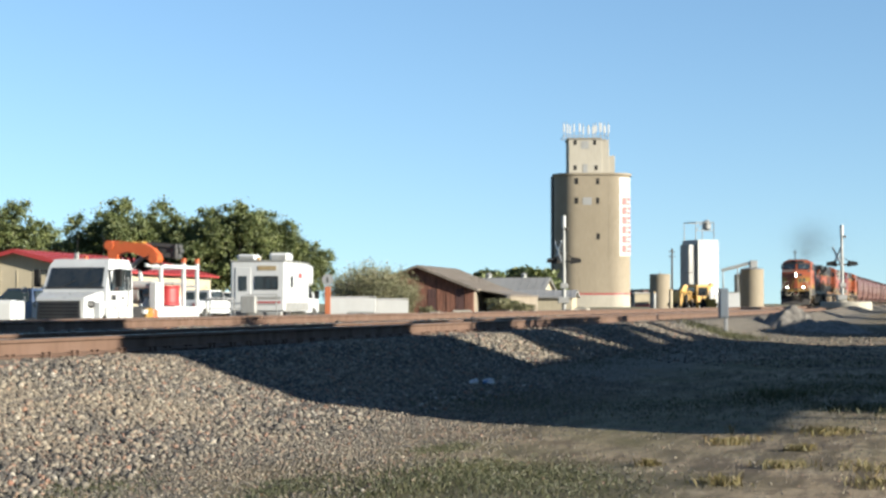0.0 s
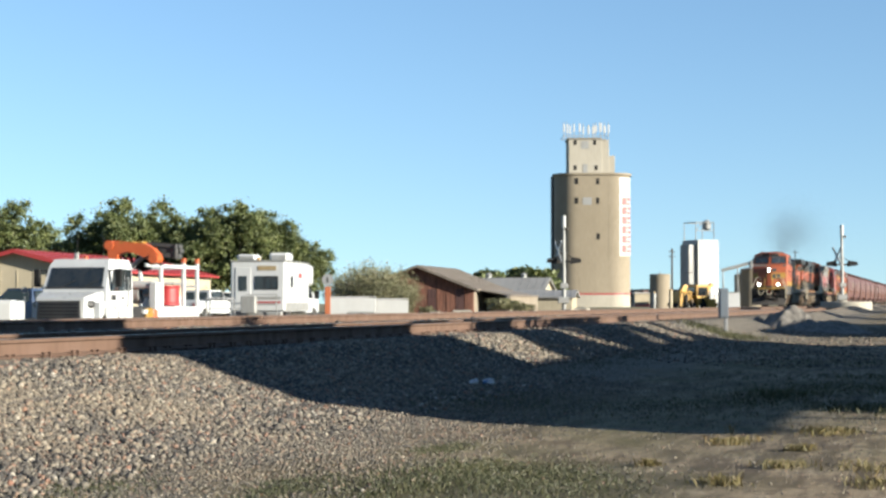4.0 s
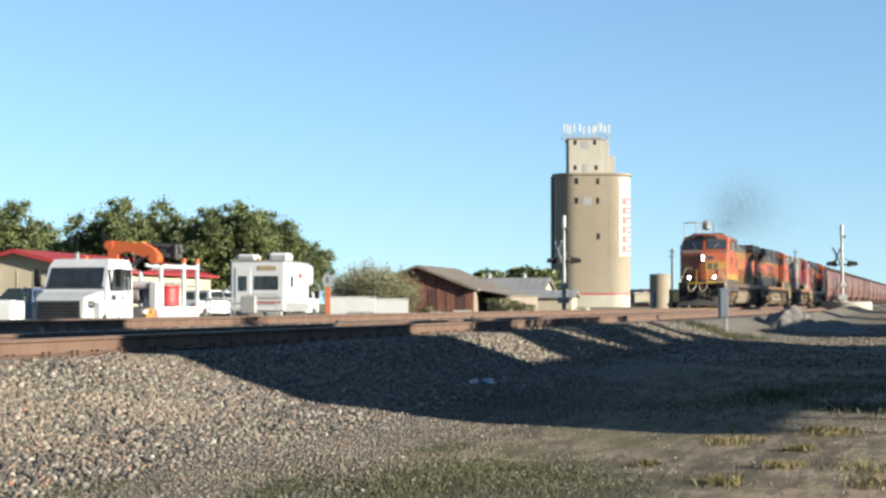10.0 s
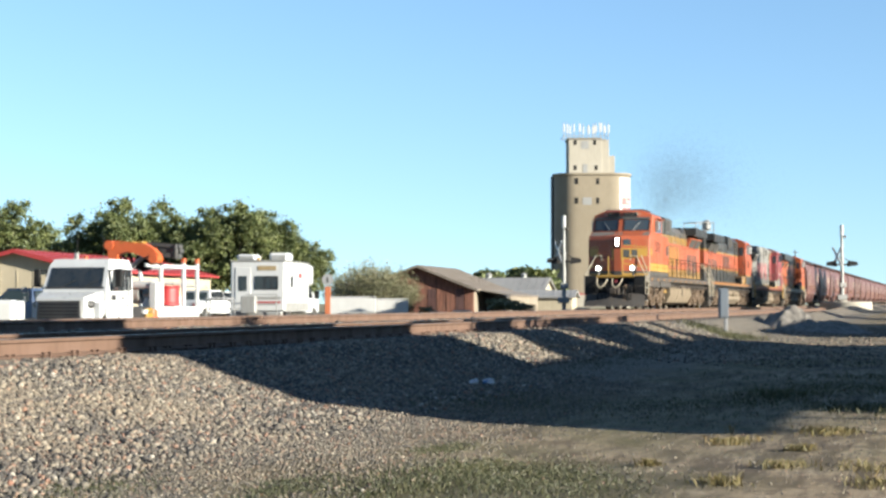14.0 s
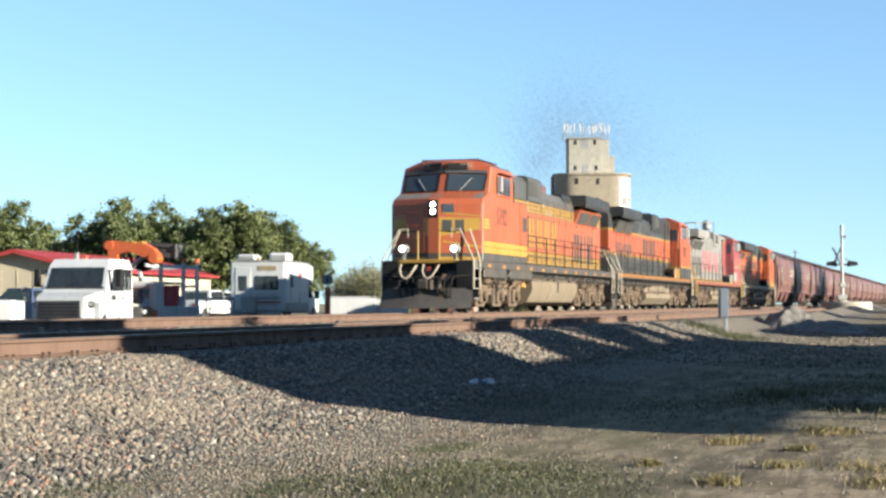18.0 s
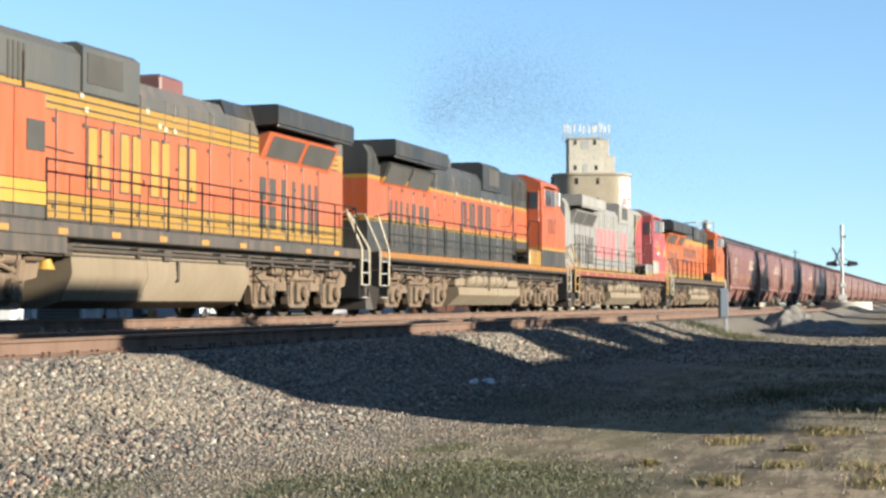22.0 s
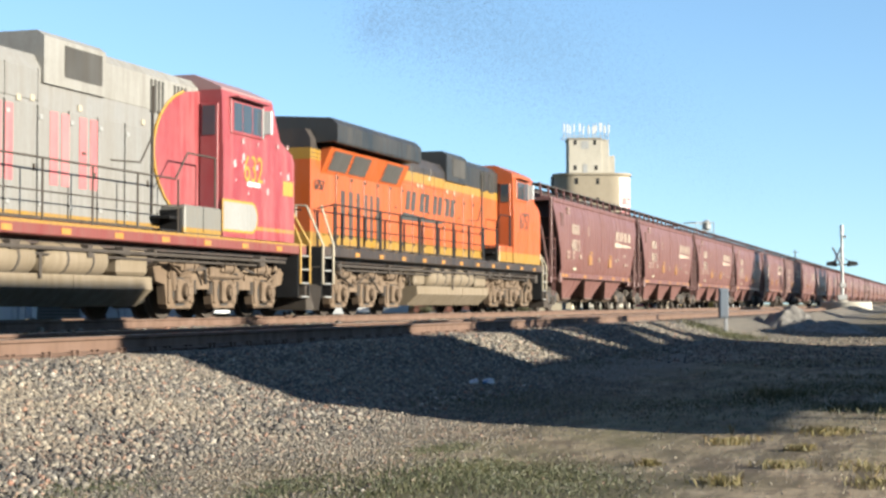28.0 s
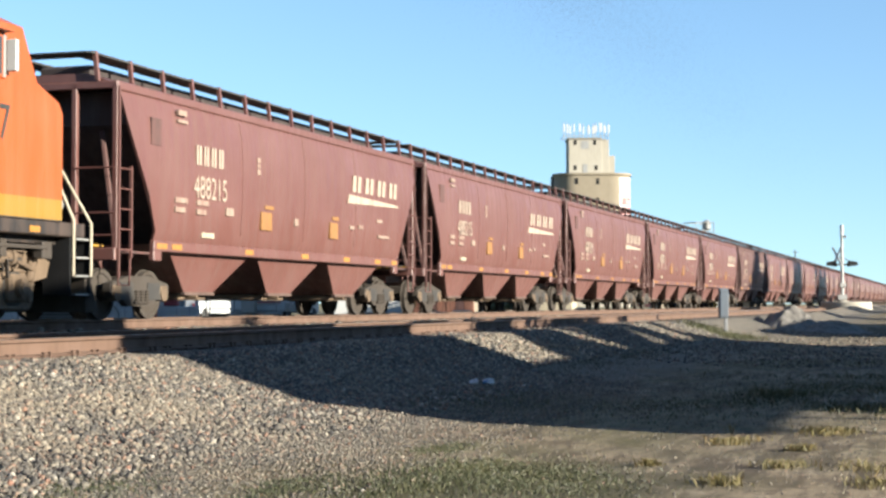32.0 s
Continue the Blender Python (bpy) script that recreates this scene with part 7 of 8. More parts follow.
        part("post_rail", Geo().box(-8.15, -3.75, s * 1.1, s * 1.16, 2.58, 2.70), M_TRUCKW, T, "white top rail")
    part("post_cross_rail", Geo().box(-8.2, -8.1, -1.1, 1.1, 2.58, 2.70).box(-8.2, -8.1, -1.1, 1.1, 1.9, 1.98), M_TRUCKW, T)
    part("column", Geo().box(-4.35, -3.95, -0.3, 0.1, 1.1, 2.75, 0.05), M_CRANE, T, "orange crane column")
    arm = part("crane_arm", Geo().prism([(-0.34, 2.70), (-0.06, 2.70), (-0.04, 3.02), (0.35, 3.12), (0.80, 2.98), (1.10, 2.82), (1.42, 2.80), (1.48, 3.00), (1.28, 3.22), (0.95, 3.40), (-0.10, 3.50), (-0.38, 3.44), (-0.44, 3.20)], -4.34, -3.96, "x"), M_CRANE, T, "folded orange crane arm")
    part("crane_elbow", Geo().cyl((-4.4, 1.32, 2.86), (-3.9, 1.32, 2.86), 0.17, 12), M_CRANE, arm)
    part("crane_shoulder", Geo().cyl((-4.4, -0.35, 3.34), (-3.9, -0.35, 3.34), 0.17, 12), M_CRANE, arm)
    jib = part("crane_jib", Geo().prism([(0.85, 3.47), (2.02, 3.36), (2.02, 3.24), (0.85, 3.33)], -4.85, -4.50, "x").prism([(0.95, 3.31), (2.05, 3.22), (2.05, 3.08), (1.05, 3.14)], -4.9, -4.55, "x").prism([(1.15, 3.12), (2.0, 3.05), (2.0, 2.90), (1.35, 2.92)], -4.85, -4.5, "x").box(-4.95, -4.45, 1.86, 1.96, 2.86, 3.38, 0.02), M_DARKROOF, arm, "dark telescoping jib sections")
    part("crane_ram", Geo().cyl((-4.15, -0.1, 2.2), (-4.15, 0.9, 2.98), 0.08, 10), M_GALV, arm)
    part("rotator", Geo().lathe([(0.10, 3.06), (0.26, 2.98), (0.33, 2.75), (0.27, 2.52), (0.10, 2.44)], 14, "z", (-4.7, 0.62, 0)), M_BLACK, arm, "black hanging rotator")
    part("hose_loop", Geo().tube([(-4.45, 0.1, 3.2), (-4.5, 0.3, 2.7), (-4.5, 0.7, 2.5), (-4.45, 1.1, 2.8)], 0.05, 7).tube([(-4.5, -0.1, 3.0), (-4.55, 0.35, 2.55), (-4.5, 0.95, 2.6)], 0.04, 7), M_BLACK, arm, "black hydraulic hose")
    for y in (0.0, 0.35, 0.7):
        part("arm_plate", Geo().box(-4.34, -3.96, y, y + 0.2, 3.38, 3.47, 0.02), M_YELLOW, arm, "yellow warning plate")
    for i in range(4):
        part("deck_pipe", Geo().cyl((-5.4, -0.9 + 0.5 * i, 2.05), (-8.0, -0.9 + 0.5 * i, 2.05), 0.05, 8), M_GALV, T)
    part("hose_reel", Geo().cyl((-4.75, -0.5, 1.6), (-4.75, 0.5, 1.6), 0.3, 16), M_GALV, T)
    part("cross_pipe", Geo().cyl((-4.6, -1.1, 1.95), (-4.6, 1.1, 1.95), 0.16, 12).cyl((-5.0, -1.1, 1.65), (-5.0, 1.1, 1.65), 0.16, 12), M_TRUCKW, T)
    part("red_drum", Geo().lathe([(0.40, 1.22), (0.44, 1.25), (0.44, 1.30)] + [(0.41 + 0.015 * (i % 2), 1.34 + 0.05 * i) for i in range(11)] + [(0.44, 1.90), (0.44, 1.95), (0.38, 1.97)], 22, "z", (-6.75, 0.62, 0)), M_REDDRUM, T, "ribbed red drum on the deck")
    part("load_box", Geo().box(-7.9, -7.2, -0.6, 0.8, 1.1, 1.6, 0.04), M_TRUCKW, T)
    part("outrigger", Geo().box(-4.5, -4.2, -1.25, -1.05, 0.4, 1.1, 0.03).box(-4.5, -4.2, 1.05, 1.25, 0.4, 1.1, 0.03), M_CRANE, T, "orange outrigger leg")
    return T


crane_truck()


def camper():
    C = thing("camper_truck", "white camper body on a pickup chassis with rooftop air conditioners", "camper", spose(-0.1172, 69.5, -0.75, 82) @ Matrix.Scale(1.095, 4))
    body = part("box_body", Geo().box(0, 4.3, -1.12, 1.12, 0.62, 2.66, 0.06).box(4.3, 5.3, -1.1, 1.1, 1.72, 2.6, 0.10), M_TRUCKW, C, "white camper box")
    part("rear_door", Geo().box(-0.03, 0.0, 0.28, 0.92, 0.75, 2.40, 0.01), M_TRUCKW, body)
    part("door_window", Geo().box(-0.045, -0.03, 0.44, 0.78, 1.45, 2.05), M_VGLASS, body)
    part("rear_window", Geo().box(-0.03, 0.0, -0.85, 0.12, 1.50, 2.05, 0.01), M_VGLASS, body, "dark wide rear window")
    part("rear_mark", Geo().box(-0.02, 0.0, -0.75, 0.0, 2.28, 2.46), M_TAN, body, "faded tan lettering bar")
    part("rear_stripe", Geo().box(-0.02, 0.0, -0.95, 0.9, 1.12, 1.22), M_GALV, body, "grey stripe")
    part("rear_stripe", Geo().box(-0.02, 0.0, -0.95, 0.3, 0.96, 1.03), M_RED, body, "thin red stripe")
    part("side_window", Geo().box(1.0, 1.3, -1.14, -1.12, 1.6, 2.05), M_VGLASS, body)
    part("side_badge", Geo().box(2.4, 2.9, -1.13, -1.12, 2.0, 2.2), M_RED, body)
    part("skirt", Geo().box(0.1, 4.2, -1.13, -1.10, 0.62, 0.98).box(0.1, 4.2, 1.10, 1.13, 0.62, 0.98), M_GALV, body, "grey lower skirt")
    part("roof_edge", Geo().box(-0.03, 4.33, -1.15, 1.15, 2.62, 2.68, 0.02), M_GALV, body)
    for x, y, h in ((0.5, 0.62, 0.26), (1.6, -0.45, 0.36)):
        ac = part("air_conditioner", Geo().box(x, x + 0.95, y - 0.4, y + 0.4, 2.68, 2.68 + h, 0.08), M_TRUCKW, C, "white rooftop air conditioner")
        part("ac_louvre", Geo().box(x - 0.01, x, y - 0.3, y + 0.3, 2.74, 2.74 + h * 0.5), M_GALV, ac)
    part("beacon", Geo().cyl((0.3, 0.05, 2.68), (0.3, 0.05, 2.80), 0.07, 10), M_YELLOW, C, "small amber beacon")
    part("cab", Geo().loft([[(4.3, -0.98, 0.55), (6.9, -0.98, 0.55), (6.9, 0.98, 0.55), (4.3, 0.98, 0.55)], [(4.3, -1.0, 1.15), (6.95, -0.96, 1.10), (6.95, 0.96, 1.10), (4.3, 1.0, 1.15)],
                            [(4.3, -0.85, 1.75), (5.2, -0.82, 1.75), (5.2, 0.82, 1.75), (4.3, 0.85, 1.75)]]), M_TRUCKW, C, "white pickup cab")
    for s in (-1, 1):
        part("cab_window", Geo().prism([(4.5, 1.2), (5.7, 1.18), (5.15, 1.68), (4.5, 1.68)], s * 0.86, s * 0.985), M_VGLASS, C)
        part("mirror", Geo().box(5.5, 5.6, s * 1.08, s * 1.3, 1.15, 1.5, 0.03), M_BLACK, C)
    part("rear_bumper", Geo().box(-0.3, 0.0, -1.05, 1.05, 0.45, 0.62, 0.03), M_GALV, C)
    rk = part("rear_rack", Geo().tube([(-0.5, -0.9, 0.5), (-0.5, -0.9, 1.3), (-0.5, 0.3, 1.3), (-0.5, 0.3, 0.5)], 0.03).tube([(-0.5, -0.9, 0.9), (-0.5, 0.3, 0.9)], 0.025), M_GALV, C, "rear carrier rack")
    part("rack_load", Geo().box(-0.75, -0.45, -0.1, 0.5, 0.55, 1.25, 0.03), M_GALV, rk)
    wheels(C, 0.38, 0.24, [(1.0, -0.95), (1.0, 0.95), (5.9, -0.9), (5.9, 0.9)])
    return C


M_TAN = paint("tan_lettering", (0.45, 0.33, 0.16), 0.6, 0, 0.1)
camper()


def pickup(label, m, mat):
    P = thing("pickup_truck", label, "car", m, group="parked pickups")
    part("body", Geo().loft([[(-2.6, -0.92, 0.45), (2.6, -0.9, 0.45), (2.6, 0.9, 0.45), (-2.6, 0.92, 0.45)], [(-2.65, -0.95, 1.0), (2.65, -0.88, 0.95), (2.65, 0.88, 0.95), (-2.65, 0.95, 1.0)], [(-2.6, -0.9, 1.12), (2.4, -0.82, 1.06), (2.4, 0.82, 1.06), (-2.6, 0.9, 1.12)]]), mat, P)
    part("cabin", Geo().loft([[(-0.9, -0.86, 1.08), (1.3, -0.84, 1.08), (1.3, 0.84, 1.08), (-0.9, 0.86, 1.08)], [(-0.75, -0.72, 1.72), (0.6, -0.7, 1.72), (0.6, 0.7, 1.72), (-0.75, 0.72, 1.72)]]), mat, P)
    for s in (-1, 1):
        part("side_window", Geo().prism([(-0.7, 1.16), (1.0, 1.16), (0.5, 1.64), (-0.62, 1.64)], s * 0.75, s * 0.845), M_VGLASS, P)
    part("rear_window", Geo().box(-0.90, -0.80, -0.65, 0.65, 1.2, 1.62, 0.02), M_VGLASS, P)
    part("windshield", Geo().loft([[(1.26, -0.75, 1.12), (1.26, 0.75, 1.12), (1.2, 0.75, 1.12), (1.2, -0.75, 1.12)], [(0.68, -0.65, 1.66), (0.68, 0.65, 1.66), (0.6, 0.65, 1.66), (0.6, -0.65, 1.66)]]), M_VGLASS, P)
    part("bumper", Geo().box(-2.8, -2.62, -0.9, 0.9, 0.42, 0.6, 0.03), M_GALV, P)
    for s in (-1, 1):
        part("tail_lamp", Geo().box(-2.67, -2.62, s * 0.76, s * 0.9, 0.75, 1.0), M_RED, P)
    wheels(P, 0.36, 0.24, [(1.65, -0.85), (1.65, 0.85), (-1.6, -0.85), (-1.6, 0.85)])
    return P


pickup("white pickup parked behind the crane truck", spose(-0.1510, 88, -0.7, 70), M_TRUCKW)
M_BLUECAR = paint("dark_blue_car_paint", (0.03, 0.07, 0.16), 0.3, 0, 0.05)
pickup("dark blue pickup parked beside the yard fence", spose(-0.2605, 66, -0.8, 150), M_BLUECAR)
pickup("silver pickup parked among the scrub", spose(-0.1335, 92, -0.75, 20), M_GALV)

for u, d, w, h in ((-0.2762, 46, 0.50, 1.34), (-0.2690, 46.6, 0.28, 1.32)):
    k = thing("white_cabinet", "tall white equipment cabinet standing by the yard", "cabinet", spose(u, d, -0.95), group="white cabinets")
    part("case", Geo().box(-w / 2, w / 2, -0.3, 0.3, 0, h, 0.03), M_TRUCKW, k)
    part("door_panel", Geo().box(-w / 2 + 0.05, w / 2 - 0.05, -0.315, -0.3, 0.1, h - 0.1, 0.005), M_WHITE, k)
dish = thing("round_sign", "small round dark sign on a thin post", "sign", spose(-0.2645, 58, -0.8))
part("post", Geo().cyl((0, 0, 0), (0, 0, 1.35), 0.03, 8), M_GALV, dish)
part("disc", Geo().cyl((0, -0.05, 1.58), (0, -0.02, 1.58), 0.12, 18), M_POLE, dish)
rs = thing("round_signal_sign", "grey round sign on an orange post", "sign", spose(-0.0729, 61.0, -0.60) @ Matrix.Scale(1.06, 4))
part("post", Geo().box(-0.10, 0.10, -0.06, 0.06, 0, 1.45, 0.01), paint("orange_post", (0.62, 0.16, 0.04), 0.6, 0, 0.2), rs, "orange post")
part("disc", Geo().cyl((0, -0.09, 1.70), (0, -0.06, 1.70), 0.21, 22), M_POLE, rs)
part("disc_mark", Geo().box(-0.03, 0.03, -0.1, -0.09, 1.6, 1.8), M_DARKROOF, rs)

# low white wall sections and scattered yard things
for u, d, w, h in ((-0.0575, 96, 2.83, 1.36), (-0.033, 97, 2.15, 1.24)):
    b_ = thing("white_wall_block", "low white painted wall section in the yard", "wall", spose(u, d, -0.70), group="white wall sections")
    part("block", Geo().prism([(-w / 2, 0), (w / 2, 0), (w / 2, h - 0.06), (w * 0.2, h), (-w / 2, h)], -0.3, 0.3), M_WHITE, b_)
    part("coping", Geo().box(-w / 2 - 0.03, w / 2 + 0.03, -0.34, 0.34, h, h + 0.05, 0.01), M_WHITE, b_)
tr = thing("flat_trailer", "small dark flat trailer by the white wall", "trailer", spose(-0.0515, 70, -0.62))
part("deck", Geo().box(-0.6, 0.6, -0.5, 0.5, 0.45, 0.55, 0.02), M_GALV, tr)
part("frame", Geo().box(-0.55, 0.55, -0.45, 0.45, 0.25, 0.45, 0.02), M_BLACK, tr)
wheels(tr, 0.25, 0.16, [(0, -0.5), (0, 0.5)])
rack = thing("pipe_rack", "galvanised pipe rack beside the camper", "rack", spose(-0.1415, 61, -0.66))
part("frame", Geo().tube([(-0.5, 0, 0), (-0.5, 0, 1.1), (0.45, 0, 1.1), (0.45, 0, 0)], 0.03).tube([(-0.5, 0, 0.75), (0.45, 0, 0.75)], 0.02).tube([(-0.5, 1, 0), (-0.5, 1, 1.1), (0.45, 1, 1.1), (0.45, 1, 0)], 0.03), M_POLE, rack)
for i in range(5):
    part("pipe", Geo().cyl((-0.4 + i * 0.18, -0.6, 1.14), (-0.4 + i * 0.18, 1.6, 1.14), 0.04, 8), M_POLE, rack)
rnd = random.Random(8)
for i, (u, d) in enumerate(((0.060, 92), (0.066, 94), (0.082, 100), (0.012, 96), (0.022, 98), (-0.005, 92), (0.112, 120), (0.088, 104))):
    c_ = thing("concrete_block", "pale broken concrete block lying on the verge", "concrete", spose(u, d, -0.6, rnd.uniform(-30, 30)), group="broken concrete blocks")
    w, h = rnd.uniform(0.3, 0.9), rnd.uniform(0.35, 0.6)
    part("block", Geo().box(-w, w, -0.4, 0.4, 0, h, 0.06), M_CONC2, c_)

# yellow track machine beyond the main track
def track_machine():
    K = thing("track_machine", "yellow railway maintenance machine with a lit work lamp", "machine", spose(0.158, 204, -0.80, 20) @ Matrix.Scale(1.36, 4))
    M_Y = paint("machine_yellow", (0.86, 0.44, 0.02), 0.5, 0, 0.35, (0.12, 0.08, 0.03), 0.9, 5)
    part("frame", Geo().box(-2.2, 2.2, -1.0, 1.0, 0.55, 0.85, 0.03), M_BLACK, K)
    wheels(K, 0.36, 0.15, [(-1.6, -0.8), (-1.6, 0.8), (1.6, -0.8), (1.6, 0.8)])
    cab_ = part("cab", Geo().box(-0.2, 1.2, -1.0, 1.0, 0.85, 2.55, 0.08), M_Y, K, "yellow cab")
    part("cab_window", Geo().box(0.0, 1.0, -1.02, -1.0, 1.5, 2.3).box(-0.22, -0.2, -0.8, 0.8, 1.5, 2.3), M_VGLASS, cab_)
    part("engine_cover", Geo().box(-1.9, -0.5, -0.9, 0.9, 0.85, 1.95, 0.12), M_Y, K, "yellow engine cover")
    for i in range(7):
        x = -2.0 + i * 0.6
        part("work_head", Geo().box(x, x + 0.25, -1.15, -0.85, 0.1 + 0.1 * (i % 3), 1.2 + 0.35 * (i % 2), 0.03), (M_Y, M_BLACK, M_DUSTY)[i % 3], K)
        part("hydraulic_hose", Geo().tube([(x, -1.0, 1.1), (x + 0.2, -1.15, 1.9), (x + 0.6, -1.0, 1.6)], 0.04, 6), M_BLACK, K)
    part("boom", Geo().prism([(1.0, 1.6), (1.9, 2.7), (2.1, 2.6), (1.5, 1.4)], -0.2, 0.2).prism([(-1.6, 1.7), (-1.0, 2.6), (-0.6, 2.5), (-0.9, 1.7)], -0.25, 0.25), M_Y, K, "yellow hydraulic boom")
    part("ram", Geo().cyl((1.1, -0.5, 1.0), (1.7, -0.5, 2.2), 0.08, 8).cyl((-1.4, 0.5, 1.0), (-1.1, 0.5, 2.3), 0.08, 8), M_GALV, K)
    part("clamp", Geo().box(0.9, 1.7, -1.2, -0.9, 0.2, 1.2, 0.05), M_Y, K)
    part("work_lamp", Geo().cyl((1.75, -1.02, 1.95), (1.75, -1.1, 1.95), 0.24, 14), M_LAMP, K, "bright white work lamp")
    return K


track_machine()
cbn = thing("signal_cabinet", "white metal signal cabinet beside the main track", "cabinet", spose(0.1815, 136, -0.5))
part("case", Geo().box(-0.75, 0.75, -0.5, 0.5, 0.1, 1.7, 0.03), M_WHITE, cbn)
part("roof", Geo().box(-0.82, 0.82, -0.57, 0.57, 1.7, 1.78, 0.02), M_GALV, cbn)
part("base", Geo().box(-0.7, 0.7, -0.45, 0.45, -0.2, 0.1), M_CONC2, cbn)
for u, h in ((0.1335, 1.7), (0.1440, 1.9)):
    bd = thing("bollard", "pale steel bollard beside the far siding", "bollard", spose(u, 135, -0.5), group="bollards")
    part("tube", Geo().cyl((0, 0, 0), (0, 0, h), 0.16, 12), M_BEIGE if u > 0.14 else M_GALV, bd)
    part("cap", Geo().lathe([(0.17, h), (0.12, h + 0.08), (0.02, h + 0.1)], 12), M_YELLOW, bd)
for i in range(3):
    p = spot(0.126 + 0.006 * i, 455 - 12 * i, -0.6)
    cp_ = copy_thing(far_cars[dark], pose(p.x, p.y, -0.6, 0, 0, -35))
    tagged(cp_, "oxide-brown hopper car parked on a distant siding", group="parked hopper cars")

# heap of crushed stone
def heap(name, label, m, w, dp, h, seed):
    n = 60
    g = Geo()

    def f(a, b):
        x, y = (a - 0.5) * 2, (b - 0.5) * 2
        r = math.sqrt(x * x + y * y)
        z = max(0, 1 - r) ** 0.85 * h
        z *= 1 + 0.5 * noise.noise(Vector((x * 2.1 + seed, y * 2.1, 0))) + 0.18 * noise.noise(Vector((x * 7 + seed, y * 7, 3))) + 0.07 * noise.noise(Vector((x * 17 + seed, y * 17, 3)))
        return (x * w / 2, y * dp / 2, z - 0.06)
    g.grid_mesh(f, [i / n for i in range(n + 1)], [i / n for i in range(n + 1)])
    return solid(name, g, M_PILE, label, "gravel heap", m)


heap("stone_mound", "heap of grey crushed stone dumped on the verge", spose(0.2180, 63, -0.86), 3.4, 3.2, 1.05, 3.0)
heap("stone_mound", "low spread heap of grey crushed stone", spose(0.2450, 62, -0.86), 3.6, 3.0, 0.5, 9.0)
heap("stone_mound", "small heap of grey crushed stone on the verge", spose(0.199, 64, -0.84), 2.2, 2.2, 0.62, 5.0)
# ---------------- out of view: made-up blocks and trees added to cast shade on yard and train -------------
wh = thing("warehouse", "long plain warehouse whose shade falls on the yard", "building")
part("wall", Geo().box(15.0, 41.7, -18, -12, -1.2, 4.32, 0.02), M_BARNPALE, wh)
part("roof", Geo().prism([(-18.3, 4.32), (-11.8, 4.32), (-11.8, 4.42), (-15, 5.1), (-18.3, 4.42)], 19.9, 41.8, "x"), M_BARNROOF, wh)
# made-up box on posts, its height and edges fitted to the wanted shadow
part("upper_storey", Geo().box(11.2, 20.6, -14, -11.9, 3.4, 7.85, 0.02), M_BARNPALE, wh, "upper storey on posts")
for x in (11.7, 13.6):
    part("post", Geo().box(x, x + 0.16, -13.8, -13.6, -1.2, 3.4), M_BARNPALE, wh)
# second unseen block, shades the farther verge
part("far_wing", Geo().box(53.1, 80.7, -18, -12, -1.2, 4.5, 0.02), M_BARNPALE, wh)
# unseen oak copies, added where their shadows should fall on track and train
shade_rows = [(26.9, -10.2, 150, 1.02), (29.6, -10.4, 60, 0.95), (32.4, -10.6, 220, 1.0), (35.6, -10.3, 300, 0.82), (39.3, -10.3, 30, 0.86), (94.3, -13, 100, 1.0), (116.7, -12, 40, 1.7), (122.6, -12.5, 200, 1.7), (147.4, -12, 250, 1.7), (152.6, -12, 130, 1.7), (171.5, -12, 80, 1.7), (178.7, -12, 300, 1.7), (184.7, -12, 10, 1.7), (199.7, -13, 140, 1.6)]
for i, (x, y, rz, s) in enumerate(shade_rows):
    o = copy_thing((oak_a, oak_b, oak_c)[i % 3], pose(x, y, -0.9, 0, 0, rz))
    o.matrix_basis = pose(x, y, -0.9, 0, 0, rz) @ Matrix.Scale(s, 4)
    tagged(o, group="trees beside the warehouse")
# ---------------- grass, weeds and litter in the foreground ----------------
def blades(name, n, place_fn, height, mat, label, seed):
    r = np.random.default_rng(seed)
    xy = place_fn(r, n)
    n = len(xy)
    z = np.array([ground_z(a, b) for a, b in xy]) - 0.005
    a = r.uniform(0, 2 * math.pi, n)
    h = height * r.uniform(0.4, 1.3, n)
    w = r.uniform(0.002, 0.005, n) * (1 + h * 6)
    lean = r.normal(0, 0.45, (n, 2)) * h[:, None]
    side = np.stack([np.cos(a) * w, np.sin(a) * w, np.zeros(n)], -1)
    base = np.column_stack([xy, z])
    mid = base + np.column_stack([lean * 0.35, h * 0.6])
    tip = base + np.column_stack([lean, h])
    v = np.stack([base - side, base + side, mid + side * 0.8, tip, mid - side * 0.8], 1)
    ob = new(name, cloud_mesh(name, v, 1, [(0, 1, 2, 3, 4)], mat))
    return tagged(ob, label, "grass", kind="stuff")


def patch(cx, cy, sx, sy):
    return lambda r, n: np.column_stack([r.normal(cx, sx, n), r.normal(cy, sy, n)])


def many(spots):
    def f(r, n):
        k = np.array(spots)[r.integers(0, len(spots), n)]
        return np.column_stack([k[:, 0] + r.normal(0, 1, n) * k[:, 2], k[:, 1] + r.normal(0, 1, n) * k[:, 3]])
    return f


def uv(u, d, sx, sy):
    p = spot(u, d)
    return (p.x, p.y, sx, sy)


blades("grass", 15000, many([uv(-0.04, 9.9, 0.3, 0.25), uv(-0.01, 10.2, 0.45, 0.3), uv(0.02, 10.4, 0.5, 0.35), uv(0.05, 10.5, 0.6, 0.35), uv(0.08, 10.2, 0.5, 0.3), uv(0.06, 11.2, 0.6, 0.3), uv(0.02, 11.2, 0.4, 0.2), uv(0.0, 12.6, 0.35, 0.12), uv(-0.1, 10.0, 0.25, 0.12), uv(-0.22, 9.7, 0.4, 0.15)]),
       0.024, M_GRASS, "short mossy green grass on the dirt", 31)
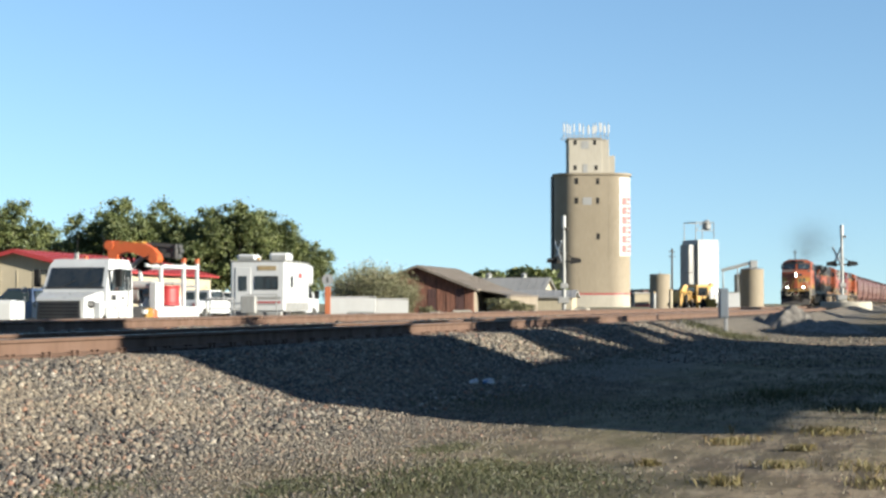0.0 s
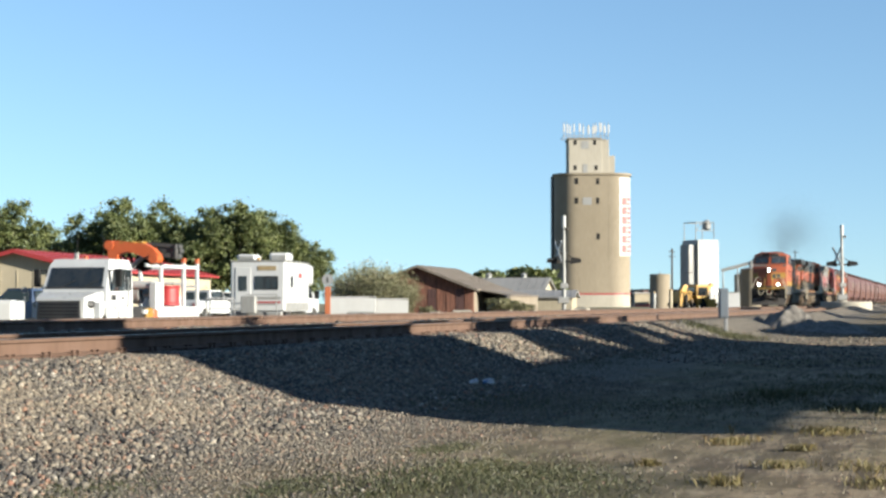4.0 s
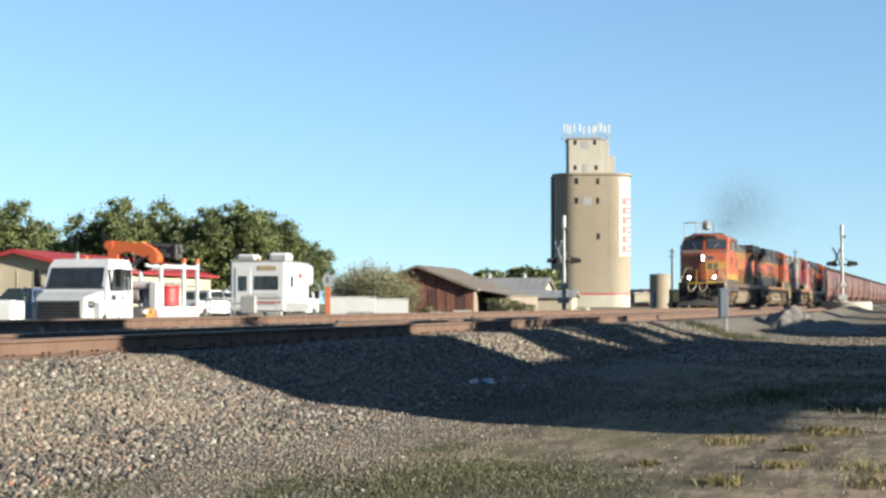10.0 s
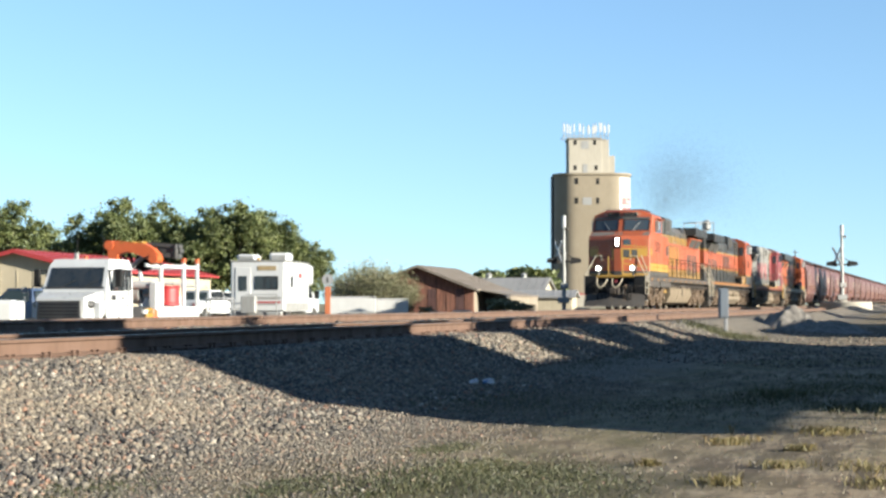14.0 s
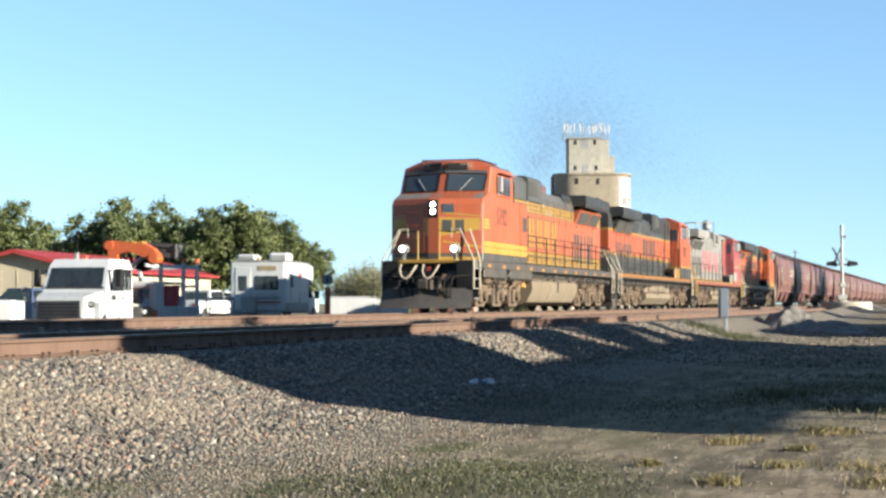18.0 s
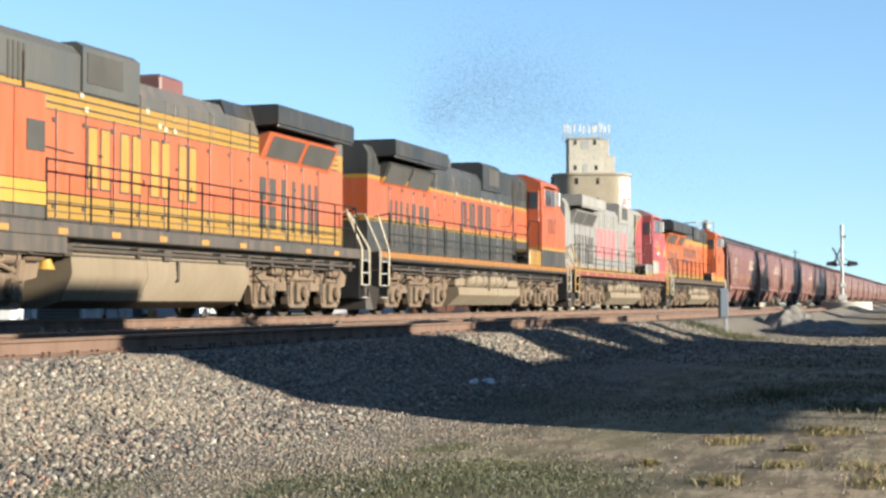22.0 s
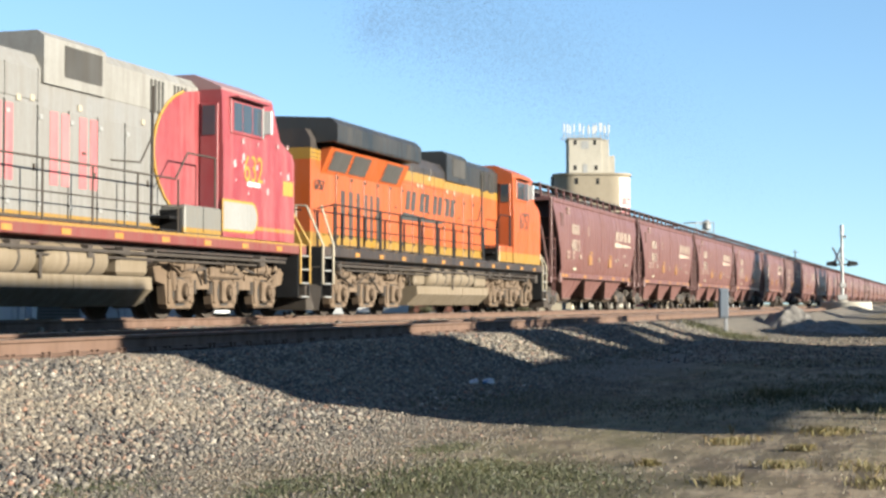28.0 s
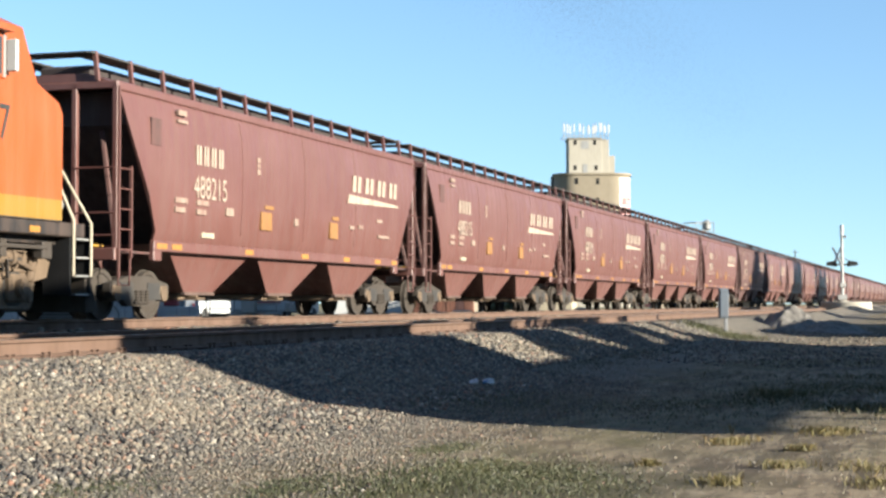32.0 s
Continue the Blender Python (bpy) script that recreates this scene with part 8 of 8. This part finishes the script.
blades("grass", 6000, many([uv(0.15, 17.5, 1.2, 0.4), uv(0.20, 18.5, 1.5, 0.5), uv(0.24, 20, 1.6, 0.6), uv(0.285, 26, 3.0, 1.0), uv(0.28, 22, 2.0, 0.8), uv(0.05, 28, 2.0, 0.3), uv(0.12, 33, 3.0, 0.4), uv(0.18, 40, 3.0, 0.5)]),
       0.04, M_GRASS, "patchy green grass on the shaded verge", 32)
weeds = [uv(0.2446, 14.0, 0.10, 0.09), uv(0.252, 14.2, 0.06, 0.06), uv(0.238, 14.3, 0.06, 0.06), uv(0.186, 13.5, 0.07, 0.08), uv(0.180, 13.2, 0.04, 0.05), uv(0.215, 11.2, 0.06, 0.07), uv(0.174, 10.3, 0.05, 0.05), uv(0.272, 11.0, 0.10, 0.10), uv(0.276, 10.2, 0.10, 0.08), uv(0.225, 12.4, 0.03, 0.04), uv(0.13, 11.6, 0.03, 0.03)]
blades("dry_weeds", 2200, many([(a, b, c * 1.5, d * 1.5) for a, b, c, d in weeds]), 0.055, M_STRAW, "tufts of dry yellow weeds", 33)
blades("weed_stalks", 26, many([uv(0.181, 14.3, 0.03, 0.03), uv(0.176, 49, 0.4, 0.3)]), 0.11, M_STRAW, "single dry weed stalks", 34)
blades("grass", 2500, many([uv(0.172, 48, 0.8, 0.5), uv(0.185, 47.5, 0.6, 0.4)]), 0.14, M_GRASS, "yellow-green grass round the marker post", 35)

blades("grass", 4000, many([uv(0.284, 21, 0.5, 1.0), uv(0.283, 25, 0.7, 1.6), uv(0.286, 30, 0.8, 2.0), uv(0.272, 17.5, 0.35, 0.35), uv(0.21, 19.5, 0.8, 0.25)]),
       0.07, M_GRASS, "taller dark green grass at the edge of the verge", 36)
# sparse weeds, spread thickly enough to darken the shaded slope as well
blades("weeds", 9000, many([uv(-0.01, 17.5, 0.8, 0.5), uv(0.03, 21, 1.5, 0.5), uv(0.06, 24, 1.8, 0.6), uv(0.02, 19, 1.0, 0.4), uv(0.08, 27, 2.2, 0.5), uv(0.11, 31, 2.5, 0.5), uv(0.05, 18, 1.0, 0.5)]),
       0.035, M_GRASS, "thin dark weeds on the shaded track shoulder", 37)
M_LITTER = paint("white_plastic", (0.75, 0.78, 0.82), 0.4, 0, 0.05)
p = spot(0.0290, 20.9)
bag = thing("plastic_bag", "crumpled white plastic bag with a blue print", "litter", pose(p.x, p.y, ground_z(p.x, p.y)))
part("sheet", Geo().blob((0, 0, 0.05), 0.075, 5, 12, 7, 0.3, 0.6), M_LITTER, bag)
part("print", Geo().blob((-0.05, 0.03, 0.05), 0.042, 9, 9, 6, 0.3, 0.6), paint("blue_print", (0.12, 0.3, 0.6), 0.5, 0, 0.0), bag, "blue printed patch")
p = spot(0.0190, 20.7)
cup = thing("paper_cup", "small crushed white paper cup lying on gravel", "litter", pose(p.x, p.y, ground_z(p.x, p.y) + 0.04, 80, 0, 30))
part("cup", Geo().lathe([(0.03, -0.05), (0.045, 0.06), (0.041, 0.06), (0.028, -0.04)], 14), M_LITTER, cup)

# ---------------- exhaust smoke over the leading locomotive ----------------
M_SMOKE = bpy.data.materials.new("thin_soot")
_nt, _bs = nodes_of(M_SMOKE)
_bs.inputs["Base Color"].default_value = (0.045, 0.045, 0.05, 1)
_bs.inputs["Roughness"].default_value = 1.0
_bs.inputs["Alpha"].default_value = 0.095
SMOKE = []
plume = thing("exhaust_smoke", "thin dark exhaust smoke drifting above the leading locomotive", "smoke")
rng = np.random.default_rng(77)
for i, (x, z, sx, sy, sz, n) in enumerate(((0.2, 5.7, 0.55, 0.45, 0.5, 7000), (1.6, 6.8, 1.2, 1.05, 1.0, 26000), (4.6, 7.6, 2.1, 1.4, 1.3, 44000), (9.5, 7.9, 3.0, 1.6, 1.35, 42000), (16.0, 7.8, 4.2, 1.9, 1.4, 30000), (25.0, 7.5, 6.0, 2.2, 1.4, 14000), (37.0, 7.2, 7.0, 2.6, 1.3, 6000))):
    c = rng.normal(size=(n, 3)) * np.array([sx, sy, sz])
    c[:, 2] += 0.35 * np.sin(c[:, 0] * 2.3 / sx) * sz
    q = np.array([(-1, -1, 0), (1, -1, 0), (1, 1, 0), (-1, 1, 0)]) * 0.013
    v = np.einsum("nij,kj->nki", turns(rng, n), q) * rng.uniform(0.6, 1.6, (n, 1, 1)) + c[:, None]
    pf = new("smoke_puff", cloud_mesh("smoke_puff", v, 1, [(0, 1, 2, 3)], M_SMOKE))
    pf.parent = plume
    pf.matrix_basis = pose(x, 0, z)
    SMOKE.append((pf, x, z, i))
# ---------------- the train's run ----------------
HEAD_X = [(0, 170.3), (1.5, 160.4), (3, 150.7), (4.5, 141.1), (6, 131.3), (7.5, 121.3), (9, 111.1), (10, 104.3), (11.5, 93.9), (13, 83.2), (14.5, 72.6), (15.5, 65.4), (16.5, 58.0),
          (18, 47.2), (19, 39.8), (20, 32.2), (21, 24.45), (22, 16.5), (23, 8.5), (24, 0.4), (25, -7.7), (26, -15.8), (27, -23.9), (28, -32.0), (29, -40.0), (30, -48.0), (31, -56.0), (32, -64.0)]


def run_at(t):
    """Distance run by the train at t seconds."""
    return HEAD_X[0][1] - steps(t, HEAD_X)


def motions():
    for ob, off, turn in TRAIN:
        walk(ob, [(t, pose(x + off, 15.45, 0, 0, 0, turn)) for t, x in HEAD_X])
    # the smoke rides above the stack, then is left hanging in the air and drifts up
    lag = [(t, x + 12.1, 0.0) for t, x in HEAD_X if t <= 16.5] + [(18, 60.0, 0.0), (19, 55.5, 0.1), (20, 51.5, 0.2), (21, 49.0, 0.3), (22, 47.4, 0.4), (24, 45.0, 0.6), (26, 43.2, 1.2), (28, 41.6, 2.4), (30, 40.2, 4.2), (32, 39.0, 6.4)]
    walk(plume, [(t, pose(x, 15.45, z)) for t, x, z in lag])
    for pf, x, z, i in SMOKE:
        walk(pf, [(t, pose(x * (1 + 0.12 * max(0, t - 16)) + 0.35 * (1 + i * 0.3) * math.sin(t * 1.1 + i * 1.7), 0.1 * math.sin(t * 0.8 + i), z + 0.22 * math.sin(t * 0.9 + i * 2.3), 6 * math.sin(t * 0.7 + i), 10 * math.sin(t * 0.5 + i * 1.3))) for t in range(33)])
    # wheels of the locomotives and of the first cars roll
    flip = {ob: (-1 if turn == 180 else 1) for ob, off, turn in TRAIN}
    rolling = [ob for ob, off, turn in TRAIN[:6]]
    for w, x, r, ob in ROLLERS:
        if ob in rolling:
            n = 460
            walk(w, [(32 * i / n, Matrix.Translation((x, 0, r)) @ Matrix.Rotation(-flip[ob] * run_at(32 * i / n) / r, 4, "Y")) for i in range(n + 1)])


motions()
